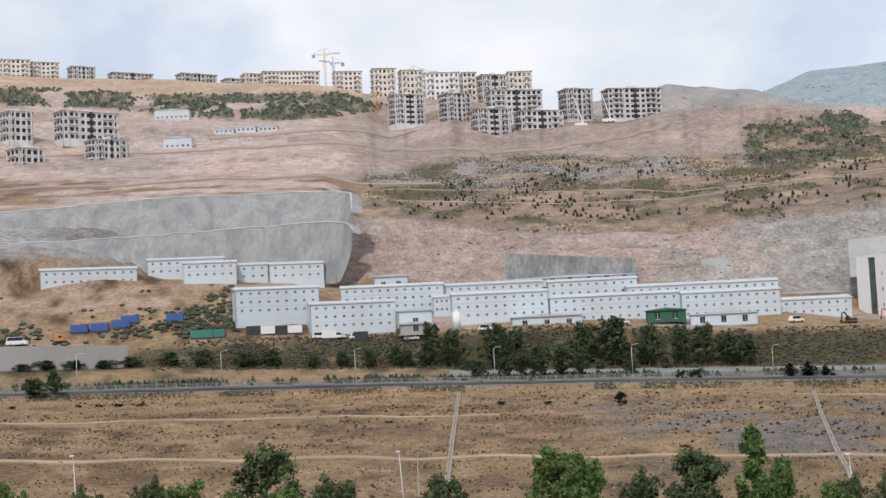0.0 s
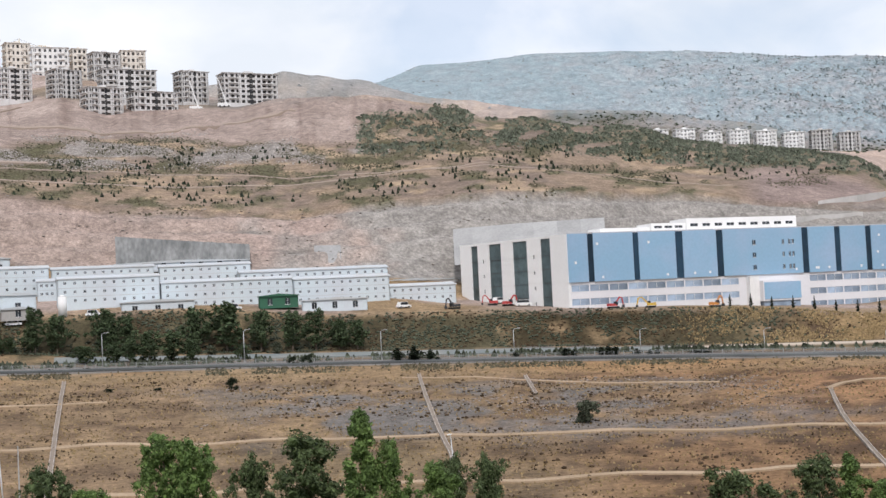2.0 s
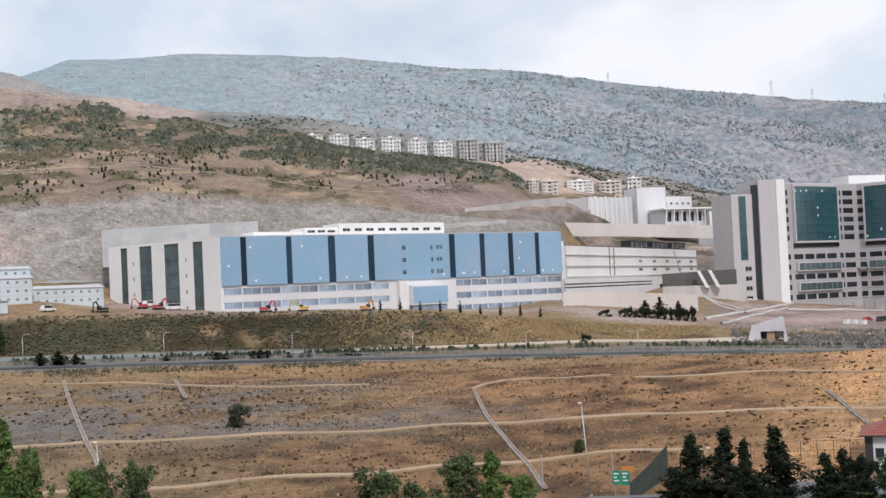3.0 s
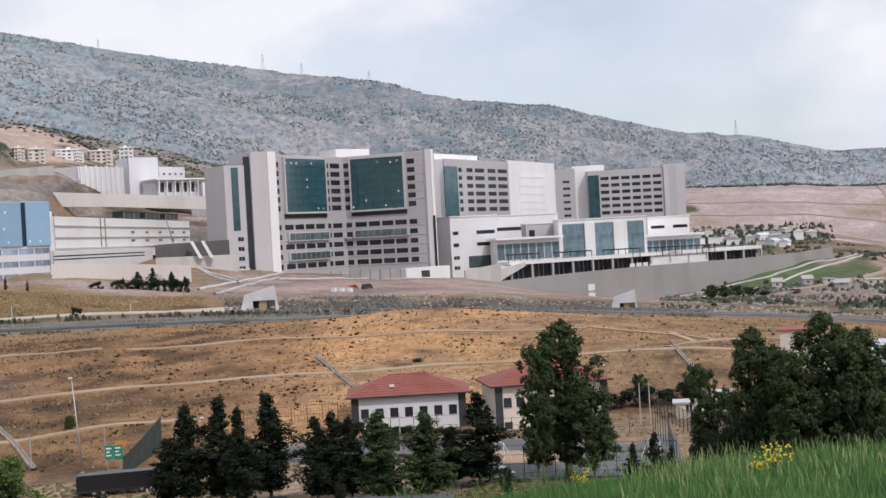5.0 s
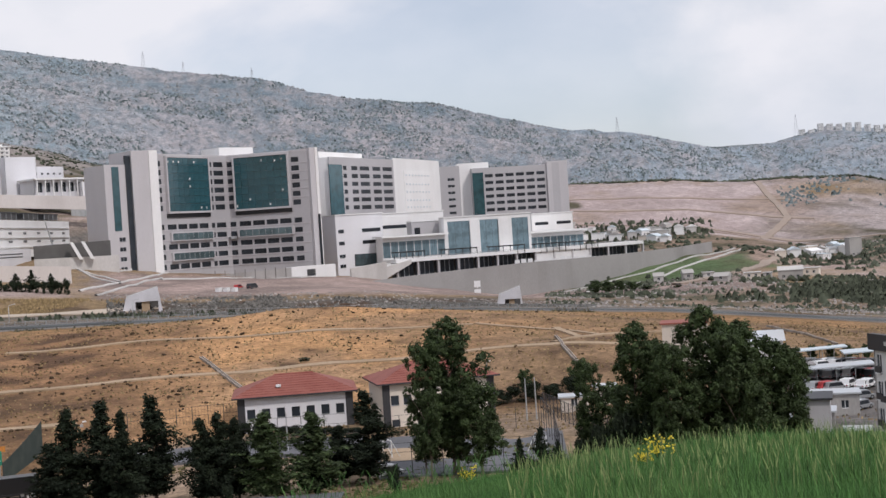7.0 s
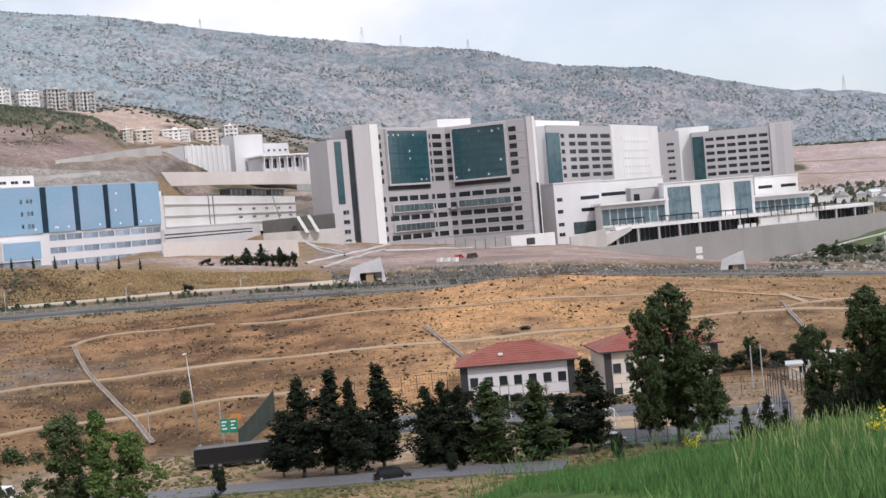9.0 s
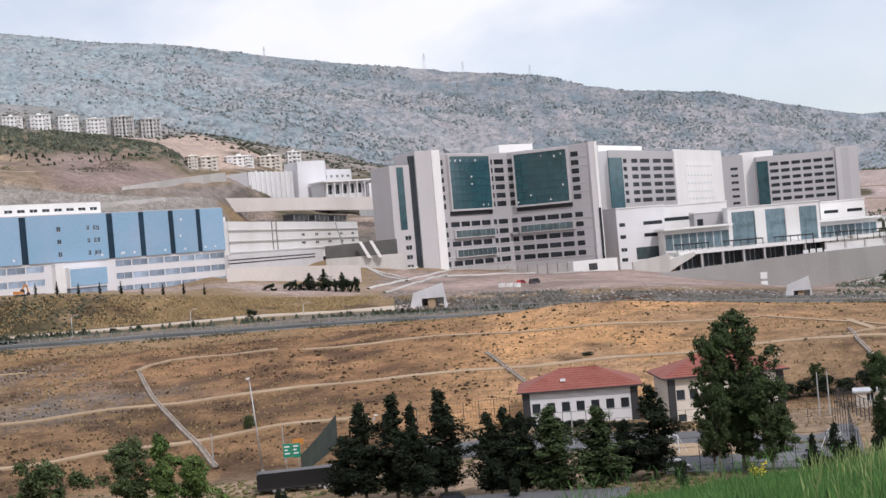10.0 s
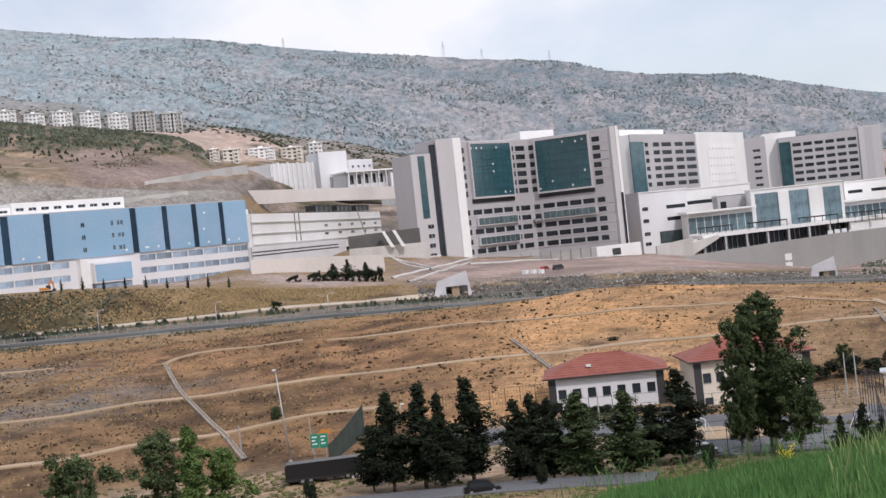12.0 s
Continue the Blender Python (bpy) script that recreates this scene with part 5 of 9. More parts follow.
def hospital_main():
    """The main block: a front bent inwards at its middle, two glass boxes, ribbon bays and plain stair towers."""
    base, roof = EYE - 18.0, EYE + 45.1
    m, w = facing(at(44.35, 650), at(50.5, 699), base)
    t = thing("hospital_building", m, "tall pale hospital block with teal glass boxes and rows of windows", "hospital", "hospital blocks")
    H, inv = roof - base, m.inverted()

    def local(bearing, d):
        q = inv @ Vector((*at(bearing, d), base))
        return q.x, q.y

    bear = lambda p: 44.3 + (p - 160) * 0.02255
    corner, crease, right = local(44.38, 652), local(47.15, 692), local(50.45, 676)

    def along(a, c, p):
        """Metres from a towards c at which the wall is met at this bearing."""
        (fx, fy), (gx, gy) = local(bear(p), 400), local(bear(p), 900)
        dx, dy, ex, ey = c[0] - a[0], c[1] - a[1], gx - fx, gy - fy
        return ((fx - a[0]) * ey - (fy - a[1]) * ex) / (dx * ey - dy * ex) * math.hypot(dx, dy)

    top = H - 1.9
    upper = [39.3 + 18 - 4.17 * k for k in range(6)]
    lower = [9.6 + 18 - 4.67 * k for k in range(5)]
    for a, c, box, bays, first, rest, thin in ((corner, crease, (176, 249), ((178, 251, 1), (178, 251, 3)), [(161, 168)], [(253, 259), (262, 279)], [(174 + 19 * k, 190 + 19 * k) for k in range(4)]),
                                               (crease, right, (301, 397), ((303, 400, 1),), [], [(282, 297), (403, 417)], [(303 + 24.5 * k, 324 + 24.5 * k) for k in range(4)])):
        L, ang = math.hypot(c[0] - a[0], c[1] - a[1]), math.degrees(math.atan2(c[1] - a[1], c[0] - a[0]))
        f = turned(a, ang)
        span = lambda p0, p1: (along(a, c, p0), along(a, c, p1))
        framed = [k for _, _, k in bays]
        cols = [span(*q) for q in first + rest]
        wide = [span(*q) for q in thin]
        rows = [(z - 1.2, z + 1.2, sorted(cols + ([] if k in framed else wide))) for k, z in reversed(list(enumerate(lower)))]
        rows += [(z - 1.25, z + 1.25, sorted(cols)) for z in reversed(upper)]
        facade(t, a, ang, L, -4, top, rows, "grey_cladding", "dark_glass", 0.6, "front_wall", "pale grey panel front", "dark_steel")
        block = lambda name, x0, x1, y0, y1, z0, z1, mat, label="": part(name, Geo().box(x0, x1, y0, y1, z0, z1), MATS[mat], t, label, at=f)
        block("interior", 0.1, L - 0.1, 0.6, 0.65, -4, top - 0.1, "inside_shade")
        block("parapet", 0, L, -0.1, 0.6, top, top + 0.7, "warm_cladding")
        for k, z in enumerate(lower + upper[:-1]):
            block("sill_band", 0, L, -0.22, -0.01, z - 1.75, z - 1.3, "warm_cladding")
        x0, x1 = span(*box)
        z0, z1 = 18 + 16.8, 18 + 42.2
        frame_g = Geo().box(x0 - 0.9, x0, -1.6, -0.02, z0 - 0.9, z1 + 0.8).box(x1, x1 + 0.9, -1.6, -0.02, z0 - 0.9, z1 + 0.8).box(x0, x1, -1.6, -0.02, z0 - 0.9, z0).box(x0, x1, -1.6, -0.02, z1, z1 + 0.8).box(x0, x1, -0.6, -0.02, z0, z1)
        glass_box = part("glass_box", frame_g, MATS["warm_cladding"], t, "pale framed projecting glass box", at=f)
        n, rn = (6, 7) if x1 - x0 < 25 else (8, 7)
        cw, ch = (x1 - x0) / n, (z1 - z0) / rn
        pane = Geo().box(0.05, cw - 0.05, -0.12, 0, 0.05, ch - 0.05).mesh("pane", [MATS["teal_glass"]])
        for i in range(n):
            for j in range(rn):
                part("pane", pane, None, glass_box, at=Matrix.Translation((x0 + i * cw, -1.2, z0 + j * ch)))
        rng = random.Random(int(box[0]))
        for k in range(10):
            x, z = x0 + cw * rng.randint(0, n - 1) + 0.3, rng.choice([z0 + 0.6, z1 - 3, z1 - 3, z0 + ch * rng.randint(1, rn - 1)]) + 0.5
            block("film_patch", x, x + 0.8, -1.4, -1.34, z, z + 0.9, "white_paint", "small square of pale film")
        block("dark_band", x0 - 0.9, x1 + 0.9, -0.5, -0.02, 18 + 13.9, 18 + 15.8, "black_paint", "dark louvre band")
        for p0, p1, k in bays:
            x0, x1 = span(p0, p1)
            z = lower[k]
            block("bay_frame", x0 - 0.6, x1 + 0.6, -1.3, -0.02, z - 2.1, z + 2.1, "warm_cladding", "thick pale frame of the glass bay")
            bay = block("bay_glass", x0 + 0.3, x1 - 0.3, -1.36, -1.3, z - 1.6, z + 1.6, "bay_glass", "long grey-teal glass bay")
            for i in range(1, 8):
                q = x0 + 0.4 + (x1 - x0 - 0.8) * i / 8
                part("mullion", Geo().box(q - 0.08, q + 0.08, -1.42, -1.37, z - 1.6, z + 1.6), MATS["steel_grey"], bay)
    part("body", Geo().prism([(corner[0] + 0.8, corner[1] + 1.2), (crease[0], crease[1] + 1.2), (right[0], right[1] + 1.2), (right[0], 40), (corner[0] + 0.8, 40)], -4, top - 0.2), MATS["grey_cladding"], t)
    (p0, _), (p1, _) = local(46.2, 712), local(48.2, 712)
    boxpart("roof_plant", t, p0, p1, crease[1] + 8, crease[1] + 24, top - 0.2, 18 + 48.6, "white_render", "white roof plant room")
    # scaffold platform hung in the bend of the front
    boxpart("work_platform", t, crease[0] - 2.2, crease[0] + 2.2, crease[1] - 3.2, crease[1] - 1.0, lower[2] + 2.2, lower[2] + 3.2, "steel_grey", "grey hanging work platform")
    # stair towers at both ends
    x0 = -13.5
    facade(t, (x0, -0.4), 0, 13.4, -5, H + 0.2, [], "warm_cladding", None, 0.6, "tower_wall", "plain pale stair tower")
    boxpart("tower_body", t, x0, -0.12, 0.25, 20, -5, H + 0.1, "warm_cladding")
    # whiter slab paints the sunlit narrow face of the tower
    boxpart("tower_edge", t, -4.6, -0.14, -0.9, -0.42, -5, H + 0.25, "white_render", "stair tower edge painted brighter as if sunlit")
    boxpart("glass_strip", t, x0 - 2.6, x0, 0.6, 2, -4, H - 2, "dark_glass", "dark vertical glass strip")
    facade(t, (x0 - 13.2, 1.2), 0, 10.6, -5, H - 6.0, [], "warm_cladding", None, 0.6, "side_wall", "pale side wing")
    for k in range(5):
        part("window", window_mesh(3.1, 2.0, "dark_glass"), None, t, at=Matrix.Translation((x0 - 7.7, 1.05, 4 + 4.5 * k)))
    boxpart("side_body", t, x0 - 13.2, x0 - 2.6, 1.85, 20, -5, H - 6.1, "warm_cladding")
    boxpart("glass_strip", t, x0 - 9.6, x0 - 6.0, 1.05, 1.18, 27, H - 7, "teal_glass", "dark vertical glass strip")
    (tx, ty), (ex, _) = right, local(51.22, 672)
    boxpart("tower_body", t, tx + 0.02, ex, ty - 2.0, 30, -5, H - 0.6, "warm_cladding", "plain pale stair tower")
    # same whiter slab here, sunlight put into the colour
    boxpart("tower_edge", t, tx + 3.2, ex + 0.02, ty - 2.4, ty - 2.02, -5, H - 0.5, "white_render", "stair tower edge painted brighter as if sunlit")
    boxpart("strip_glass", t, ex - 1.9, ex - 0.5, ty - 2.47, ty - 2.42, 1, 30, "dark_glass", "dark vertical window slot")
    (bx, by), (cx2, cy2), (dx2, dy2) = local(46.2, 668), local(49.5, 652), local(52.2, 655)
    run = math.hypot(cx2 - bx, cy2 - by)
    f = turned((bx, by), math.degrees(math.atan2(cy2 - by, cx2 - bx)))
    part("boundary_wall", Geo().slab_xz([(0, -6), (run, -6), (run, 5.0), (0, 3.2)], 0, 0.6), MATS["pale_concrete"], t, "low grey boundary wall", at=f)
    for k in range(8):
        part("wall_post", Geo().box(run * (k + 0.5) / 8 - 0.15, run * (k + 0.5) / 8 + 0.15, -0.25, -0.02, -4, 5.6), MATS["wall_grey"], t, at=f)
    boxpart("entrance_wall", t, cx2, dx2, cy2 - 0.5, cy2 + 5, -6, 5.2, "white_render", "low white boundary wall")
    # near-black sheet on the wall, painting the shade in the gateway
    boxpart("gate_opening", t, cx2 + 9, cx2 + 14, cy2 - 0.56, cy2 - 0.5, 0.4, 3.6, "inside_shade")
    return t


def hospital_wing():
    base, roof = EYE - 24.0, EYE + 43.3
    m, w = facing(at(51.35, 723), at(54.0, 790), base)
    t = thing("hospital_wing", m, "pale hospital wing with ribbon windows and a white flank", "hospital", "hospital blocks")
    H = roof - base
    unit = w / 115.0
    u = lambda p: (p - 465) * unit
    zs = [H - 6.6 - 4.25 * k for k in range(6)][::-1]
    cols = [(u(488), u(494)), (u(502), u(513)), (u(517), u(534)), (u(540), u(555)), (u(559), u(577))]
    facade(t, (0, 0), 0, w, -4, H - 1.0, stack([z - 1.1 for z in zs], 2.2, cols), "grey_cladding", "dark_glass", 0.6, "front_wall", "pale grey panel front", "dark_steel")
    boxpart("interior", t, 0.1, w - 0.1, 0.6, 0.7, 10, H - 1.2, "inside_shade")
    part("glass_strip", Geo().box(u(463), u(485), -0.5, -0.02, H - 33, H - 5.0), MATS["teal_glass"], t, "teal glass strip")
    boxpart("dark_band", t, u(465), u(579), -0.4, -0.02, H - 36, H - 34, "black_paint", "dark louvre band")
    (fx, fy), (gx, gy) = at(54.0, 790), at(55.9, 858)
    inv = m.inverted()
    p = inv @ Vector((fx, fy, base))
    q = inv @ Vector((gx, gy, base))
    ang = math.degrees(math.atan2(q.y - p.y, q.x - p.x))
    L = math.hypot(q.x - p.x, q.y - p.y)
    facade(t, (p.x, p.y), ang, L, -4, H, [(H - 38.5, H - 36.3, [(L * 0.2, L * 0.83)])], "white_render", "dark_glass", 0.6, "white_flank", "bright white flank wall")
    f = turned((p.x, p.y), ang)
    panel = part("relief_panel", Geo().box(L * 0.2, L * 0.83, -0.35, -0.02, H - 33, H - 7), MATS["white_render"], t, "white panel with faint rows of vents", at=f)
    vent = Geo().box(0, 1.5, -0.2, 0, 0, 0.9).mesh("vent", [MATS["corrugated_white"]])
    for i in range(8):
        for j in (1, 2, 3.2, 4.3, 5.6):
            part("vent", vent, None, panel, at=Matrix.Translation((L * 0.23 + i * L * 0.068, -0.36, H - 33 + j * 4.1)))
    boxpart("body", t, 0.3, w - 0.2, 0.7, 30, -4, H - 1.1, "white_render")
    boxpart("roof_plant", t, u(465), u(540), 6, 24, H - 1.1, H + 2.2, "white_render")
    return t


def hospital_far_wing():
    base, roof = EYE - 26.0, EYE + 40.0
    m, w = facing(at(57.25, 898), at(60.35, 905), base)
    t = thing("hospital_wing", m, "farther pale hospital wing with rows of windows and a stair tower", "hospital", "hospital blocks")
    H = roof - base
    unit = w / 130.0
    u = lambda p: (p - 720) * unit
    zs = [H - 6.3 - 4.45 * k for k in range(6)][::-1]
    cols = [(u(742 + 18 * k), u(756 + 18 * k)) for k in range(6)]
    facade(t, (0, 0), 0, w, -4, H - 1.0, stack([z - 1.1 for z in zs], 2.1, cols), "grey_cladding", "dark_glass", 0.6, "front_wall", "pale grey panel front", "dark_steel")
    boxpart("interior", t, 0.1, w - 0.1, 0.6, 0.7, 10, H - 1.2, "inside_shade")
    boxpart("body", t, 0.0, w, 0.7, 26, -4, H - 1.1, "grey_cladding")
    boxpart("glass_strip", t, u(720), u(739), -0.4, -0.02, H - 34, H - 4, "teal_glass", "teal glass strip")
    boxpart("dark_band", t, u(740), u(850), -0.3, -0.02, H - 35, H - 32.6, "black_paint", "dark louvre band")
    boxpart("tower_body", t, w + 0.02, w + 13.5, -1.2, 20, -4, H + 0.8, "warm_cladding", "plain pale stair tower")
    boxpart("tower_groove", t, w + 3.2, w + 8.0, -1.26, -1.2, 6, H - 0.2, "grey_cladding")
    boxpart("plant_tower", t, u(697), u(752), 8, 20, -4, H + 3.0, "white_render", "white lift tower")
    facade(t, (u(655), 6), 0, u(700) - u(655), -4, H + 1.5, stack([H - 8 - 4.4 * k for k in range(6)][::-1], 1.8, [(1.5, 3.0), (9, 13.5)]), "grey_cladding", "dark_glass", 0.5, "link_wall", "grey link block")
    boxpart("link_body", t, u(655), u(700), 6.6, 20, -4, H + 1.4, "grey_cladding")
    return t


def podium_box(b0, d0, b1, d1, top, foot, depth, mat, label, rows=(), pane="dark_glass", name="hospital_podium"):
    z1, z0 = level(top, (d0 + d1) / 2), level(foot, (d0 + d1) / 2) - 3
    m, w = facing(at(b0, d0), at(b1, d1), z0)
    t = thing(name, m, label, "building", "hospital podium")
    H = z1 - z0
    facade(t, (0, 0), 0, w, 0, H, [(H - a, H - b2, [(w * c, w * d2) for c, d2 in cols]) for a, b2, cols in rows], mat, pane, 0.5, frame="dark_steel")
    boxpart("body", t, 0, w, 0.55, depth, 0, H - 0.1, mat)
    boxpart("interior", t, 0.1, w - 0.1, 0.5, 0.55, 0.1, H - 0.6, "inside_shade")
    boxpart("roof_edge", t, -0.3, w + 0.3, -0.4, depth, H, H + 0.5, "white_render")
    return t, w, H


def podium():
    quarter = lambda n, fill=0.85: [((i + 0.5 - fill / 2) / n, (i + 0.5 + fill / 2) / n) for i in range(n)]
    t, w, H = podium_box(51.45, 690, 53.4, 705, 0.88, -1.6, 16, "base_render", "grey hospital podium block with small windows",
               [(26, 20, [(0.36, 0.95)]), (15, 13.2, [(0.05, 0.17), (0.55, 0.95)]), (9, 7.2, [(0.05, 0.17), (0.55, 0.95)])])
    front = boxpart("bay_glass", t, w * 0.37, w * 0.94, -0.14, -0.02, H - 25.9, H - 20.1, "bay_glass", "large grey-teal glass front")
    for k in range(4):
        q = w * (0.37 + 0.19 * k)
        part("mullion", Geo().box(q - 0.12, q + 0.12, -0.24, -0.15, H - 25.9, H - 20.1), MATS["dark_steel"], front)
    for z in (21.5, 26.5):
        part("window", window_mesh(w * 0.12, 1.8, "dark_glass"), None, t, at=Matrix.Translation((w * 0.05, -0.14, H - z)))
    podium_box(52.8, 722, 55.95, 742, 0.82, -1.0, 16, "white_render", "white hospital podium storeys with ribbon windows",
               [(13.6, 11.8, [(0.08, 0.55), (0.66, 0.95)]), (7.8, 6.0, [(0.08, 0.5), (0.66, 0.95)])])
    podium_box(54.6, 716, 56.0, 722, 0.42, -0.6, 8, "grey_cladding", "grey hospital podium link", [(8, 3, [(0.08, 0.25)])])
    t, w, H = podium_box(55.95, 705, 59.55, 715, 0.5, -1.15, 14, "white_render", "white hospital entrance hall with tall glass bays",
                         [(19.5, 2.0, [(0.04, 0.29), (0.41, 0.62), (0.78, 0.97)])], "pale_glass", "entrance_hall")
    for c in (0.29, 0.62):
        boxpart("pier", t, w * c + 0.1, w * (c + 0.115), -0.9, -0.02, 0, H - 2, "white_render", "pale stone pier")
    for a, b2, d, tp in ((53.35, 55.95, 690, -0.22), (59.5, 61.7, 728, -0.4)):
        t, w, H = podium_box(a, d, b2, d + 12, tp, -1.25, 10, "white_render", "glass pavilion under a white slab roof",
                             [(9.5, 1.6, quarter(8, 0.94))], "pale_glass", "glass_pavilion")
        boxpart("slab_roof", t, -1.5, w + 1, -3.5, 11, H + 0.5, H + 1.5, "white_render", "thick white slab roof")
    podium_box(59.6, 742, 61.3, 760, 0.42, -0.6, 18, "white_render", "white hospital podium below the stair tower", [(13, 11.2, [(0.08, 0.4), (0.6, 0.95)]), (6, 4.4, [(0.08, 0.4), (0.6, 0.95)])])
    # colonnade: a deck on piers in front of dark bays
    m, w = facing(at(53.9, 668), at(64.1, 745), level(-2.0, 700))
    t = thing("colonnade_deck", m, "long white forecourt deck carried on piers", "deck")
    z1 = level(-1.0, 705) - level(-2.0, 700)
    n = 13
    part("deck", Geo().slab_xz([(-1, z1 - 2.1), (w, z1 - 1.5), (w, z1 + 0.1), (-1, z1 - 0.5)], -1.0, 12), MATS["white_render"], t, "pale deck slab")
    boxpart("back_wall", t, 0, w, 6, 6.6, -6, z1 - 2.0, "wall_grey", "shaded back wall")
    for k in range(n + 1):
        boxpart("pier", t, k * w / n - 0.4, k * w / n + 0.4, -0.6, 0.6, -6, z1 - 1.9 + 0.5 * k / n, "warm_cladding")
        if k < n and k not in (7, 8, 9):
            bay = boxpart("bay_glazing", t, k * w / n + 0.5, (k + 1) * w / n - 0.5, 4.0, 4.2, -5, z1 - 2.1, "dark_glass", "shaded glass front")
            for i in range(1, 4):
                q = k * w / n + 0.5 + (w / n - 1) * i / 4
                part("mullion", Geo().box(q - 0.1, q + 0.1, 3.85, 3.99, -5, z1 - 2.1), MATS["steel_grey"], bay)
    boxpart("screen", t, 7 * w / n + 0.45, 10 * w / n - 0.45, 0.0, 0.5, -5, z1 - 1.5, "white_paint", "white boarded bays")
    part("railing", Geo().slab_xz([(-1, z1 + 0.2), (w, z1 + 0.8), (w, z1 + 0.95), (-1, z1 + 0.35)], -0.8, -0.7).slab_xz([(-1, z1 - 0.25), (w, z1 + 0.35), (w, z1 + 0.42), (-1, z1 - 0.18)], -0.8, -0.7), MATS["steel_grey"], t, "thin grey railing")
    m2, w2 = facing(at(51.95, 655), at(53.44, 662), level(-1.7, 660))
    r = thing("access_ramp", m2, "pale ramp wall rising to the forecourt deck", "ramp")
    part("ramp_slab", Geo().slab_xz([(0, -4), (w2, -4), (w2, 6.4), (0, 4.2)], -1, 0.6), MATS["pale_concrete"], r, "pale ramp side wall")
    part("ramp_deck", Geo().slab_xz([(w2 + 0.1, -2), (w2 + 14, 4.5), (w2 + 14, 6.5), (w2 + 0.1, 3.6)], 1.0, 7), MATS["pale_concrete"], r, "sloping ramp deck")
    rng = random.Random(12)
    for k in range(13):
        b0 = 58.9 + 0.27 * k
        x, y = at(b0, 662 + 9 * (b0 - 58.9))
        hgt = rng.uniform(0.8, 2.2)
        solo("site_barrier", Geo().box(-1.3, 1.3, -0.5, 0.5, -1.5, hgt, taper=0.15), MATS["white_paint"], pose(x, y, level(-1.55, math.hypot(x, y)), 0, 0, -55), "white site barrier along the forecourt edge", "barrier", "forecourt barriers")
    # dark pergolas on the deck
    for b0, b1, d in ((53.8, 55.1, 676), (55.77, 57.28, 684), (57.75, 59.26, 695), (59.64, 60.96, 706), (61.06, 62.29, 718)):
        m3, w3 = facing(at(b0, d), at(b1, d + 6), level(-1.0, d) - 0.8)
        p = thing("pergola", m3, "dark steel pergola on the forecourt deck", "pergola", "forecourt pergolas")
        boxpart("pergola_roof", p, 0, w3, 0, 4, 2.8, 3.4, "black_paint")
        for k in range(6):
            boxpart("pergola_post", p, k * (w3 - 0.3) / 5, k * (w3 - 0.3) / 5 + 0.3, 0.2, 0.55, -1.5, 2.8, "black_paint")


hospital_main()
hospital_wing()
hospital_far_wing()
podium()


def plain_block(b0, d0, b1, d1, top, foot, depth, mat, label, rows=(), pane="dark_glass", name="campus_building", group="campus buildings"):
    z1, z0 = level(top, (d0 + d1) / 2), level(foot, (d0 + d1) / 2) - 4
    m, w = facing(at(b0, d0), at(b1, d1), z0)
    t = thing(name, m, label, "building", group)
    H = z1 - z0
    facade(t, (0, 0), 0, w, 0, H, [(H - a, H - b2, cols(w)) for a, b2, cols in rows], mat, pane, 0.4)
    facade(t, (w, 0), 90, depth, 0, H, [], mat, None, 0.4)
    facade(t, (0, depth), -90, depth, 0, H, [], mat, None, 0.4)
    boxpart("back_wall", t, 0.4, w - 0.4, depth - 0.4, depth, 0, H, mat)
    boxpart("interior", t, 0.5, w - 0.5, 0.5, depth - 0.6, 0, H - 0.3, "inside_shade", "interior core painted near-black for its shade")
    boxpart("roof", t, 0.4, w - 0.4, 0.4, depth - 0.4, H - 0.3, H - 0.02, "pale_concrete", "pale flat roof")
    return t, w, H


cols_n = lambda n, ww: (lambda w: even(n, w, ww))
t, w, H = plain_block(35.4, 545, 40.73, 735, 1.5, 0.35, 30, "white_render", "long white campus building with slit windows",
                      [(10.3, 9.2, lambda w: even(9, w, 6.0)[4:]), (6.6, 5.4, lambda w: even(9, w, 5.0)[4:])])
for z in (3.4, 7.9, 12.2):
    boxpart("ledge", t, 0, w, -0.5, -0.02, H - z - 0.35, H - z, "pale_concrete", "thin shadowed ledge")
boxpart("stair_bulkhead", t, w * 0.02, w * 0.1, 8, 18, H, H + 2.6, "white_render", "white stair bulkhead")
for q in (0.27, 0.3):
    boxpart("downpipe", t, w * q, w * q + 0.5, -0.4, -0.03, H - 12, H + 1.2, "wall_grey")
for k in range(3):
    x = w * (0.46 + 0.17 * k)
    f = thing("rooftop_unit", t.matrix_basis @ pose(x, 1.5, H), "dark steel rooftop plant frame", "plant", "rooftop units")
    boxpart("unit_body", f, 0, w * 0.12, 0, 5, 0.9, 3.2, "black_paint")
    boxpart("unit_frame", f, -0.5, w * 0.12 + 0.5, -0.4, 5.4, 3.2, 3.7, "dark_steel")
    for i in range(4):
        boxpart("unit_leg", f, 0.2 + w * 0.038 * i, 0.5 + w * 0.038 * i, -0.3, 0, 0, 3.2, "steel_grey")
t, w, H = plain_block(35.3, 534, 39.2, 652, 0.34, -0.4, 16, "base_render", "white lower campus building with a dark slit")
for z in (2.3, 3.6):
    # near-black strips on the wall face, painting the dark in the slits
    boxpart("slit", t, 0.5, w * 0.9, -0.06, -0.01, H - z, H - z + 0.5, "inside_shade", "dark ventilation slit")
t, w, H = plain_block(36.4, 800, 39.3, 845, 3.62, 2.6, 22, "base_render", "white campus hall with upright ribs")
for k in range(14):
    x = 1.5 + k * (w - 3) / 14
    boxpart("rib", t, x, x + 1.1, -1.1, -0.02, 3, H + (0.6 if k % 2 else 0.2), "white_render", "upright white wall rib")
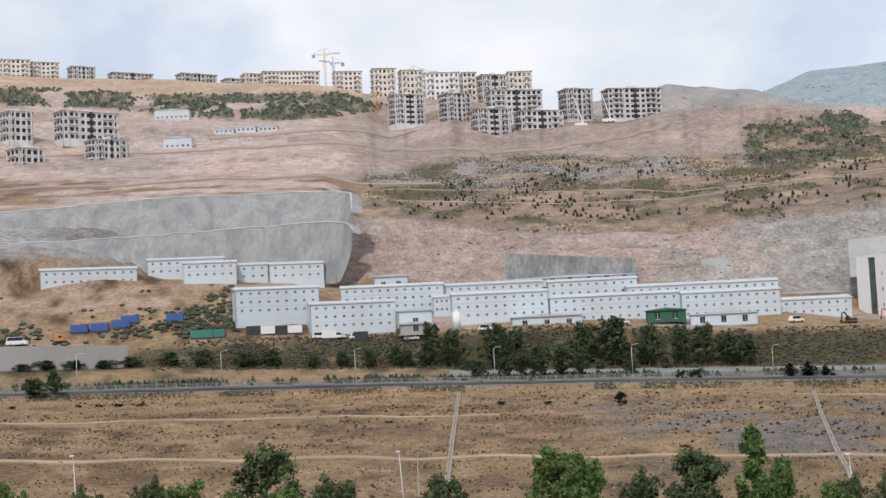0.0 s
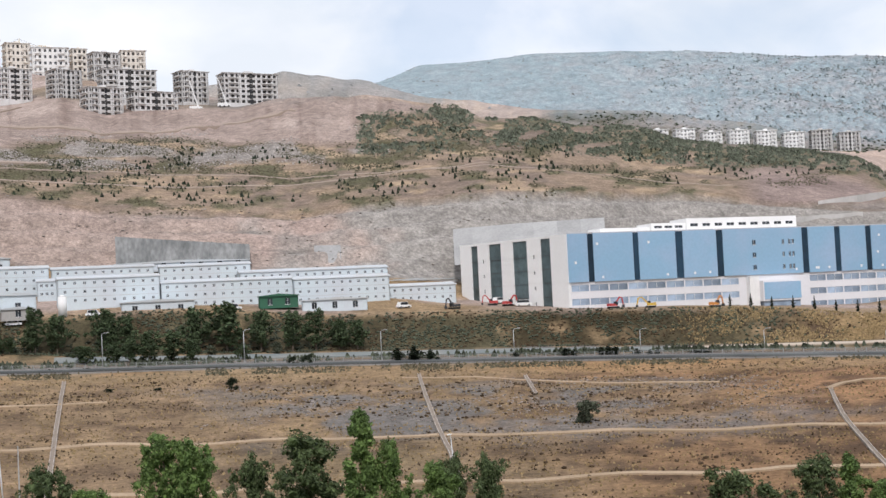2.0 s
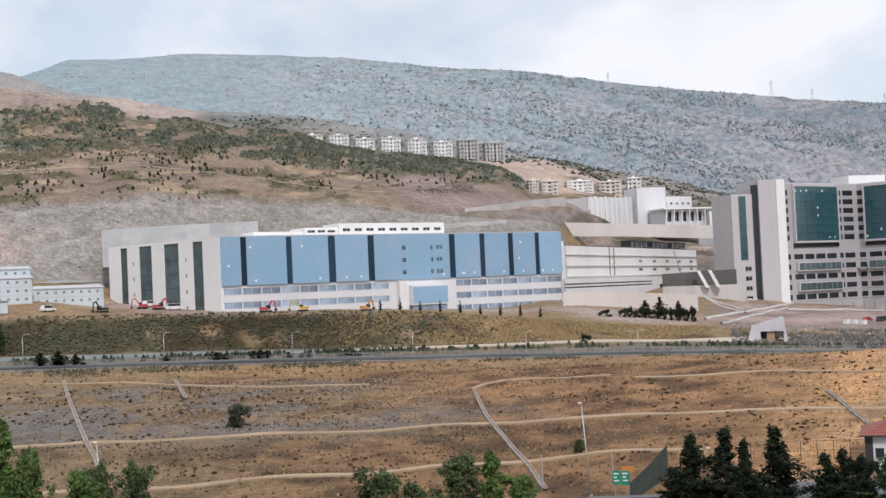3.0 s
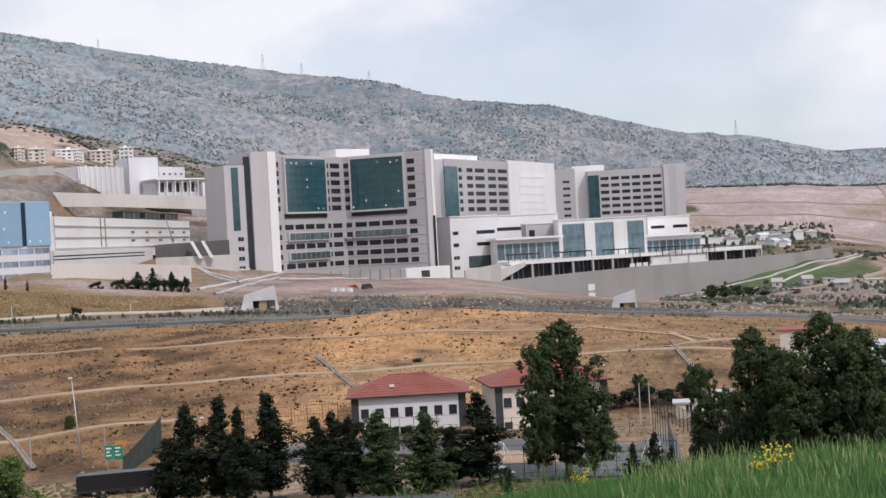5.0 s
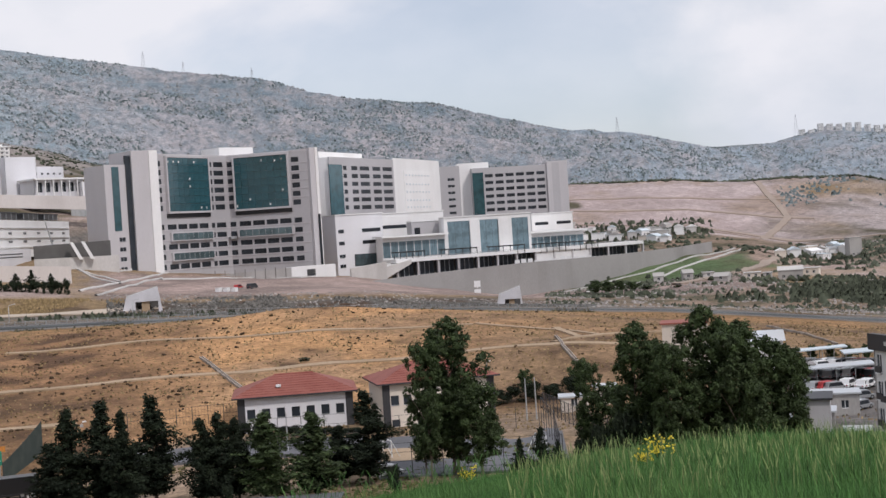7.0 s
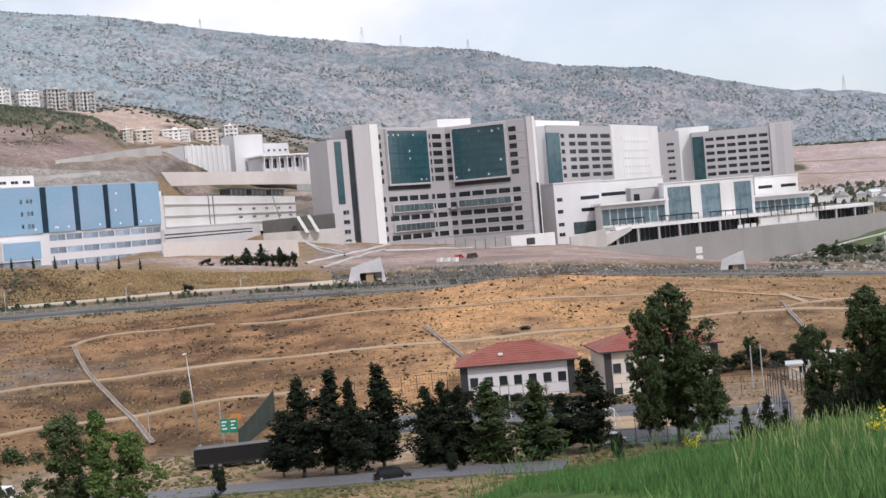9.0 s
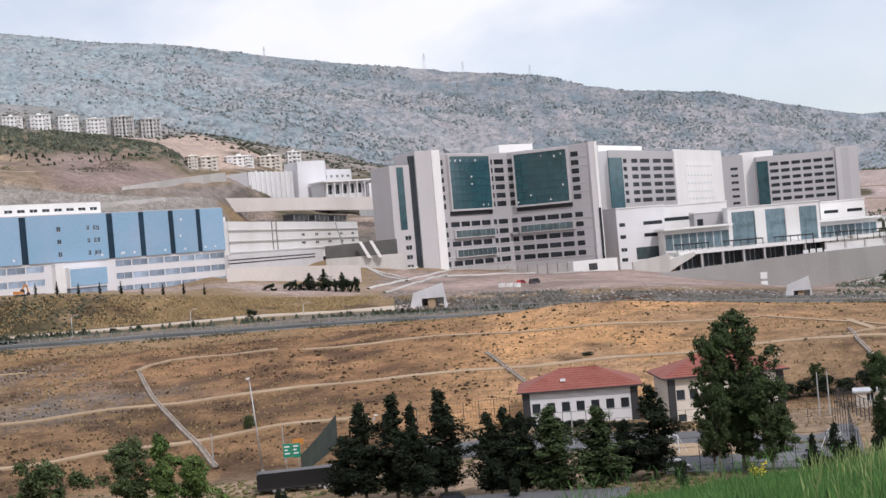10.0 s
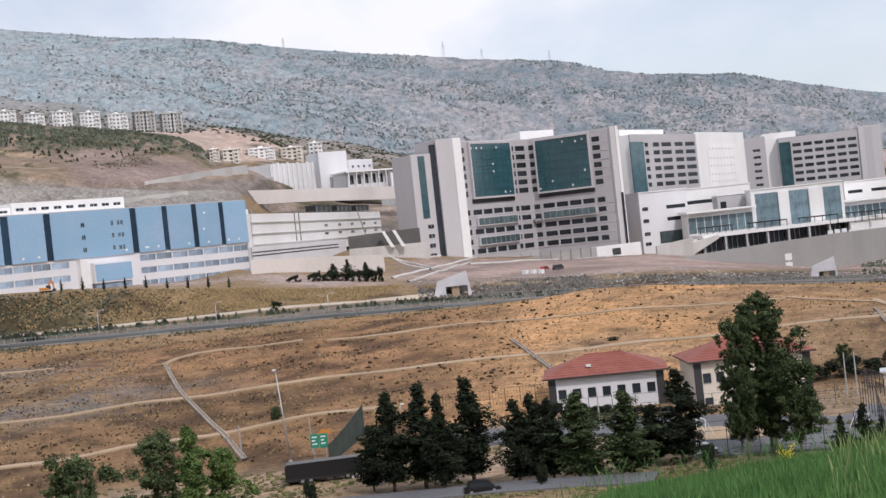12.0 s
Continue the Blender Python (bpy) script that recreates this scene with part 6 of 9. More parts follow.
plain_block(38.42, 822, 39.62, 830, 3.98, 2.4, 18, "base_render", "plain white lift tower of the campus hall")
plain_block(39.45, 835, 40.66, 850, 3.55, 2.6, 14, "base_render", "white upper storey of the campus pavilion", [(5.0, 3.6, cols_n(5, 1.6))])
t, w, H = plain_block(39.5, 808, 41.4, 822, 3.0, 2.3, 18, "base_render", "white campus pavilion with a dark colonnade", [(7.0, 1.4, cols_n(6, 3.4))])
boxpart("slab_roof", t, -1.5, w + 1.5, -3.5, 18, H, H + 0.9, "white_render", "thick white slab roof")
for k in range(7):
    x = 0.4 + k * (w - 0.8) / 6
    boxpart("pier", t, x - 0.3, x + 0.3, -3.0, -2.4, 3, H, "white_render")
t, w, H = plain_block(41.3, 815, 42.6, 822, 2.85, 2.1, 14, "base_render", "white ribbed campus annex")
for k in range(9):
    boxpart("rib", t, 0.5 + k * (w - 1.2) / 9, 1.2 + k * (w - 1.2) / 9, -0.8, -0.02, 3, H + 0.2, "white_render")
plain_block(35.35, 795, 36.5, 800, 3.2, 2.5, 10, "pale_concrete", "low pale concrete block beside the hall", [(3.4, 1.2, cols_n(4, 1.6))])
stand_wall("terrace_wall", [(35.2, 740, 2.5, 2.74), (38, 748, 2.36, 2.54), (42.6, 757, 2.0, 2.2)], 3.0, "cream_wall", "pale concrete terrace wall above the campus", panels=12.0)
stand_wall("terrace_wall", [(40.85, 800, 0.0, 1.95), (43.0, 812, -0.1, 1.85)], 2.0, "shotcrete", "grey rock-faced terrace wall between the campus and the hospital", lean=14.0, panels=9.0)
stand_wall("terrace_wall", [(a, seen_at(a, lo, 560), lo, hi) for a, lo, hi in ((31.3, 3.3, 3.5), (32.4, 3.34, 3.6), (33.5, 3.38, 3.68), (34.5, 3.4, 3.74), (35.5, 3.4, 3.79))], 2.5, "pale_concrete", "long pale concrete ramp wall on the hillside", panels=16.0)
stand_wall("terrace_wall", [(a, seen_at(a, 2.72, 560), 2.72, hi) for a, hi in ((30.0, 2.9), (31.5, 2.93), (33.0, 2.95))], 2.0, "pale_concrete", "pale concrete ramp wall behind the clinic", panels=16.0)
stand_wall("boundary_wall", [(35.2, 503, -0.8, -0.14), (38, 511, -1.0, -0.3), (40.7, 526, -1.2, -0.5)], 1.0, "cream_wall", "long low white boundary wall", panels=10.0)
stand_wall("boundary_wall", [(39.3, 600, -0.11, 0.4), (42.3, 606, -0.15, 0.46)], 1.0, "dark_wall", "dark grey boundary wall of the campus yard", panels=10.0)
stand_wall("boundary_wall", [(39.3, 597, -0.75, -0.12), (42.6, 602, -0.9, -0.16)], 1.0, "pale_concrete", "pale concrete yard wall with stained panels", panels=7.0)
for k in range(2):
    x, y = at(41.05 + 0.45 * k, 598)
    solo("yard_stair", Geo().slab_xz([(0, -1.5), (1.6, -1.5), (-2.2, 6.0), (-3.6, 6.0)], -0.8, 1.5), MATS["white_render"], pose(x, y, level(-0.1, 598), 0, 0, -41), "steep pale stair running down the dark yard wall", "stair", "yard stairs")


def apartment(b0, d, b1, top, foot, floors, style, depth=13.0, turn=0.0, label="", crown=True):
    """An apartment block: slabs and piers with open bays while it is being built, glazed once it is finished. Balcony slabs stand out in stacks."""
    z1, z0 = level(top, d), level(foot, d)
    fh = (z1 - z0) / floors
    more = max(0, math.ceil((z0 - ground_at(*at((b0 + b1) / 2, d)) - 3.4) / fh))
    z0, floors = z0 - more * fh, floors + more
    wide = 2 * d * math.tan(radians((b1 - b0) / 2))
    c, q = math.cos(radians(turn)), abs(math.sin(radians(turn)))
    if wide * 0.62 < depth * q:
        depth = wide * 0.62 / q
    w = max(6.0, (wide - depth * q) / c)
    x, y = at((b0 + b1) / 2, d + depth / 2)
    m = pose(x, y, z0, 0, 0, -(b0 + b1) / 2 + turn) @ pose(-w / 2, -depth / 2, 0)
    raw = style == "raw"
    mat = {"raw": "raw_frame", "cream": "pale_cream", "white": "white_render"}[style]
    t = thing("apartment_building", m, label or ("unfinished grey concrete apartment block with open bays" if raw else "finished pale apartment block with small windows"), "apartment building", "hillside apartments")
    H = z1 - z0
    bays = max(3, int(w / 3.4))
    ww = w / bays * {"raw": 0.62, "cream": 0.5, "white": 0.46}[style]
    rows = lambda n, ln, q2: stack([fh * k + fh * (0.2 if raw else 0.24) for k in range(floors)], fh * (0.56 if raw else 0.48), even(n, ln, q2, 0.3))
    pane = "dark_glass" if style == "white" and d < 2000 else None
    facade(t, (0, 0), 0, w, -4, H, rows(bays, w, ww), mat, pane, 0.35)
    n = max(2, int(depth / 3.6))
    facade(t, (w, 0), 90, depth, -4, H, rows(n, depth, depth / n * 0.5), mat, None, 0.35, "side_wall")
    facade(t, (0, depth), -90, depth, -4, H, rows(n, depth, depth / n * 0.7), mat, None, 0.35, "side_wall")
    boxpart("back_wall", t, 0.4, w - 0.4, depth - 0.4, depth, -4, H, mat)
    # solid core, its dark colour acting as shade inside the bays
    boxpart("interior", t, 1.3, w - 1.3, 1.3, depth - 1.3, -4, H - 0.4, "bay_shade", "interior core painted dark grey for its shade")
    stacks = [(w * 0.06, w * 0.26), (w * 0.68, w * 0.9)] if w > 11 else [(w * 0.3, w * 0.7)]
    for k in range(1, floors + 1):
        roof = k == floors
        over = 0.9 if roof else 0.12
        g = Geo().box(-over, w + over, -over, depth + over, fh * k - 0.16, fh * k + 0.14)
        if not roof:
            for x0, x1 in stacks:
                g.box(x0, x1, -1.45, -0.13, fh * k - 0.14, fh * k + 0.1)
                if not raw or k % 4 == 3:
                    g.box(x0, x1, -1.45, -1.33, fh * k + 0.1, fh * k + 0.95)
            g.box(-1.4, -0.13, depth * 0.15, depth * 0.75, fh * k - 0.14, fh * k + 0.1)
            g.box(-1.4, -1.28, depth * 0.15, depth * 0.75, fh * k + 0.1, fh * k + (0.9 if k % 2 else 0.5))
        part("floor_slab", g, MATS["pale_concrete" if raw else mat], t)
    for x0, x1 in stacks:
        part("balcony_post", Geo().box(x0, x0 + 0.4, -1.44, -1.05, -3, H - 0.2).box(x1 - 0.4, x1, -1.44, -1.05, -3, H - 0.2), MATS[mat], t)
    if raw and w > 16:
        # near-black strip on the front, painting the shade of a recess
        boxpart("stair_recess", t, w * 0.47, w * 0.53, -0.1, -0.02, 0, H - 0.3, "inside_shade")
    if d < 2000:
        part("roof_ridge", Geo().add([(-0.9, -0.9, H + 0.14), (w + 0.9, -0.9, H + 0.14), (w + 0.9, depth + 0.9, H + 0.14), (-0.9, depth + 0.9, H + 0.14), (w * 0.25, depth / 2, H + 1.1), (w * 0.75, depth / 2, H + 1.1)],
                                     [(0, 1, 5, 4), (1, 2, 5), (2, 3, 4, 5), (3, 0, 4)]), MATS["pale_concrete" if raw else mat], t)
    if crown:
        boxpart("lift_house", t, w * 0.42, w * 0.58, depth * 0.3, depth * 0.7, H + 0.12, H + 2.0, mat)
    return t


for row in ((-17.69, 1210, -16.56, 11.93, 11.0, 5, "cream"), (-16.54, 1220, -15.42, 11.83, 11.0, 5, "cream"), (-15.11, 1200, -14.0, 11.66, 11.0, 4, "raw"), (-13.51, 1200, -11.7, 11.4, 10.9, 3, "raw"), (-10.79, 1190, -9.1, 11.34, 10.8, 3, "raw"),
            (-8.95, 1180, -8.13, 11.13, 10.7, 3, "raw"), (-8.13, 1185, -7.26, 11.32, 10.6, 4, "cream"), (-7.26, 1180, -4.84, 11.37, 10.6, 4, "cream"), (-4.3, 1150, -3.07, 11.29, 10.3, 5, "cream"), (-2.71, 1120, -1.65, 11.36, 9.9, 6, "cream"),
            (-1.57, 1080, -0.5, 11.24, 9.7, 6, "cream"), (-0.49, 1050, 1.0, 11.08, 9.6, 6, "white"), (1.01, 1070, 1.72, 11.03, 9.6, 6, "cream"), (1.72, 1040, 3.04, 10.88, 9.3, 6, "raw"), (2.98, 1060, 4.05, 10.95, 9.4, 6, "cream"),
            (-2.05, 900, -0.45, 10.25, 9.0, 6, "raw"), (0.06, 890, 1.5, 10.2, 9.0, 6, "raw"), (2.07, 890, 4.45, 10.2, 8.8, 6, "raw"), (1.36, 850, 3.1, 9.49, 8.3, 5, "raw"), (3.2, 865, 5.3, 9.3, 8.5, 3, "raw"),
            (5.1, 900, 6.55, 10.09, 8.8, 6, "raw"), (6.9, 895, 9.4, 9.95, 8.7, 6, "raw"),
            (-17.8, 800, -16.5, 9.9, 8.7, 4, "raw"), (-15.72, 800, -13.11, 9.86, 8.7, 4, "raw"), (-17.57, 740, -16.05, 8.44, 7.5, 3, "raw"), (-14.54, 750, -12.77, 8.75, 7.7, 4, "raw")):
    rng = random.Random(int(row[0] * 100))
    apartment(*row, turn=rng.uniform(16, 30) if row[6] == "raw" else rng.uniform(4, 18))
# finished housing farther round the hill
for k in range(8):
    b0 = 24.65 + 1.08 * k
    top = 6.82 - 0.09 * k + 0.06 * math.sin(k * 2.3)
    apartment(b0 - 0.05, 1180 + 12 * k, b0 + 0.87, top, top - 0.75, 5, "white" if k < 6 else "raw", 12, 12, "pale finished housing block on the far slope")
for b0, b1, top, foot, style in ((33.95, 34.4, 4.55, 3.9, "cream"), (34.44, 35.24, 4.47, 3.72, "cream"), (35.5, 36.7, 4.4, 3.75, "white"), (36.85, 37.84, 4.31, 3.6, "cream"), (38.02, 38.65, 4.41, 3.6, "white")):
    apartment(b0, float(line_at(19, (b0 + b1) / 2)[0]) + 6, b1, top, foot, 5, style, 12, 6, "pale finished housing block above the campus")
for k in range(17):
    rng = random.Random(k)
    b0 = 70.6 + 0.36 * k
    s = float(np.interp(b0, [70.6, 71.7, 77], [2.75, 3.0, 2.4]))
    apartment(b0, 3900, b0 + 0.25, s + rng.uniform(0.24, 0.4), s - 0.1, 8, "white", 16, rng.uniform(-15, 15), "distant pale apartment tower on the ridge", False)

# ---- plants ----
def leaf_cloud(tufts, count, size, seed, shell=0.45):
    """Many small leaf sprays over uneven tufts (centre, radii), fewer inside them; returns a Geo of crooked sprays."""
    rng = np.random.RandomState(seed)
    weight = np.array([(r[0] * r[2]) for _, r in tufts])
    pick = rng.choice(len(tufts), count, p=weight / weight.sum())
    c = np.array([l[0] for l in tufts])[pick]
    r = np.array([l[1] for l in tufts])[pick]
    d = rng.normal(size=(count, 3))
    d /= np.linalg.norm(d, axis=1)[:, None]
    k = shell + (1.12 - shell) * rng.uniform(0, 1, count) ** 0.8
    k *= np.where(rng.uniform(size=count) < 0.12, 1.3, 1.0)
    lump = 1 + 0.25 * np.sin(d[:, 0] * 6 + pick) * np.cos(d[:, 2] * 5 + pick * 2)
    p = c + d * r * (k * lump)[:, None]
    n = d * 0.8 + rng.normal(scale=0.6, size=(count, 3)) + [0, 0, 0.35]
    n /= np.linalg.norm(n, axis=1)[:, None]
    a = np.cross(n, rng.normal(size=(count, 3)))
    a /= np.linalg.norm(a, axis=1)[:, None]
    b3 = np.cross(n, a)
    s = size * rng.uniform(0.5, 1.5, count)[:, None]
    q = rng.uniform(0.3, 0.7, count)[:, None]
    quad = np.stack([p - a * s, p - b3 * s * q + n * s * 0.2, p + a * s, p + b3 * s * q + n * s * 0.2], 1)
    g = Geo()
    g.v = [tuple(v) for v in quad.reshape(-1, 3)]
    g.f = [(4 * i, 4 * i + 1, 4 * i + 2, 4 * i + 3) for i in range(count)]
    g.s = [0] * count
    return g


def crown_plan(kind, rng, high):
    """Boughs (start, end) and leaf tufts (centre, radii) of a tree so many metres high, before it is sized."""
    boughs, tufts = [], []
    if kind == "pine":
        levels = 13
        leaders = [(0.0, 0.0, 1.0), (rng.uniform(0.35, 0.7), rng.uniform(-0.4, 0.4), rng.uniform(0.8, 0.92)), (rng.uniform(-0.7, -0.35), rng.uniform(-0.4, 0.4), rng.uniform(0.72, 0.86))]
        for i in range(levels):
            f = i / (levels - 1)
            z = high * (0.13 + 0.8 * f)
            wide = float(np.interp(f, [0, 0.12, 0.35, 0.6, 0.78, 1], [0.9, 1.45, 1.5, 0.95, 0.5, 0.16]))
            for k in range(8 if f < 0.6 else 5 if f < 0.85 else 4):
                a = rng.uniform(0, 6.28)
                reach = wide * rng.choice([0.3, 0.5, 0.75, 1.0, 1.15, 1.45]) * rng.uniform(0.85, 1.1)
                rise = reach * rng.uniform(0.15, 0.75)
                end = (math.cos(a) * reach, math.sin(a) * reach, z + rise)
                boughs.append(((0, 0, z), end))
                for u in (0.45, 0.75, 1.0):
                    r = rng.uniform(0.22, 0.54) * (0.6 + 0.5 * (1 - f))
                    tufts.append(((end[0] * u + rng.uniform(-0.15, 0.15), end[1] * u + rng.uniform(-0.15, 0.15), z + rise * u + rng.uniform(-0.15, 0.25)), (r, r, r * 0.85)))
        for lx, ly, lz in leaders[1:]:
            for u in range(5):
                r = 0.38 - 0.055 * u
                tufts.append(((lx, ly, high * (lz - 0.14 + 0.035 * u)), (r, r, r * 1.6)))
        for k in range(3):
            x = rng.uniform(-0.25, 0.25)
            for u in range(3):
                tufts.append(((x, rng.uniform(-0.2, 0.2), high * (0.9 + 0.03 * u) + rng.uniform(-0.2, 0.2)), (0.2, 0.2, 0.42)))
        tufts.append(((0.04, 0, high * 0.985), (0.1, 0.1, 0.35)))
    elif kind == "poplar":
        for i in range(34):
            f = i / 33
            r = 1.15 * math.sin(math.pi * (0.14 + 0.82 * f)) ** 0.8 * rng.uniform(0.4, 1.0)
            a = i * 2.4 + rng.uniform(-0.4, 0.4)
            z = high * (0.14 + 0.84 * f)
            end = (math.cos(a) * r, math.sin(a) * r, z)
            boughs.append(((0, 0, z - 0.9), end))
            for _ in range(3):
                q = rng.uniform(0.3, 0.55)
                tufts.append((tuple(end[j] + rng.uniform(-0.35, 0.35) for j in range(3)), (q, q, q * 1.2)))
    elif kind == "bush":
        for i in range(17):
            a, q, z = rng.uniform(0, 6.28), 3.4 * math.sqrt(rng.random()), rng.uniform(1.2, 7.6)
            q *= math.sqrt(max(0.15, 1 - (z / 9.6) ** 2))
            for _ in range(5):
                r = rng.uniform(0.8, 1.5)
                tufts.append(((math.cos(a) * q + rng.uniform(-1, 1), math.sin(a) * q + rng.uniform(-1, 1), z + rng.uniform(-0.8, 0.8)), (r, r, r)))
    else:
        cap, low = 4.3, high * 0.2
        n = int(16 + high * 2.2)
        skew = rng.uniform(0, 6.28)
        for i in range(n):
            f = (i + rng.uniform(0.1, 0.9)) / n
            z = low + (high - 0.9 - low) * f
            down = high - z
            env = 3.3 * math.sqrt(max(0.05, 1 - max(0.0, (cap - down) / cap) ** 2)) * min(1.0, 0.55 + (z - low) / (high * 0.28))
            a = i * 2.4 + rng.uniform(-0.5, 0.5)
            env *= 1 + 0.24 * math.sin(a * 2 + z * 0.9 + skew) + 0.14 * math.sin(z * 2.3 + skew * 3)
            reach = max(0.25, env - 0.7) * rng.uniform(0.3, 1.08) * (1 + 0.25 * math.cos(a - skew))
            c = (math.cos(a) * reach, math.sin(a) * reach, z)
            boughs.append(((0, 0, max(high * 0.14, z - reach * 1.1 - 0.6)), c))
            big = rng.uniform(0.55, 1.25)
            for _ in range(9):
                d = Vector((rng.gauss(0, 1), rng.gauss(0, 1), rng.gauss(0.2, 0.8))).normalized() * big * rng.uniform(0.4, 1.05)
                r = big * rng.uniform(0.34, 0.66)
                tufts.append(((c[0] + d.x, c[1] + d.y, c[2] + d.z), (r, r, r * 0.8)))
    return boughs, tufts


def grow(name, kind, leaf, seed, label, m, high=10.0, count=2600, size=0.3, category="tree", group=""):
    """A tree with a tapered trunk, boughs and a crown of sprays with gaps."""
    rng = random.Random(seed)
    boughs, tufts = crown_plan(kind, rng, high)
    t = thing(name, m, label, category, group)
    if kind != "bush":
        g = Geo()
        p = Vector((0, 0, -0.6))
        steps = 5
        for i in range(steps):
            q = Vector((rng.uniform(-0.15, 0.15), rng.uniform(-0.15, 0.15), (i + 1) * high * (0.17 if kind != "round" else 0.14)))
            thick = 0.13 if kind == "pine" else 0.2
            g.tube(p, q, thick * (1 - 0.16 * i), thick * (1 - 0.16 * (i + 1)), 7)
            p = q
        part("trunk", g, MATS["bark"], t, smooth=True)
        for a, c in boughs[:: max(1, len(boughs) // (4 if count < 5000 else 8))]:
            g = Geo()
            s = Vector(a)
            mid = s.lerp(Vector(c), 0.5) + Vector((0, 0, 0.2))
            g.tube(s, mid, 0.085, 0.06, 5)
            g.tube(mid, c, 0.06, 0.02, 5)
            part("limb", g, MATS["bark"], t, smooth=True)
    crown = leaf_cloud(tufts, count, size, seed)
    for c, r in tufts[:: 2 if kind != "pine" else 3]:
        crown.blob(c, r[0] * 0.62, rng, r[2] / r[0], 0.45)
    part("crown", crown, MATS[leaf], t)
    return t


PROTO = {}
GROWN = {
    "round_dark": ("round", "broad_leaf", "dark green broad-leaved tree with an uneven crown"),
    "round_mid": ("round", "mid_leaf", "mid-green leafy tree on the lower slope"),
    "round_mid_b": ("round", "mid_leaf", "mid-green leafy tree on the lower slope"),
    "round_grey": ("round", "grove_leaf", "grey-green eucalyptus tree with a ragged crown"),
    "round_dark_b": ("round", "broad_leaf", "dark green broad-leaved tree with an uneven crown"),
    "round_bright": ("round", "bright_leaf", "fresh green leafy tree on the lower slope"),
    "round_bright_b": ("round", "bright_leaf", "fresh green leafy tree on the lower slope"),
    "poplar": ("poplar", "bright_leaf", "slim fresh green poplar tree"),
    "pine": ("pine", "pine_leaf", "dark green slender conifer with ragged branches"),
    "pine_b": ("pine", "pine_leaf", "dark green slender conifer with ragged branches"),
    "pine_light": ("pine", "broad_leaf", "dense green conifer with a yellowish tinge"),
    "bush": ("bush", "olive_leaf", "rounded grey-green bush on the dry slope"),
    "bush_dark": ("bush", "pine_leaf", "rounded dark green bush"),
}


def plant(kind, bearing, distance, height, half, far=False, group="", turn=None):
    """One tree of a kind; the later ones of a kind and build are copies, turned and sized."""
    x, y = at(bearing, distance)
    z = ground_at(x, y) - 0.15
    shape, leaf, label = GROWN[kind]
    base = {"round": 2.95, "poplar": 1.2, "pine": 1.36, "bush": 4.3}[shape]
    k = half / base
    high = 10.0
    if shape != "bush":
        high = min((10.0, 13.0, 17.0), key=lambda h: abs(math.log(h * k / height)))
    turn = (bearing * 77.7 + distance * 13) % 360 if turn is None else turn
    spot = pose(x, y, z, 0, 0, turn)
    s = height / high
    key = (kind, far, high)
    name = {"round": "broadleaf_tree", "poplar": "poplar_tree", "pine": "conifer_tree", "bush": "bush"}[shape]
    if key not in PROTO:
        amount = (2400 if far else 9500) * (high / 10 if shape != "bush" else 0.35)
        PROTO[key] = grow(name, shape, leaf, len(PROTO) * 5 + 3, label, spot @ Matrix.Diagonal((k, k, s, 1)), high, int(amount),
                          (0.27 if far else 0.16) * (0.8 if shape == "pine" else 1.0) * (1.7 if shape == "bush" else 1.0), "bush" if shape == "bush" else "tree", group)
        PROTO[key]["group"] = group or "trees"
        return PROTO[key]
    own = PROTO[key].scale
    return tagged(copy_thing(PROTO[key], spot @ Matrix.Diagonal((k / own[0], k / own[1], s / own[2], 1))), group=group or "trees")


def tops(kind, distance, rows, group, far=False):
    """Trees given by bearing, slope of the tip and half width in degrees."""
    for bearing, tip, half in rows:
        x, y = at(bearing, distance)
        h = max(1.0, level(tip, distance) - ground_at(x, y))
        plant(kind, bearing, distance, h, distance * math.tan(radians(half)), far, group)


LOW = "trees on the lower slope"
tops("round_mid", 128, [(-7.78, -3.95, 1.38), (9.89, -4.84, 1.38), (-0.4, -5.55, 1.1), (30.69, -6.65, 1.05)], LOW)
tops("round_mid_b", 134, [(-5.04, -5.3, 1.15), (7.63, -5.6, 0.8), (15.9, -6.0, 0.7), (17.3, -6.1, 0.75), (27.17, -6.9, 1.2), (-12.3, -4.9, 0.75), (-15.1, -5.1, 0.9)], LOW)
tops("round_bright", 124, [(4.2, -4.3, 1.2), (-11.18, -4.85, 0.95), (1.23, -6.25, 1.0), (33.0, -7.3, 0.9)], LOW)
tops("round_bright_b", 122, [(13.3, -5.3, 0.9), (5.5, -4.8, 1.1), (15.3, -6.25, 1.1), (-17.7, -4.7, 0.9), (-9.0, -5.6, 0.75), (-7.1, -5.6, 1.1)], LOW)
tops("poplar", 121, [(12.11, -4.15, 0.62), (31.93, -6.6, 0.5)], LOW)
ROW = "conifers along the lower road"
tops("pine", 170, [(40.08, -6.15, 0.85), (41.45, -5.95, 0.95), (43.47, -5.9, 0.92), (52.2, -6.4, 0.92)], ROW)
tops("pine_b", 166, [(42.2, -6.35, 0.7), (45.37, -6.95, 0.7), (46.05, -6.8, 0.75), (46.75, -7.05, 0.7)], ROW)
tops("pine_b", 172, [(39.3, -7.4, 0.6), (51.0, -7.7, 0.7)], ROW)
tops("pine_light", 164, [(47.96, -6.95, 1.0), (49.93, -7.1, 1.05)], ROW)
tops("bush_dark", 160, [(53.2, -9.3, 0.35), (46.3, -9.6, 0.3), (36.6, -9.2, 0.35)], ROW)
COURTSIDE = "young conifers beside the sports court"
tops("pine_b", 150, [(58.5, -8.7, 0.4), (59.4, -8.3, 0.45), (60.1, -8.9, 0.4)], COURTSIDE)
GROVE = "trees beside the sports court"
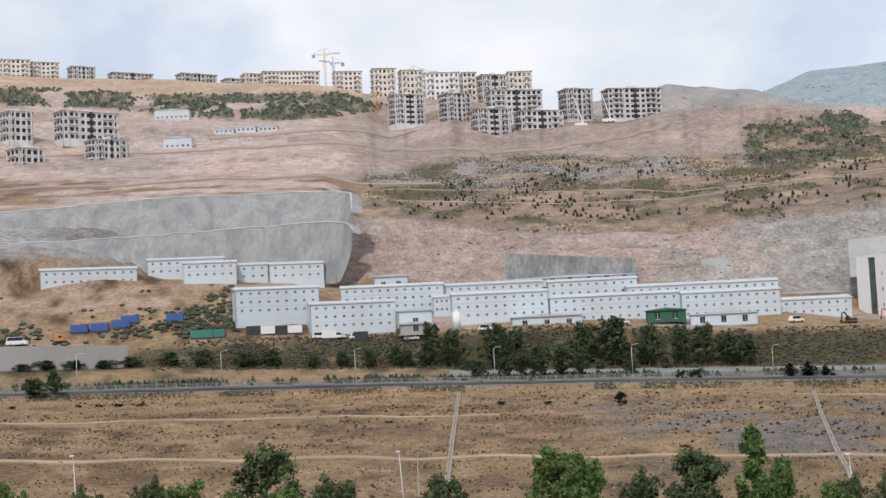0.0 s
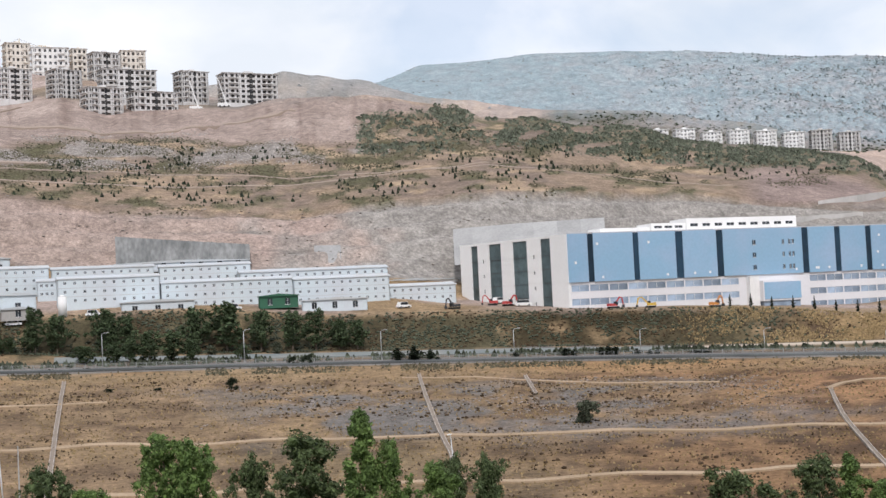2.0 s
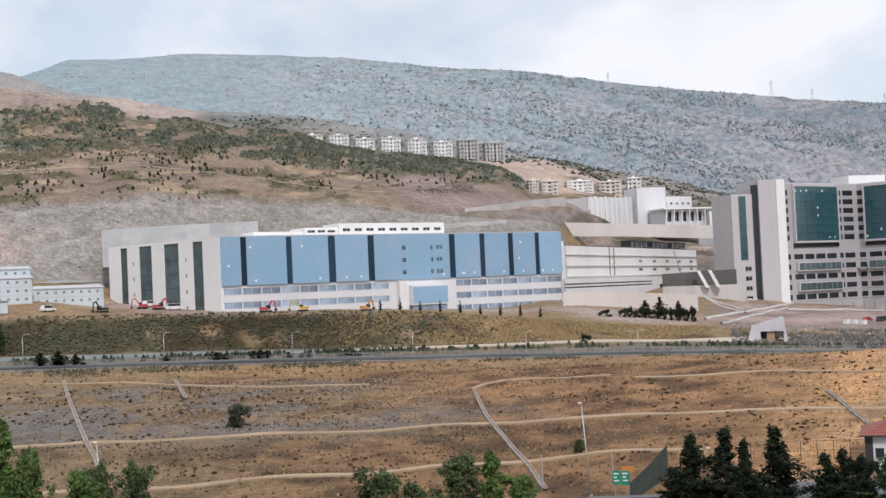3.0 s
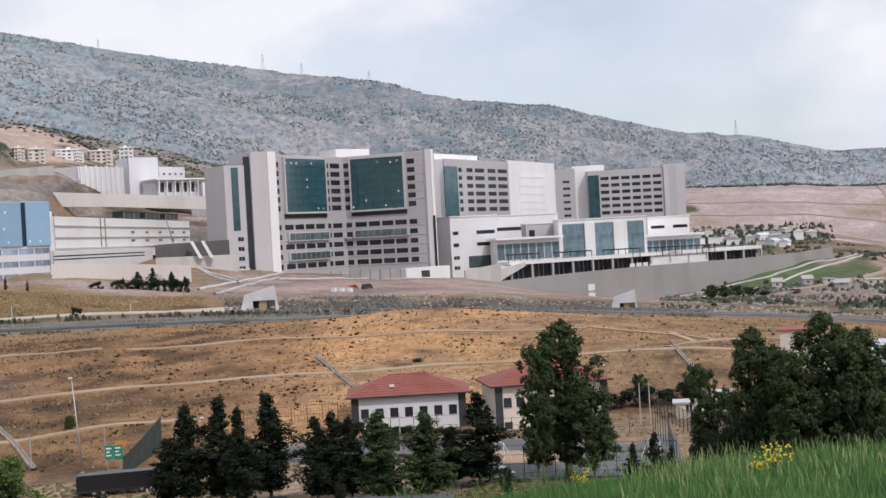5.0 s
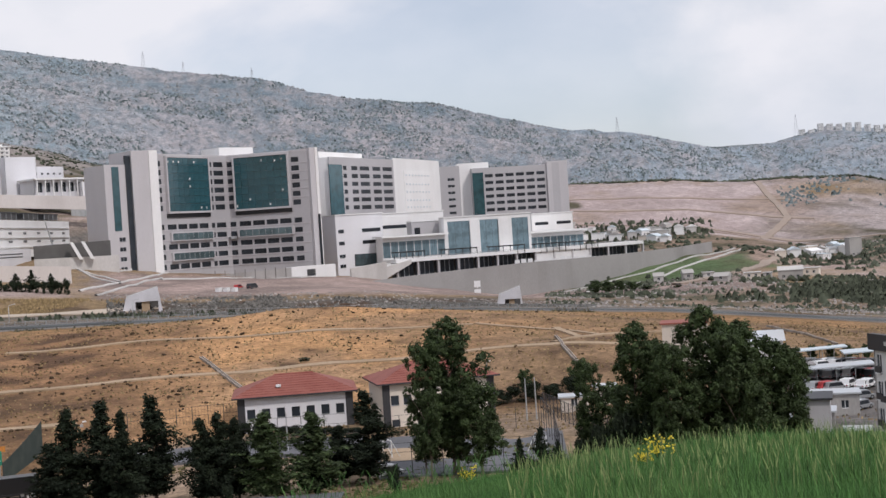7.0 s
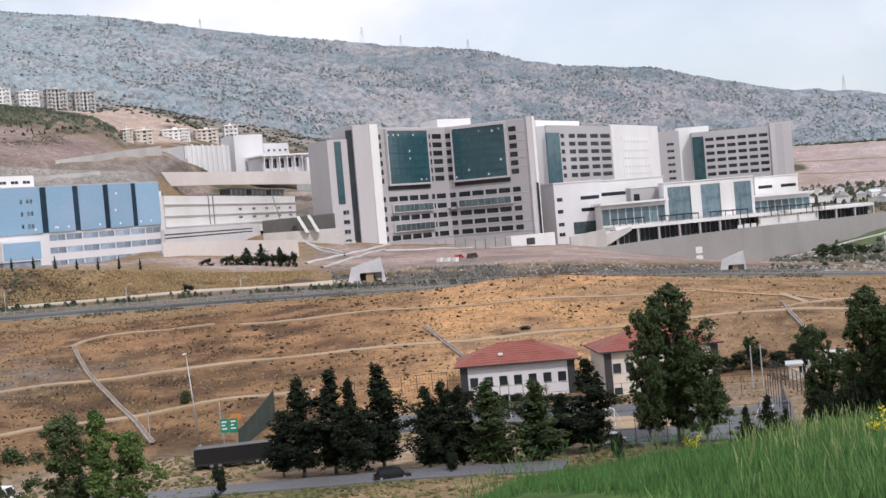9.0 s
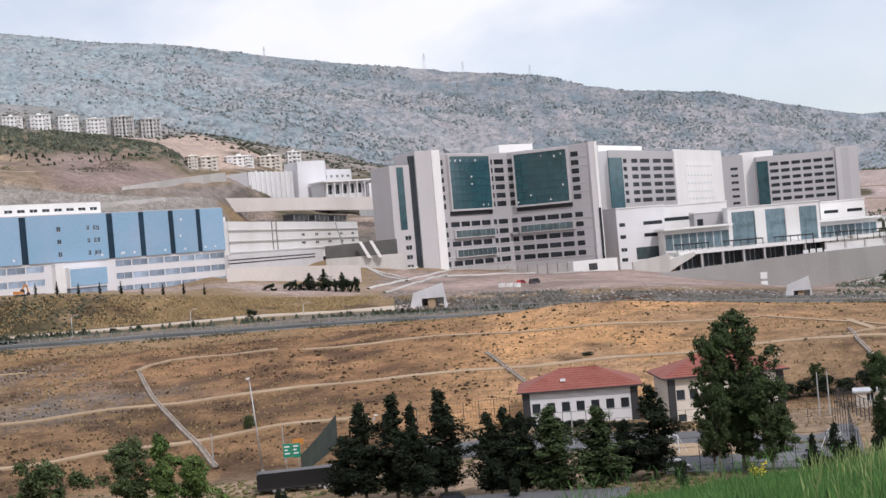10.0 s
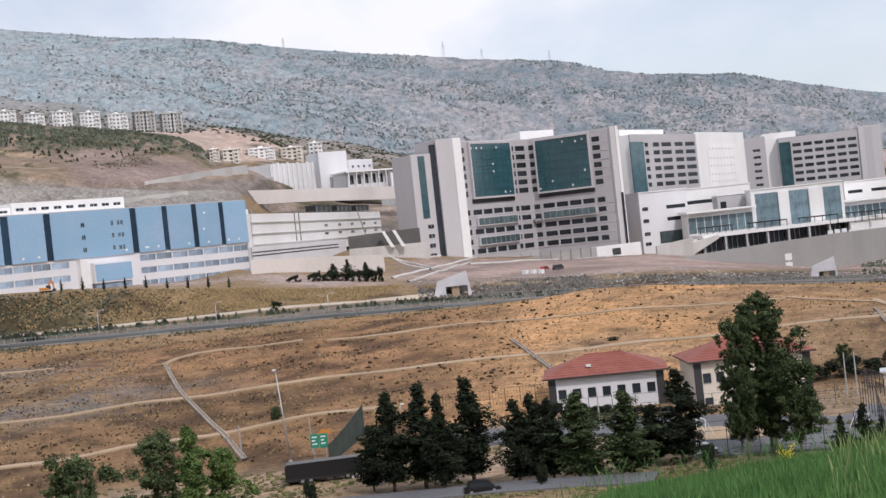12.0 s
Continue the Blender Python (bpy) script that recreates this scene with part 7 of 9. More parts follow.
tops("round_dark", 172, [(55.75, -3.5, 1.22), (55.9, -6.0, 1.15), (54.6, -6.6, 0.7)], GROVE)
tops("round_dark_b", 168, [(54.8, -4.35, 0.75), (56.95, -6.3, 0.9), (61.4, -5.6, 0.6), (62.4, -6.6, 0.9)], GROVE)
tops("round_dark", 152, [(63.45, -4.15, 1.05), (66.25, -3.6, 1.2), (68.9, -5.0, 1.2), (64.5, -4.9, 1.1), (67.5, -4.3, 1.2), (69.7, -5.35, 0.95)], GROVE)
tops("round_dark_b", 148, [(64.85, -5.0, 1.0), (67.6, -4.5, 1.05), (65.9, -6.6, 0.9), (68.2, -6.6, 0.9), (76.3, -6.3, 1.4)], GROVE)
BANKROW = "trees below the dormitory terrace"
tops("round_grey", 424, [(b0, tip, half * 0.72) for b0, tip, half in ((-0.7, 0.80, 0.57), (0.15, 0.48, 0.68), (2.0, 0.63, 0.81), (2.85, 0.33, 0.68), (5.6, 0.53, 0.81), (6.85, 0.68, 1.01), (8.25, 0.28, 0.68), (9.55, 0.23, 0.68), (10.5, 0.20, 0.61), (11.45, -0.27, 0.68), (12.2, -0.32, 0.68))], BANKROW, True)
tops("round_grey", 398, [(1.15, -0.85, 0.48), (2.3, -0.8, 0.38), (2.95, -0.6, 0.42), (3.75, -0.35, 0.52), (4.7, -0.4, 0.55), (5.4, -0.75, 0.36), (7.5, -1.1, 0.3)], BANKROW, True)
tops("round_grey", 424, [(-5.6, -0.35, 0.25), (-4.4, -0.2, 0.33), (-3.3, -0.2, 0.3), (-2.2, -0.15, 0.32), (-1.7, -0.35, 0.3), (-0.9, 0.0, 0.38)], BANKROW, True)
tops("round_grey", 425, [(-11.4, 0.08, 0.4), (-10.1, 0.08, 0.42), (-8.4, -0.02, 0.45), (-7.3, -0.02, 0.4), (-17.2, -0.12, 0.35), (-16.3, -0.02, 0.41), (-15.2, -0.07, 0.41), (-14.0, -0.12, 0.41), (-13.0, -0.02, 0.41)], BANKROW, True)
tops("bush", 418, [(x0, -1.05, 0.3) for x0 in (0.7, 2.4, 6.2, 8.9)], BANKROW, True)
ROADSIDE = "roadside trees and bushes"
tops("bush_dark", 150, [(61.9, -7.9, 0.6), (62.8, -7.4, 0.7), (61.1, -8.5, 0.45), (63.6, -7.6, 0.7)], GROVE)
tops("round_dark_b", 377, [(-16.8, -0.7, 0.5), (-16.0, -0.4, 0.3)], ROADSIDE, True)
tops("pine", 388, [(14.53, -1.56, 0.33), (13.83, -1.58, 0.24), (15.2, -1.7, 0.18), (15.5, -2.1, 0.14), (18.76, -2.0, 0.15), (20.83, -1.94, 0.22), (21.17, -2.0, 0.18), (22.3, -1.96, 0.17), (22.57, -1.92, 0.2), (22.85, -1.96, 0.2), (23.73, -2.08, 0.2), (24.27, -2.15, 0.13), (24.58, -2.14, 0.13), (26.4, -2.2, 0.3), (26.05, -2.25, 0.22)], ROADSIDE, True)
tops("bush_dark", 386, [(9.5, -1.65, 0.22), (10.1, -1.6, 0.28), (3.4, -1.85, 0.2), (-0.2, -1.7, 0.25), (1.2, -2.0, 0.22)], ROADSIDE, True)
tops("bush_dark", 342, [(7.0, -2.35, 0.3), (4.0, -2.75, 0.2), (2.1, -2.6, 0.25)], ROADSIDE, True)
tops("bush", 281, [(21.6, -3.92, 0.58), (49.8, -4.85, 0.28)], ROADSIDE)
tops("round_mid", 231, [(35.55, -6.2, 0.27)], ROADSIDE)
tops("bush_dark", 352, [(-17.6, -1.9, 0.2), (-15.1, -1.95, 0.18), (-14.3, -2.0, 0.18), (-13.5, -2.0, 0.25), (-12.6, -1.95, 0.25)], ROADSIDE, True)
tops("bush_dark", 411, [(36.08, -1.85, 0.28)], ROADSIDE, True)
tops("bush_dark", 232, [(57.7, -6.6, 0.42), (58.4, -6.5, 0.5), (59.2, -6.35, 0.5), (60.0, -6.5, 0.5), (60.8, -6.2, 0.6)], ROADSIDE)
tops("round_dark_b", 236, [(58.9, -5.9, 0.35), (61.2, -5.6, 0.5)], ROADSIDE, True)
tops("bush_dark", 214, [(46.2 + 0.5 * i, -7.1 - 0.075 * i - 0.06 * math.sin(i * 2.7), 0.38) for i in range(12)], "dark hedge in front of the school")
HEDGE = "clipped conifers by the boundary wall"
tops("bush_dark", 470, [(36.9, -0.88, 0.3)] + [(37.62 + 0.26 * i, -0.86 + 0.1 * math.sin(i * 2.3), 0.2) for i in range(12)], HEDGE, True)
tops("pine", 474, [(38.55, -0.62, 0.2), (39.15, -0.5, 0.2), (39.9, -0.7, 0.18)], HEDGE, True)
for i in range(9):
    plant("pine", 27.6 + 0.83 * i, 447, 4.4 + 0.5 * math.sin(i * 2.1), 0.45, True, "young trees in front of the clinic")
tops("round_dark_b", 566, [(62.05, -2.43, 0.34), (62.55, -2.5, 0.3), (63.1, -2.5, 0.26), (63.6, -2.58, 0.3), (64.2, -2.78, 0.24), (65.4, -2.95, 0.22)], "trees below the forecourt wall", True)


def scatter(name, count, seed, place, size, leaf, label, category, squash=0.75, lift=0.15, faces=20):
    """Uncountable small plants or stones, joined in one mesh. place(rng) gives a bearing and a distance, or None."""
    rng = random.Random(seed)
    spots = []
    tries = 0
    while len(spots) < count and tries < count * 30:
        tries += 1
        p = place(rng)
        if p:
            spots.append(p)
    spots = np.array(spots)
    z = land(spots[:, 0], spots[:, 1])
    g = Geo()
    for (b0, d), h in zip(spots, z):
        s = rng.uniform(*size)
        x, y = at(b0, d)
        if faces == 8:
            k = [s * rng.uniform(0.6, 1.2) for _ in range(6)]
            g.add([(x + k[0], y, h + s * lift), (x, y + k[1], h + s * lift), (x - k[2], y, h + s * lift), (x, y - k[3], h + s * lift), (x, y, h + k[4] * squash), (x, y, h - s * 0.5)],
                  [(0, 1, 4), (1, 2, 4), (2, 3, 4), (3, 0, 4), (1, 0, 5), (2, 1, 5), (3, 2, 5), (0, 3, 5)])
        else:
            g.blob((x, y, h + s * lift), s, rng, squash, 0.35)
    return solo(name, g, MATS[leaf], pose(0, 0, 0), label, category, kind="stuff")


def strew(name, count, seed, bearings, distances, likely, size, leaf, label, category, squash=0.75):
    """Uncountable small peaked clumps, where likely(bearing, height angle, x, y) says, joined in one mesh."""
    rng = np.random.RandomState(seed)
    spots = [[], [], []]
    for _ in range(6):
        a = rng.uniform(*bearings, count)
        d = np.sqrt(rng.uniform(distances[0] ** 2, distances[1] ** 2, count))
        z = land(a, d)
        x, y = d * np.sin(np.radians(a)), d * np.cos(np.radians(a))
        ok = rng.uniform(size=count) < likely(a, np.degrees(np.arctan2(z - EYE, d)), x, y)
        for k, v in enumerate((x, y, z)):
            spots[k].append(v[ok])
        if sum(map(len, spots[0])) >= count:
            break
    x, y, z = (np.concatenate(v)[:count] for v in spots)
    n = len(x)
    s = rng.uniform(*size, n)[:, None] * rng.uniform(0.7, 1.25, (n, 5))
    turn = rng.uniform(0, 1.57, n)
    c, q = np.cos(turn), np.sin(turn)
    low = z - s[:, 0] * 0.25
    P = np.stack([np.stack([x + c * s[:, 0], y + q * s[:, 0], low], 1), np.stack([x - q * s[:, 1], y + c * s[:, 1], low], 1),
                  np.stack([x - c * s[:, 2], y - q * s[:, 2], low], 1), np.stack([x + q * s[:, 3], y - c * s[:, 3], low], 1),
                  np.stack([x + 0.3 * s[:, 1] - 0.3 * s[:, 2], y, z + s[:, 4] * squash], 1), np.stack([x - 0.3 * s[:, 0], y + 0.3 * s[:, 3], z + s[:, 1] * squash * 0.75], 1)], 1)
    k = (np.arange(n) * 6)[:, None, None]
    faces = (k + np.array([[0, 1, 4], [1, 2, 5], [2, 3, 5], [3, 0, 4], [1, 5, 4], [3, 4, 5]])[None]).reshape(-1, 3)
    me = bpy.data.meshes.new(name)
    me.vertices.add(6 * n)
    me.vertices.foreach_set("co", P.reshape(-1))
    me.loops.add(faces.size)
    me.loops.foreach_set("vertex_index", faces.ravel().astype(np.int32))
    me.polygons.add(len(faces))
    me.polygons.foreach_set("loop_start", (np.arange(len(faces)) * 3).astype(np.int32))
    me.update(calc_edges=True)
    me.materials.append(MATS[leaf])
    return tagged(new(name, me), label, category, kind="stuff")


def clumped(b0, b1, d0, d1, size, cut, seed):
    """Places within a stretch of land, gathered in patches."""
    def place(rng):
        b2, d = rng.uniform(b0, b1), math.sqrt(rng.uniform(d0 * d0, d1 * d1))
        rim = min((b2 - b0) / (b1 - b0), (b1 - b2) / (b1 - b0), (d - d0) / (d1 - d0), (d1 - d) / (d1 - d0))
        if rng.random() > rim * 7:
            return None
        x, y = at(b2, d)
        return (b2, d) if float(fbm(x / size, y / size, 3, seed)) + rng.uniform(-0.12, 0.12) > cut else None
    return place


scatter("slope_shrubs", 1000, 11, clumped(-22, 66, 206, 368, 30, 0.06, 71), (0.18, 0.55), "dry_shrub", "low brown dried shrubs dotting the dry slope", "shrub", 0.7)
strew("slope_tufts", 14000, 12, (-22, 76), (202, 372), lambda a, e, x, y: np.clip(fbm(x / 9, y / 9, 4, 72) * 2.5 + 0.5, 0.06, 1), (0.12, 0.36), "dry_tuft", "dry brown grass tufts on the slope", "grass", 1.0)
strew("slope_straw", 14000, 38, (-22, 76), (202, 372), lambda a, e, x, y: np.clip(fbm(x / 8, y / 8, 4, 98) * 2.5 + 0.5, 0.06, 1), (0.12, 0.34), "straw_tuft", "pale straw tufts on the golden slope", "grass", 1.1)
strew("slope_tussocks", 12000, 45, (-22, 78), (202, 368), lambda a, e, x, y: np.clip(fbm(a * 0.45, e * 7.0, 4, 22) * 5 + fbm(x / 6, y / 6, 3, 102) * 2 + 0.05, 0.02, 1) * np.interp(a, [34, 48, 62, 67], [1, 0.12, 0.12, 0.6]), (0.12, 0.38), "dry_shrub", "dark dried tussocks in bands along the slope", "grass", 0.9)
scatter("slope_stones", 1500, 13, clumped(4, 32, 285, 350, 14, 0.05, 73), (0.15, 0.5), "stone", "loose grey stones on the slope", "stones", 0.6, faces=8)
scatter("bank_scrub", 5500, 14, clumped(-13, 33, 419, 444, 7, -0.1, 74), (0.25, 0.75), "olive_leaf", "rough scrub on the embankment", "shrub", 0.9, faces=8)
scatter("bank_brush", 3000, 44, clumped(-13, 36, 419, 444, 6, -0.05, 96), (0.2, 0.6), "dry_shrub", "brown dried brush on the embankment", "shrub", 0.9, faces=8)
scatter("bank_straw", 9000, 26, clumped(25, 43, 419, 446, 9, -0.12, 84), (0.15, 0.42), "straw_tuft", "tall straw-coloured dry grass on the embankment", "grass", 1.6, faces=8)
strew("verge_bushes", 1700, 15, (-21, 48), (391.5, 401), lambda a, e, x, y: np.clip(fbm(a * 1.2, a * 0, 3, 101) * 2.5 + 0.55, 0.08, 1), (0.35, 1.05), "olive_leaf", "row of low grey-green bushes beside the road", "bush", 1.6)
strew("road_fringe", 5200, 37, (-22, 62), (368, 381), lambda a, e, x, y: np.clip(fbm(a * 0.8, a * 0, 3, 97) * 3 + 0.6, 0.05, 1), (0.2, 0.5), "heath_leaf", "rough olive weeds along the road's edge", "grass", 1.2)
strew("rubble", 8000, 16, (42, 62), (396, 442), lambda a, e, x, y: np.clip(fbm(x / 8, y / 8, 4, 75) * 2.5 + 0.55, 0.05, 1), (0.25, 1.0), "dark_stone", "grey rock rubble on the bank below the hospital", "stones", 0.8)
strew("pale_rubble", 1200, 39, (42, 62), (396, 470), lambda a, e, x, y: np.clip(fbm(x / 10, y / 10, 4, 99) * 2.5 + 0.4, 0.03, 1), (0.2, 0.7), "pale_stone", "paler broken stones on the bank below the hospital", "stones", 0.7)
strew("hillside_bushes", 650, 17, (-4, 35), (570, 800), lambda a, e, x, y: window(a, -3.2, 35, 0.6) * window(e, 4.6, fill_foot(a) - 0.2, 0.2) * (fbm(a * 0.9, e * 3.0, 3, 70) > 0.16), (0.5, 1.15), "pine_leaf", "small dark upright conifers dotted over the dry hillside", "bush", 1.7)
strew("hillside_heath", 13000, 18, (-4, 35), (565, 800), lambda a, e, x, y: window(a, -3.2, 35, 0.6) * window(e, 4.2, fill_foot(a), 0.2) * (fbm(a * 0.8, e * 3.5, 4, 73) + 0.1 * (e - 5.6) > 0.02), (0.3, 1.0), "heath_leaf", "low grey-green heath on the dry hillside", "shrub", 0.6)
strew("hill_scrub", 12000, 19, (12.4, 34.5), (640, 905), lambda a, e, x, y: scrub_ground(a, e) * (fbm(a * 1.1, e * 3.0, 4, 44) > -0.22) * np.clip(fbm(a * 4, e * 7, 3, 43) * 2.5 + 0.6, 0.12, 1), (0.5, 1.6), "scrub_leaf", "dense dark scrub covering the knoll and the hill crest", "shrub", 0.9)
strew("upper_scrub", 5500, 20, (-19.5, -1.8), (800, 1140), lambda a, e, x, y: left_scrub(a, e) * (fbm(a * 0.9, e * 2.6, 4, 79) > -0.3) * np.clip(fbm(a * 4, e * 7, 3, 78) * 2.5 + 0.6, 0.05, 1), (0.7, 2.2), "scrub_leaf", "grey-green scrub below the hilltop housing", "shrub", 0.9)
strew("fill_stones", 2600, 34, (-3, 14), (600, 800), lambda a, e, x, y: window(e, 6.2, 7.6, 0.3) * (fbm(x / 24, y / 24, 3, 76) > -0.02), (0.25, 0.8), "pale_stone", "pale boulders at the foot of the tipped fill", "stones", 0.7)
scatter("cut_stones", 500, 22, clumped(-4, 36, 512, 580, 16, -0.15, 81), (0.2, 0.9), "stone", "broken stones on the rock cut", "stones", 0.6, faces=8)
scatter("left_scrub", 500, 23, clumped(-20, -6, 446, 498, 20, 0.03, 82), (0.4, 1.3), "olive_leaf", "dry scrub on the mound by the dormitories", "shrub", 0.7)
strew("far_scrub", 34000, 24, (5, 90), (1750, 4100), lambda a, e, x, y: (fbm(x / 150, y / 150, 4, 83) + 0.5 * fbm(a * 3.0, e * 3.0, 4, 84) > -0.12) * np.interp(a, [24, 46, 64, 70], [0.0, 1, 1, 0.35]), (1.6, 4.2), "hazy_leaf", "grey-green scrub on the far mountain, coloured pale for haze", "shrub", 0.9)
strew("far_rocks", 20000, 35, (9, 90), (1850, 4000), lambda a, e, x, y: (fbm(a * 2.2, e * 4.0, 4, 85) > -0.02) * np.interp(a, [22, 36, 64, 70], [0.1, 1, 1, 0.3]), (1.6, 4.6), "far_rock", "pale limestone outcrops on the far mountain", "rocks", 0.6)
scatter("ridge_bushes", 3500, 41, clumped(19, 46, 1080, 1900, 90, -0.12, 95), (1.0, 3.0), "olive_leaf", "grey-green bushes on the ridge behind the housing", "shrub", 0.7, faces=8)
scatter("quarry_edge", 420, 31, lambda r: (r.uniform(60.5, 74), r.uniform(1296, 1312)), (1.5, 3.6), "olive_leaf", "dark scrub line along the quarry rim", "shrub", 0.7, faces=8)
strew("ridge_scrub", 1500, 32, (69, 86), (950, 1330), lambda a, e, x, y: np.maximum((a > np.interp(e, [-0.8, -0.17, 0.87], [75.5, 73.2, 70.6])) * (fbm(x / 60, y / 60, 3, 92) > -0.05), window(a, 69.7, 71.2, 0.3) * window(e, 0.1, 0.85, 0.15)), (1.2, 3.2), "hazy_leaf", "grey-green scrub on the valley flank, coloured pale for haze", "shrub", 0.8)
scatter("valley_trees", 600, 25, clumped(61, 80, 455, 900, 45, 0.02, 86), (0.7, 1.9), "olive_leaf", "dark trees among the valley houses", "trees", 1.0)
strew("valley_grove", 3000, 28, (67, 80), (380, 640), lambda a, e, x, y: window(e, np.interp(a, [67.5, 71.5, 73, 76, 80], [-3.6, -3.93, -4.05, -4.23, -4.3]), np.interp(a, [67.5, 69.5, 71.5, 73, 76], [-3.45, -3.3, -3.05, -2.98, -3.34]), 0.12) * (fbm(x / 16, y / 16, 3, 88) > -0.12) * np.interp(a, [67.5, 70.5, 71.8], [0.12, 0.3, 1]), (0.8, 2.2), "olive_leaf", "dark green grove in the valley", "trees", 1.3)
strew("town_trees", 700, 36, (61, 74), (600, 1050), lambda a, e, x, y: np.maximum(window(a, 61, 66.8, 0.4) * window(e, -0.95, -0.15, 0.2), window(a, 69.5, 73.2, 0.4) * window(e, -2.3, -1.7, 0.15)), (1.0, 2.4), "olive_leaf", "grey-green trees among the valley houses", "trees", 1.3)
strew("valley_scrub", 3200, 46, (60, 82), (432, 640), lambda a, e, x, y: np.clip(fbm(x / 14, y / 14, 4, 103) * 4 + 0.2, 0.02, 1), (0.4, 1.3), "scrub_leaf", "rough grey-green scrub on the valley floor", "shrub", 0.9)
strew("valley_stones", 3200, 47, (60, 82), (400, 640), lambda a, e, x, y: np.clip(fbm(x / 12, y / 12, 4, 104) * 4 + 0.2, 0.02, 1), (0.3, 0.95), "pale_stone", "pale stones and broken walls on the valley floor", "stones", 0.7)
strew("flank_scrub", 2600, 48, (71.5, 84), (640, 1000), lambda a, e, x, y: np.clip(fbm(x / 22, y / 22, 4, 105) * 4 + 0.25, 0.02, 1) * np.clip((a - 72 - (e + 3) * -0.5) / 1.0, 0.1, 1), (0.7, 2.2), "scrub_leaf", "grey-green scrub on the reddish valley flank", "shrub", 0.8)
scatter("yard_weeds", 4200, 29, clumped(24, 66, 138, 200, 12, -0.05, 87), (0.12, 0.42), "weed_leaf", "olive green weeds and low bushes near the lower road", "bush", 0.7)


def meadow():
    """The field of young grain in front of the viewpoint: tapered bent blades."""
    rng = np.random.RandomState(5)
    n = 300000
    b0 = rng.uniform(44, 90, n)
    d = np.sqrt(rng.uniform(15.0 ** 2, 46.0 ** 2, n))
    edge = np.interp(b0, [44, 47, 50, 55, 60], [60, 40, 34, 26, 14])
    keep = d > edge * 0.9 + rng.uniform(-3, 3, n)
    b0, d = b0[keep], d[keep]
    n = len(b0)
    x, y = d * np.sin(np.radians(b0)), d * np.cos(np.radians(b0))
    z = land(b0, d) - 0.03
    h = rng.uniform(0.12, 0.42, n) * np.interp(b0, [48, 58, 62], [0.7, 0.85, 1.0]) * (1 + 0.7 * fbm(x / 2.2, y / 2.2, 4, 90))
    h = np.where(rng.uniform(size=n) < 0.04, h * 1.7, h)
    w = rng.uniform(0.007, 0.017, n)
    a = rng.uniform(0, 6.283, n)
    lean = rng.uniform(0.1, 0.65, n) * h
    la = rng.normal(0.6, 1.1, n)
    ux, uy = np.cos(a) * w, np.sin(a) * w
    P = np.stack([np.stack([x - ux, y - uy, z], 1), np.stack([x + ux, y + uy, z], 1), np.stack([x + np.cos(la) * lean, y + np.sin(la) * lean, z + h], 1)], 1)
    g = Geo()
    g.v = P.reshape(-1, 3).tolist()
    g.f = np.arange(3 * n).reshape(-1, 3).tolist()
    g.s = [0] * n
    solo("grain_field", g, MATS["grass_blade"], pose(0, 0, 0), "lush green field of young grain on the near slope", "grass", kind="stuff")


meadow()


def stalks():
    rng = random.Random(9)
    g = Geo()
    for _ in range(260):
        b0, d = rng.uniform(46.5, 60), rng.uniform(30, 42)
        x, y = at(b0, d)
        z = ground_at(x, y)
        h = rng.uniform(0.5, 1.0)
        a = rng.uniform(0, 6.28)
        tip = (x + math.cos(a) * h * 0.3, y + math.sin(a) * h * 0.3, z + h)
        g.tube((x, y, z - 0.05), (x + math.cos(a) * h * 0.08, y + math.sin(a) * h * 0.08, z + h * 0.6), 0.006, 0.005, 3)
        g.tube((x + math.cos(a) * h * 0.08, y + math.sin(a) * h * 0.08, z + h * 0.6), tip, 0.005, 0.009, 3)
    solo("tall_grass", g, MATS["grass_blade"], pose(0, 0, 0), "tall wild grass stalks at the field's edge", "grass", kind="stuff")


stalks()


def seed_heads():
    """Pale grass heads standing a little above the field."""
    rng = random.Random(19)
    g = Geo()
    for _ in range(1500):
        b0, d = rng.uniform(58, 88), math.sqrt(rng.uniform(17.0 ** 2, 40.5 ** 2))
        x, y = at(b0, d)
        z = ground_at(x, y)
        h = rng.uniform(0.45, 0.8)
        a = rng.gauss(0.6, 0.8)
        dx, dy = math.cos(a) * h * 0.2, math.sin(a) * h * 0.2
        g.tube((x, y, z), (x + dx * 0.5, y + dy * 0.5, z + h * 0.75), 0.004, 0.003, 3)
        g.tube((x + dx * 0.5, y + dy * 0.5, z + h * 0.75), (x + dx, y + dy, z + h), 0.009, 0.004, 3)
    solo("grain_heads", g, MATS["grass_tip"], pose(0, 0, 0), "pale green seed heads standing over the field", "grass", kind="stuff")


seed_heads()


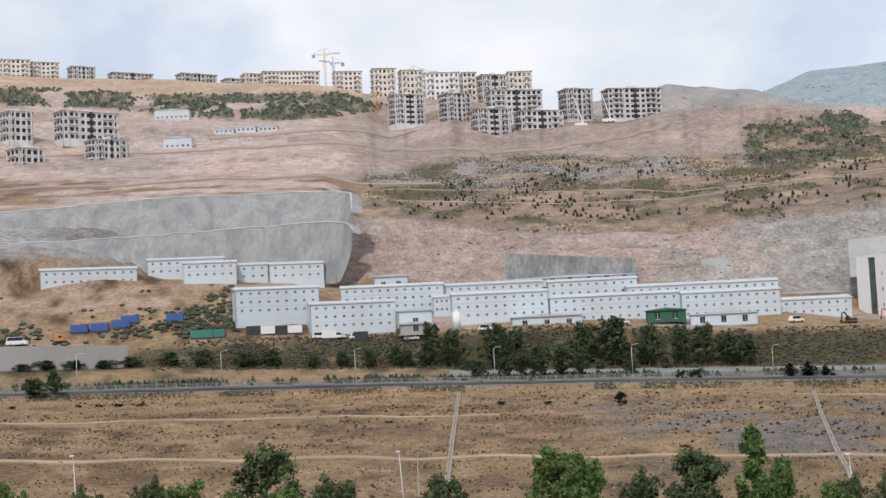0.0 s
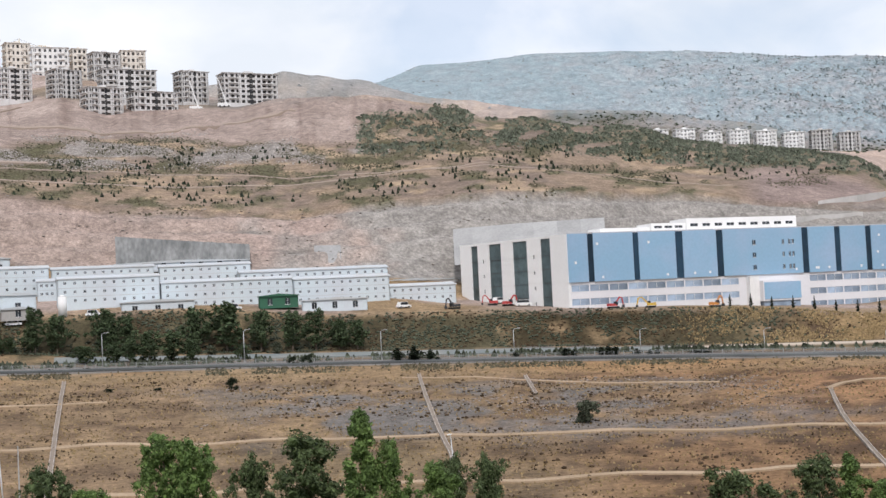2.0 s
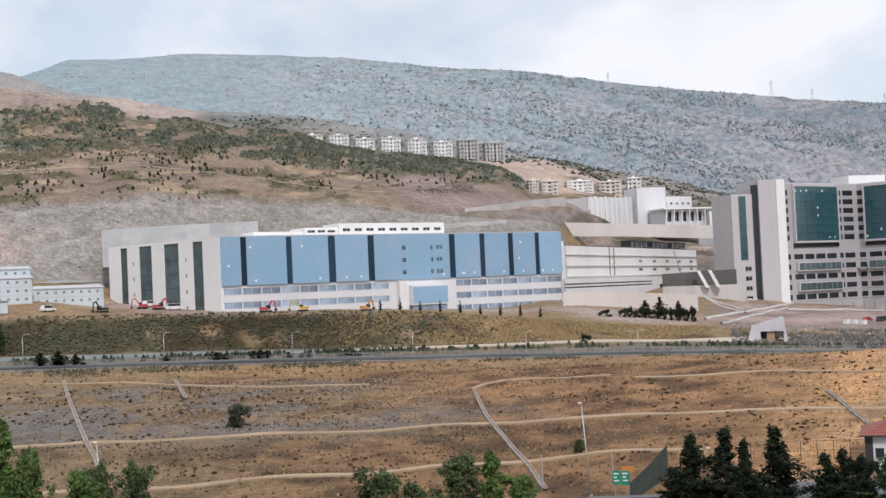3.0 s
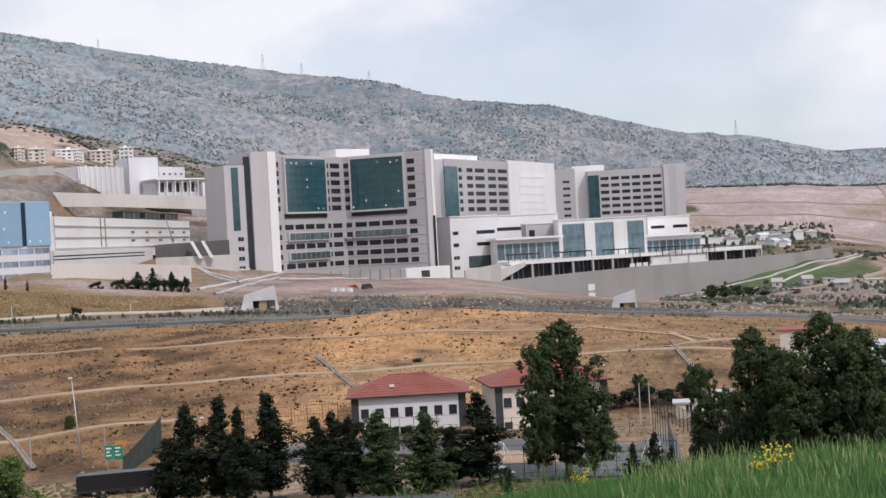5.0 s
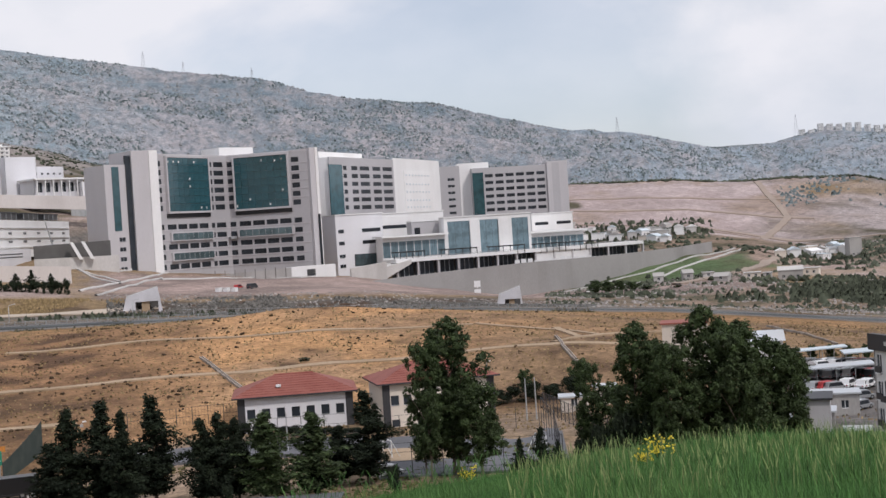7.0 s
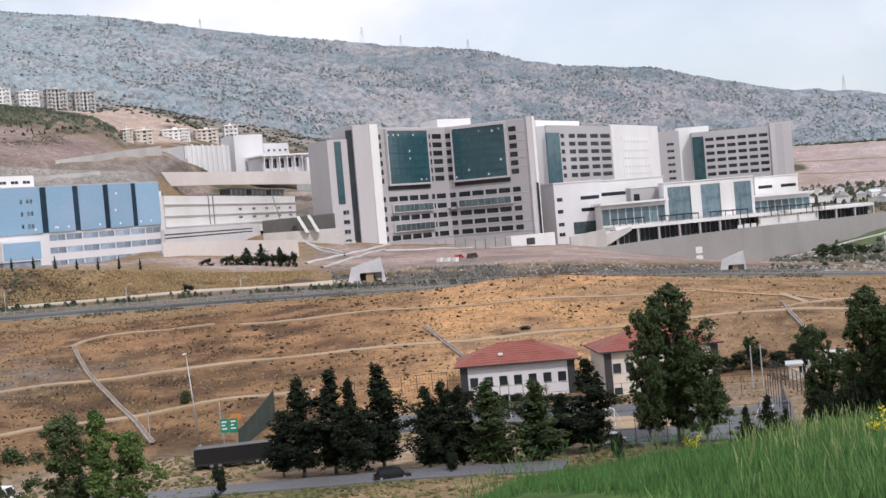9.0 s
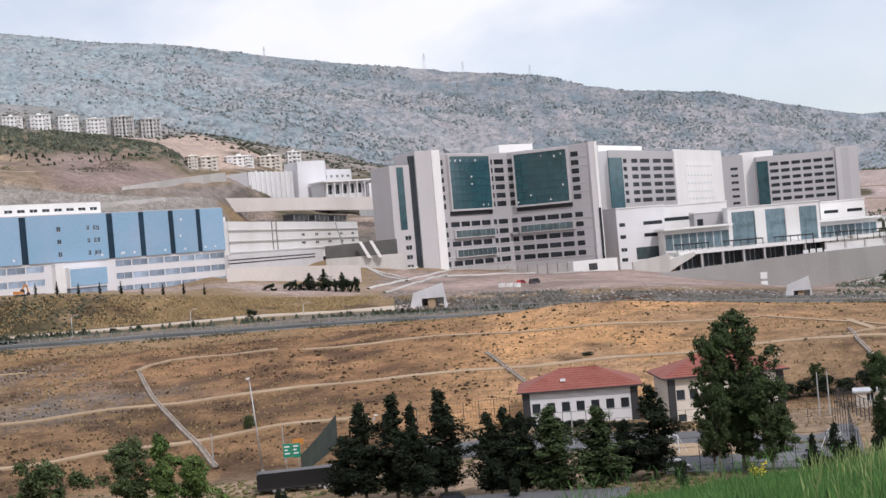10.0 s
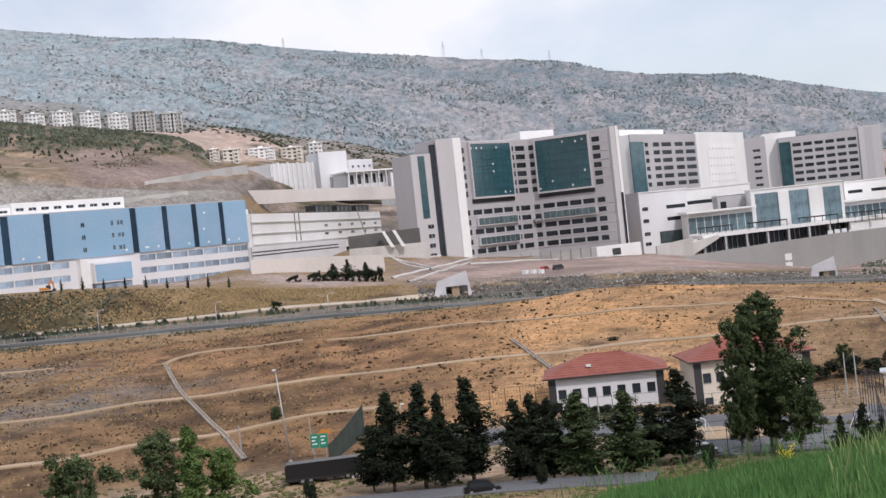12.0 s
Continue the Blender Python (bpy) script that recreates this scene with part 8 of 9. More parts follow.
def rape_plant(bearing, d, h, seed):
    """A flowering weed: branching green stems with yellow flower heads."""
    rng = random.Random(seed)
    x, y = at(bearing, d)
    t = thing("flowering_weed", pose(x, y, ground_at(x, y)), "yellow-flowered weed standing in the green field", "plant", "yellow flowering weeds")
    stems, heads = Geo(), Geo()
    for _ in range(26):
        a, r = rng.uniform(0, 6.28), rng.uniform(0.05, 0.45) * h / 1.2
        top = (math.cos(a) * r, math.sin(a) * r, h * rng.uniform(0.55, 1.0))
        stems.tube((0, 0, 0), (top[0] * 0.4, top[1] * 0.4, top[2] * 0.6), 0.012, 0.008, 3)
        stems.tube((top[0] * 0.4, top[1] * 0.4, top[2] * 0.6), top, 0.008, 0.005, 3)
        for k in range(4):
            heads.blob((top[0] + rng.uniform(-0.08, 0.08), top[1] + rng.uniform(-0.08, 0.08), top[2] - rng.uniform(0, 0.18)), rng.uniform(0.012, 0.03), rng)
    part("stem", stems, MATS["grass_blade"], t)
    part("blossom", heads, MATS["rape_flower"], t, "yellow flower heads")


for i, (b0, d, h) in enumerate(((64.25, 30, 0.85), (63.55, 30, 0.55), (56.3, 39, 0.6))):
    rape_plant(b0, d, h, i)

# ---- the school, the court and the houses by the lower road ----
def school(b0, d0, b1, d1, eave, rise, depth, label, wall="base_render", sections=5, low=9.0, gable=0.3):
    z1 = level(eave, (d0 + d1) / 2)
    m, w = facing(at(b0, d0), at(b1, d1), z1 - low)
    t = thing("school_building", m, label, "school", "school buildings")
    cols = even(sections + 2, w, 1.3, 0.9)
    facade(t, (0, 0), 0, w, -1.5, low, [(2.2, 3.4, cols[::2]), (5.6, 7.2, cols)], wall, "dark_glass", 0.35, frame="steel_grey")
    facade(t, (w, 0), 90, depth, -1.5, low, [(5.0, 6.8, even(3, depth, 1.6))], wall, "dark_glass", 0.35, frame="steel_grey")
    facade(t, (0, depth), -90, depth, -1.5, low, [], wall, None, 0.35)
    boxpart("back_wall", t, 0.4, w - 0.4, depth - 0.4, depth, -1.5, low, wall)
    boxpart("interior", t, 0.8, w - 0.8, 0.8, depth - 0.8, -1.5, low - 0.2, "inside_shade", "interior core painted near-black for its shade")
    for x in (-0.05, w - 1.15):
        boxpart("corner_strip", t, x, x + 1.2, -0.06, -0.005, -1.5, low, "dark_steel", "dark grey corner strip")
    o = 0.9
    part("eaves_board", Geo().box(-o, w + o, -o, depth + o, low, low + 0.25), MATS["dark_steel"], t, "dark eaves board")
    hip = depth * 0.48
    z0, zr = low + 0.25, low + 0.25 + rise
    g = Geo().add([(-o, -o, z0), (w + o, -o, z0), (w + o, depth + o, z0), (-o, depth + o, z0), (hip, depth / 2, zr), (w - hip, depth / 2, zr)],
                  [(0, 1, 5, 4), (1, 2, 5), (2, 3, 4, 5), (3, 0, 4)])
    roof = part("roof", g, MATS["roof_tile"], t, "red tiled hip roof")
    n = int((w + 2 * o) / 0.9)
    for k in range(1, 9):
        f = k / 9
        batten = Geo().tube((-o + (hip + o) * f, -o + (depth / 2 + o) * f, z0 + rise * f + 0.02), (w + o - (hip + o) * f, -o + (depth / 2 + o) * f, z0 + rise * f + 0.02), 0.05, n=4)
        part("tile_course", batten, MATS["roof_tile"], roof)
    part("ridge", Geo().tube((hip, depth / 2, zr), (w - hip, depth / 2, zr), 0.16, n=6), MATS["roof_tile"], roof)
    boxpart("rooflight", t, w * 0.34, w * 0.34 + 0.8, 1.4, 2.1, z0 + rise * 0.42, z0 + rise * 0.42 + 0.35, "white_paint", "small white rooflight")
    return t


school(46.95, 222, 51.7, 222, -6.4, 2.7, 12.5, "white two-storey school with a red hip roof")
school(52.95, 216, 57.6, 220, -6.2, 2.5, 12, "cream two-storey school with a red hip roof", "cream_render", 6)

zc = ground_at(*at(56.5, 185)) + 0.25
yard = [at(52.6, 172), at(60.6, 172), at(60.3, 205), at(52.5, 206)]
solo("sports_court", Geo().prism(yard, zc - 1.2, zc), MATS["court_surface"], pose(0, 0, 0), "grey asphalt sports court behind a tall fence", "court", kind="structure")
solo("sand_patch", Geo().prism([at(52.7, 184), at(55.8, 183), at(55.8, 193), at(52.7, 195)], zc, zc + 0.02), MATS["path_soil"], pose(0, 0, 0), "bare sandy strip on the sports court", "ground", kind="structure")
solo("lower_road", flipped(ribbon(plan_line([(22, 178), (30, 172), (38, 166), (46, 160), (51, 158)], 3), [(-3, 0), (0, 0.03), (3, 0)], 0.2, flat=True)), MATS["court_surface"], pose(0, 0, 0), "narrow worn grey road below the slope", "road", kind="structure")
solo("school_yard", flipped(ribbon(plan_line([(42, 204), (46, 204), (52, 202)], 3), [(-7, 0), (0, 0.03), (7, 0)], 0.25, flat=True)), MATS["court_surface"], pose(0, 0, 0), "grey paved school yard", "yard", kind="structure")


def fence(knots, height, bay, label, rails=2, post=0.06, mat="dark_steel", mesh=0.0, group="fences"):
    """Posts along a plan line with rails, and a coarse wire grid where asked."""
    pts = plan_line(knots, bay)
    t = thing("fence", pose(0, 0, 0), label, "fence", group)
    z = land([math.degrees(math.atan2(p.x, p.y)) for p in pts], [p.length for p in pts])
    for p, h in zip(pts, z):
        part("post", Geo().tube((p.x, p.y, h - 0.3), (p.x, p.y, h + height), post, n=5), MATS[mat], t)
    for k in range(rails):
        f = (k + 1) / rails
        for i in range(len(pts) - 1):
            g = Geo().tube((pts[i].x, pts[i].y, z[i] + height * f - 0.05), (pts[i + 1].x, pts[i + 1].y, z[i + 1] + height * f - 0.05), post * 0.6, n=4)
            part("rail", g, MATS[mat], t)
    if mesh:
        g = Geo()
        for i in range(len(pts) - 1):
            n = max(2, int(bay / mesh))
            for k in range(n):
                f = k / n
                p = pts[i].lerp(pts[i + 1], f)
                h = z[i] + (z[i + 1] - z[i]) * f
                g.tube((p.x, p.y, h + 0.1), (p.x, p.y, h + height), 0.014, n=3)
        tagged(part("wire_mesh", g, MATS[mat], t, "dark wire mesh"), kind="stuff")
    return t


fence([(52.7, 171), (56.6, 171), (60.3, 171)], 4.6, 3.2, "tall dark steel court fence", 4, 0.05)
fence([(60.2, 172), (60.0, 190), (59.5, 206)], 4.6, 3.2, "tall dark steel court fence", 4, 0.05)
fence([(52.6, 207), (59.4, 207)], 3.2, 3.4, "tall dark steel court fence", 3, 0.05)
fence([(46.6, 198), (52.4, 198)], 5.5, 3.0, "tall dark steel court fence", 4, 0.05)
fence([(42.5, 226), (47, 232)], 3.0, 2.6, "dark post and wire fence along the slope's foot", 2, 0.06, mesh=0.5)
fence([(59.6, 222), (61.3, 200), (62.6, 186), (63.6, 176)], 3.2, 2.0, "dark mesh fence round the court's far side", 2, 0.07, mesh=0.22)
fence([(45 + 0.0, 405), (48, 403), (53, 402)], 1.6, 3.0, "wire fence above the road", 2, 0.05, "galvanised")


def guide_posts():
    pts = plan_line([k for k in road_knots(9.4) if -22 <= k[0] <= 62], 2.6)
    t = thing("guard_fence", pose(0, 0, 0), "low galvanised guard fence with closely set posts along the road", "fence", "fences")
    z = land([math.degrees(math.atan2(p.x, p.y)) for p in pts], [p.length for p in pts])
    post = Geo().box(-0.09, 0.09, -0.09, 0.09, -0.3, 1.25).mesh("post", [MATS["post_grey"]])
    for p, h in list(zip(pts, z))[:295]:
        part("post", post, None, t, at=pose(p.x, p.y, h))
    for k in (0.45, 0.9, 1.2):
        g = Geo()
        for i in range(min(294, len(pts) - 1)):
            g.tube((pts[i].x, pts[i].y, z[i] + k), (pts[i + 1].x, pts[i + 1].y, z[i + 1] + k), 0.05, n=4)
        part("rail", g, MATS["post_grey"], t)


guide_posts()


def goal(bearing, d, turn):
    x, y = at(bearing, d)
    t = thing("goal_frame", pose(x, y, zc, 0, 0, turn), "white metal football goal frame", "goal", "goals")
    for a in (-1.5, 1.5):
        part("upright", Geo().tube((a, 0, 0), (a, 0, 2.3), 0.08, n=6), MATS["white_paint"], t)
        part("stay", Geo().tube((a, 0, 2.3), (a, 1.2, 0), 0.04, n=5), MATS["white_paint"], t)
    part("crossbar", Geo().tube((-1.5, 0, 2.3), (1.5, 0, 2.3), 0.08, n=6), MATS["white_paint"], t)


goal(59.4, 184, 60)
goal(53.0, 188, 240)


def street_lamp(bearing, d, tip, arm=1.6, side=-1, lean=0.0, group="street lamps"):
    """A tapered pole with a curved arm and a flat head."""
    x, y = at(bearing, d)
    z = ground_at(x, y)
    h = level(tip, d) - z
    t = thing("street_lamp", pose(x, y, z, 0, lean, -bearing), "tall grey street lamp with one curved arm", "street lamp", group)
    part("pole", Geo().tube((0, 0, -0.3), (0, 0, h - 0.5), 0.13, 0.07, 8), MATS["galvanised"], t, smooth=True)
    part("base", Geo().box(-0.25, 0.25, -0.25, 0.25, -0.3, 0.35), MATS["concrete"], t)
    g = Geo().tube((0, 0, h - 0.5), (side * arm * 0.35, 0, h - 0.08), 0.07, 0.06, 6).tube((side * arm * 0.35, 0, h - 0.08), (side * arm, 0, h), 0.06, 0.05, 6)
    part("arm", g, MATS["galvanised"], t)
    part("head", Geo().slab_xz([(side * arm - 0.2, h - 0.08), (side * arm + 0.45, h - 0.02), (side * arm + 0.4, h + 0.14), (side * arm - 0.15, h + 0.12)], -0.17, 0.17), MATS["galvanised" if d > 300 else "white_paint"], t, "pale lamp head")


for b0, tip in ((-15.1, 0.15), (-9.37, 0.0), (-3.89, -0.2), (1.88, -0.4), (7.55, -0.55), (13.19, -0.85), (18.7, -1.05), (23.9, -1.3), (28.88, -1.5), (33.59, -1.7), (38.2, -1.85), (43, -2.0)):
    street_lamp(b0, 391.5, tip, 1.5, 1)
for b0, d, tip, side, lean in ((-15.2, 206, -3.9, -1, -2), (-2.05, 206, -4.5, -1, -3), (16.05, 204, -5.3, -1, -3), (35.97, 201, -4.75, -1, -3.5), (57.35, 233, -5.55, 1, 0), (40.7, 228, -6.75, 1, 0)):
    street_lamp(b0, d, tip, 0.3, side, lean, "lamps along the slope's foot")
for b0, d, h in ((-1.5, 206, 13), (36.9, 206, 5), (58.9, 214, 6.5), (59.3, 214, 6.5), (48.9, 199, 6), (34.0, 207, 5)):
    x, y = at(b0, d)
    solo("utility_pole", Geo().tube((0, 0, -0.3), (0, 0, h), 0.13, 0.08, 7), MATS["galvanised"], pose(x, y, ground_at(x, y)), "thin grey utility pole at the slope's foot", "pole", "utility poles")


# ---- yard by the road: sign, net, covered trailer ----
def road_sign(bearing, d):
    x, y = at(bearing, d)
    z = ground_at(x, y)
    t = thing("road_sign", pose(x, y, z, 0, 0, -bearing), "green road sign with pale lines of writing on two posts", "sign")
    top = level(-7.55, d) - z
    for a in (-0.9, 0.9):
        part("post", Geo().tube((a, 0.1, -0.3), (a, 0.1, top), 0.06, n=6), MATS["galvanised"], t)
    for k, x0 in enumerate((-1.25, 0.02)):
        b2 = part("board", Geo().box(x0, x0 + 1.2, -0.03, 0.03, top - 2.0 - 0.1 * k, top - 0.05 * k), MATS["green_sign"], t, "green sign board")
        for r in range(3):
            part("writing_bar", Geo().box(x0 + 0.2, x0 + (0.95 if r != 1 else 0.7), -0.05, -0.031, top - 0.55 - 0.5 * r, top - 0.35 - 0.5 * r), MATS["white_paint"], b2, "pale bar of writing")
    o = solo("warning_board", Geo().box(-0.8, 0.8, -0.04, 0.04, 0, 0.8).box(-0.05, 0.05, -0.02, 0.02, -4.5, 0), MATS["orange_paint"], pose(*at(37.5, d + 6), level(-7.45, d + 6) - 0.6, 0, 0, -37), "orange warning board on a post", "sign")


road_sign(37.22, 201)


def net_screen():
    m, w = facing(at(37.6, 197), at(39.15, 214), ground_at(*at(38.3, 205)))
    t = thing("net_screen", m, "dark green shade net stretched between posts", "screen")
    lo, hi = 2.2, level(-6.6, 213) - m.translation.z
    n = 6
    for k in range(n):
        x0, x1 = k * w / n, (k + 1) * w / n
        z0, z1 = lo + (hi - lo) * (k / n) ** 1.2, lo + (hi - lo) * ((k + 1) / n) ** 1.2
        part("net_panel", Geo().slab_xz([(x0, -0.5), (x1, -0.5), (x1, z1), (x0, z0)], 0, 0.04), MATS["net_green"], t)
        part("post", Geo().tube((x0, 0.08, -0.6), (x0, 0.08, z0 + 0.1), 0.06, n=5), MATS["dark_steel"], t)
    part("post", Geo().tube((w, 0.08, -0.6), (w, 0.08, hi + 0.1), 0.06, n=5), MATS["dark_steel"], t)


material("net_green", (0.03, 0.045, 0.04), 0.9, vary=0.2, scale=2.0, stain=(0.05, 0.065, 0.055), stain_scale=0.4)
net_screen()


def wheel(parent, x, y, r, w, n=14):
    tyre = part("wheel", Geo().tube((x, y - w / 2, r), (x, y + w / 2, r), r, n=n), MATS["rubber"], parent)
    part("rim", Geo().tube((x, y - w / 2 - 0.02, r), (x, y - w / 2, r), r * 0.55, n=n), MATS["steel_grey"], tyre)


def trailer():
    x, y = at(37.3, 184)
    t = thing("covered_trailer", pose(x, y, ground_at(x, y) + 0.1, 0, 0, -36), "long black tarpaulin-covered trailer parked by the road", "trailer")
    g = Geo().slab_xz([(-5.2, 0.6), (5.2, 0.6), (5.2, 2.5), (4.9, 2.75), (-4.9, 2.75), (-5.2, 2.5)], -1.25, 1.25)
    body = part("tarpaulin", g, MATS["black_paint"], t, "black tarpaulin")
    part("hem", Geo().box(-5.2, 5.2, -1.29, -1.25, 0.6, 0.72), MATS["dark_steel"], body)
    boxpart("chassis", t, -5.1, 5.1, -1.1, 1.1, 0.4, 0.6, "dark_steel")
    for a in (-3.0, -1.9, 3.0):
        wheel(t, a, -1.0, 0.45, 0.3)
        wheel(t, a, 1.0, 0.45, 0.3)


trailer()


def car(bearing, d, turn, paint, label, size=(4.3, 1.75, 1.45), kind="car", group="parked cars", z=None):
    """A parked car or van: body, cabin with panes, wheels, lights."""
    L, W, Hh = size
    x, y = at(bearing, d)
    t = thing("parked_" + kind, pose(x, y, (ground_at(x, y) if z is None else z) + 0.1, 0, 0, turn), label, kind, group)
    van = kind != "car"
    z1 = Hh * (0.5 if not van else 0.55)
    body = part("body", Geo().slab_xz([(-L / 2, 0.3), (L / 2, 0.3), (L / 2, z1 * 0.8), (L / 2 - 0.25, z1), (-L / 2 + 0.15, z1), (-L / 2, z1 * 0.85)], -W / 2, W / 2), MATS[paint], t)
    a0, a1 = (-L * 0.42, L * 0.2) if not van else (-L * 0.48, L * 0.3)
    cab = part("cabin", Geo().slab_xz([(a0, z1), (a1 + 0.55, z1), (a1, Hh), (a0 + 0.3, Hh)], -W / 2 + 0.1, W / 2 - 0.1), MATS[paint], t)
    for s in (-1, 1):
        y0 = s * (W / 2 - 0.1)
        part("side_window", Geo().slab_xz([(a0 + 0.3, z1 + 0.05), (a1 + 0.35, z1 + 0.05), (a1 - 0.05, Hh - 0.12), (a0 + 0.42, Hh - 0.12)], min(y0, y0 + s * 0.015), max(y0, y0 + s * 0.015)), MATS["dark_glass"], t)
    part("windscreen", Geo().add([(a1 + 0.57, -W / 2 + 0.2, z1 + 0.05), (a1 + 0.57, W / 2 - 0.2, z1 + 0.05), (a1 + 0.04, W / 2 - 0.25, Hh - 0.08), (a1 + 0.04, -W / 2 + 0.25, Hh - 0.08),
                                  (a1 + 0.5, -W / 2 + 0.2, z1 + 0.05), (a1 + 0.5, W / 2 - 0.2, z1 + 0.05), (a1 - 0.04, W / 2 - 0.25, Hh - 0.08), (a1 - 0.04, -W / 2 + 0.25, Hh - 0.08)],
                                 [(0, 1, 2, 3), (7, 6, 5, 4), (0, 4, 5, 1), (3, 2, 6, 7)]), MATS["dark_glass"], t)
    for a in (-L * 0.31, L * 0.31):
        for s in (-1, 1):
            wheel(t, a, s * (W / 2 - 0.1), 0.32, 0.22, 12)
    for s in (-1, 1):
        boxpart("headlight", t, L / 2, L / 2 + 0.02, s * W * 0.32 - 0.15, s * W * 0.32 + 0.15, z1 * 0.62, z1 * 0.8, "white_paint")
        boxpart("tail_light", t, -L / 2 - 0.02, -L / 2, s * W * 0.34 - 0.1, s * W * 0.34 + 0.1, z1 * 0.62, z1 * 0.85, "red_paint")
    return t


car(43.75, 160, -40, "black_paint", "dark parked car on the lower road")
car(52.95, 173.5, -35, "white_paint", "white parked car beside the court", z=ground_at(*at(52.95, 173.5)))
car(27.9, 176, -62, "white_paint", "white parked van by the lower road", (5.4, 2.0, 2.4), "van")
VAN = "white delivery van parked on the building site"
car(-17.35, 448, 0, "white_paint", VAN, (6.5, 2.2, 2.6), "van", "site vehicles")
car(18.2, 478, 30, "white_paint", VAN, (5.5, 2.1, 2.2), "van", "site vehicles")
car(19.2, 462, -20, "white_paint", VAN, (5.5, 2.1, 2.2), "van", "site vehicles")
car(47.86, 521, 10, "dark_steel", "dark pickup parked on the bare terrace", (5.2, 2.0, 2.0), "pickup", "site vehicles")
car(47.3, 519, 10, "red_paint", "red parked car on the bare terrace", (4.3, 1.8, 1.5), "car", "site vehicles")
for k in range(3):
    x, y = at(46.5 + 0.32 * k, 492)
    solo("site_crate", Geo().box(-1.1, 1.1, -0.8, 0.8, 0, 1.4).box(-1.15, 1.15, -0.85, 0.85, 1.4, 1.5), MATS["white_paint"], pose(x, y, ground_at(x, y), 0, 0, 12), "white crate on the bare terrace", "crate", "crates")


def excavator(bearing, d, turn, paint, label, reach=1.0):
    x, y = at(bearing, d)
    t = thing("excavator", pose(x, y, ground_at(x, y), 0, 0, turn) @ Matrix.Diagonal((0.8, 0.8, 0.72, 1)), label, "excavator", "excavators")
    for s in (-1, 1):
        part("track", Geo().slab_xz([(-1.9, 0.0), (1.9, 0.0), (2.2, 0.4), (1.9, 0.85), (-1.9, 0.85), (-2.2, 0.4)], s * 1.25 - 0.3, s * 1.25 + 0.3), MATS["rubber"], t)
    part("house", Geo().slab_xz([(-2.4, 1.0), (1.2, 1.0), (1.2, 2.0), (-2.2, 2.3)], -1.3, 1.3), MATS[paint], t)
    cab = part("cab", Geo().slab_xz([(0.0, 2.0), (1.4, 1.2), (1.5, 2.4), (1.1, 3.1), (0.0, 3.1)], -1.3, -0.3), MATS["dark_glass"], t, "dark glazed cab")
    part("boom", Geo().slab_xz([(1.0, 1.6), (3.6 * reach, 4.6), (4.8 * reach, 4.4), (4.8 * reach, 4.8), (3.4 * reach, 5.2), (0.7, 2.1)], -0.05, 0.4), MATS[paint], t)
    part("stick", Geo().slab_xz([(4.6 * reach, 4.3), (5.3 * reach, 1.4), (5.7 * reach, 1.5), (5.1 * reach, 4.8)], -0.02, 0.36), MATS[paint], t)
    part("bucket", Geo().slab_xz([(5.2 * reach, 1.5), (4.9 * reach, 0.7), (5.4 * reach, 0.2), (6.0 * reach, 0.6), (5.8 * reach, 1.5)], -0.4, 0.7), MATS["dark_steel"], t)


excavator(18.55, 466, 25, "red_paint", "red excavator parked by the end block")
excavator(17.9, 470, 160, "red_paint", "red excavator parked by the end block", 0.8)
excavator(22.88, 452, 10, "red_paint", "red excavator parked in front of the clinic", 0.9)
excavator(24.4, 452, 150, "crane_yellow", "yellow excavator parked in front of the clinic")
excavator(27.0, 452, 20, "orange_paint", "orange excavator parked in front of the clinic", 0.9)
excavator(16.3, 452, 200, "dark_steel", "dark excavator on the terrace edge", 0.8)
excavator(-15.7, 449, 160, "orange_paint", "orange excavator on the mound by the dormitories", 0.7)


def container(bearing, d, turn, paint, label, n=6.0):
    x, y = at(bearing, d)
    t = thing("shipping_container", pose(x, y, ground_at(x, y), 0, 0, turn), label, "container", "site containers")
    part("body", Geo().box(-n / 2, n / 2, -1.2, 1.2, 0.1, 2.5), MATS[paint], t)
    for k in range(int(n / 0.75)):
        boxpart("rib", t, -n / 2 + 0.3 + k * 0.75, -n / 2 + 0.55 + k * 0.75, -1.25, -1.2, 0.25, 2.35, paint)
    boxpart("door", t, n / 2, n / 2 + 0.05, -1.1, 1.1, 0.2, 2.4, paint)
    boxpart("sill", t, -n / 2, n / 2, -1.24, 1.24, -0.6, 0.1, "dark_steel")


for b0, d in ((-14.95, 457), (-14.15, 457), (-13.3, 459), (-12.95, 463), (-11.15, 462)):
    container(b0, d, 4, "blue_paint", "blue site container on the mound", 5.5)
container(-10.1, 446, 2, "teal_paint", "teal site container at the terrace edge", 7)
container(-9.5, 446, 2, "teal_paint", "teal site container at the terrace edge", 5)
for b0, d, p in ((-7.4, 446, "white_paint"), (-6.9, 446, "dark_steel"), (-6.3, 446, "white_paint"), (-4.9, 440, "white_paint"), (-3.6, 439, "dark_steel"), (-8.0, 447, "dark_steel")):
    container(b0, d, 0, p, "site container beside the dormitories", 4.5)
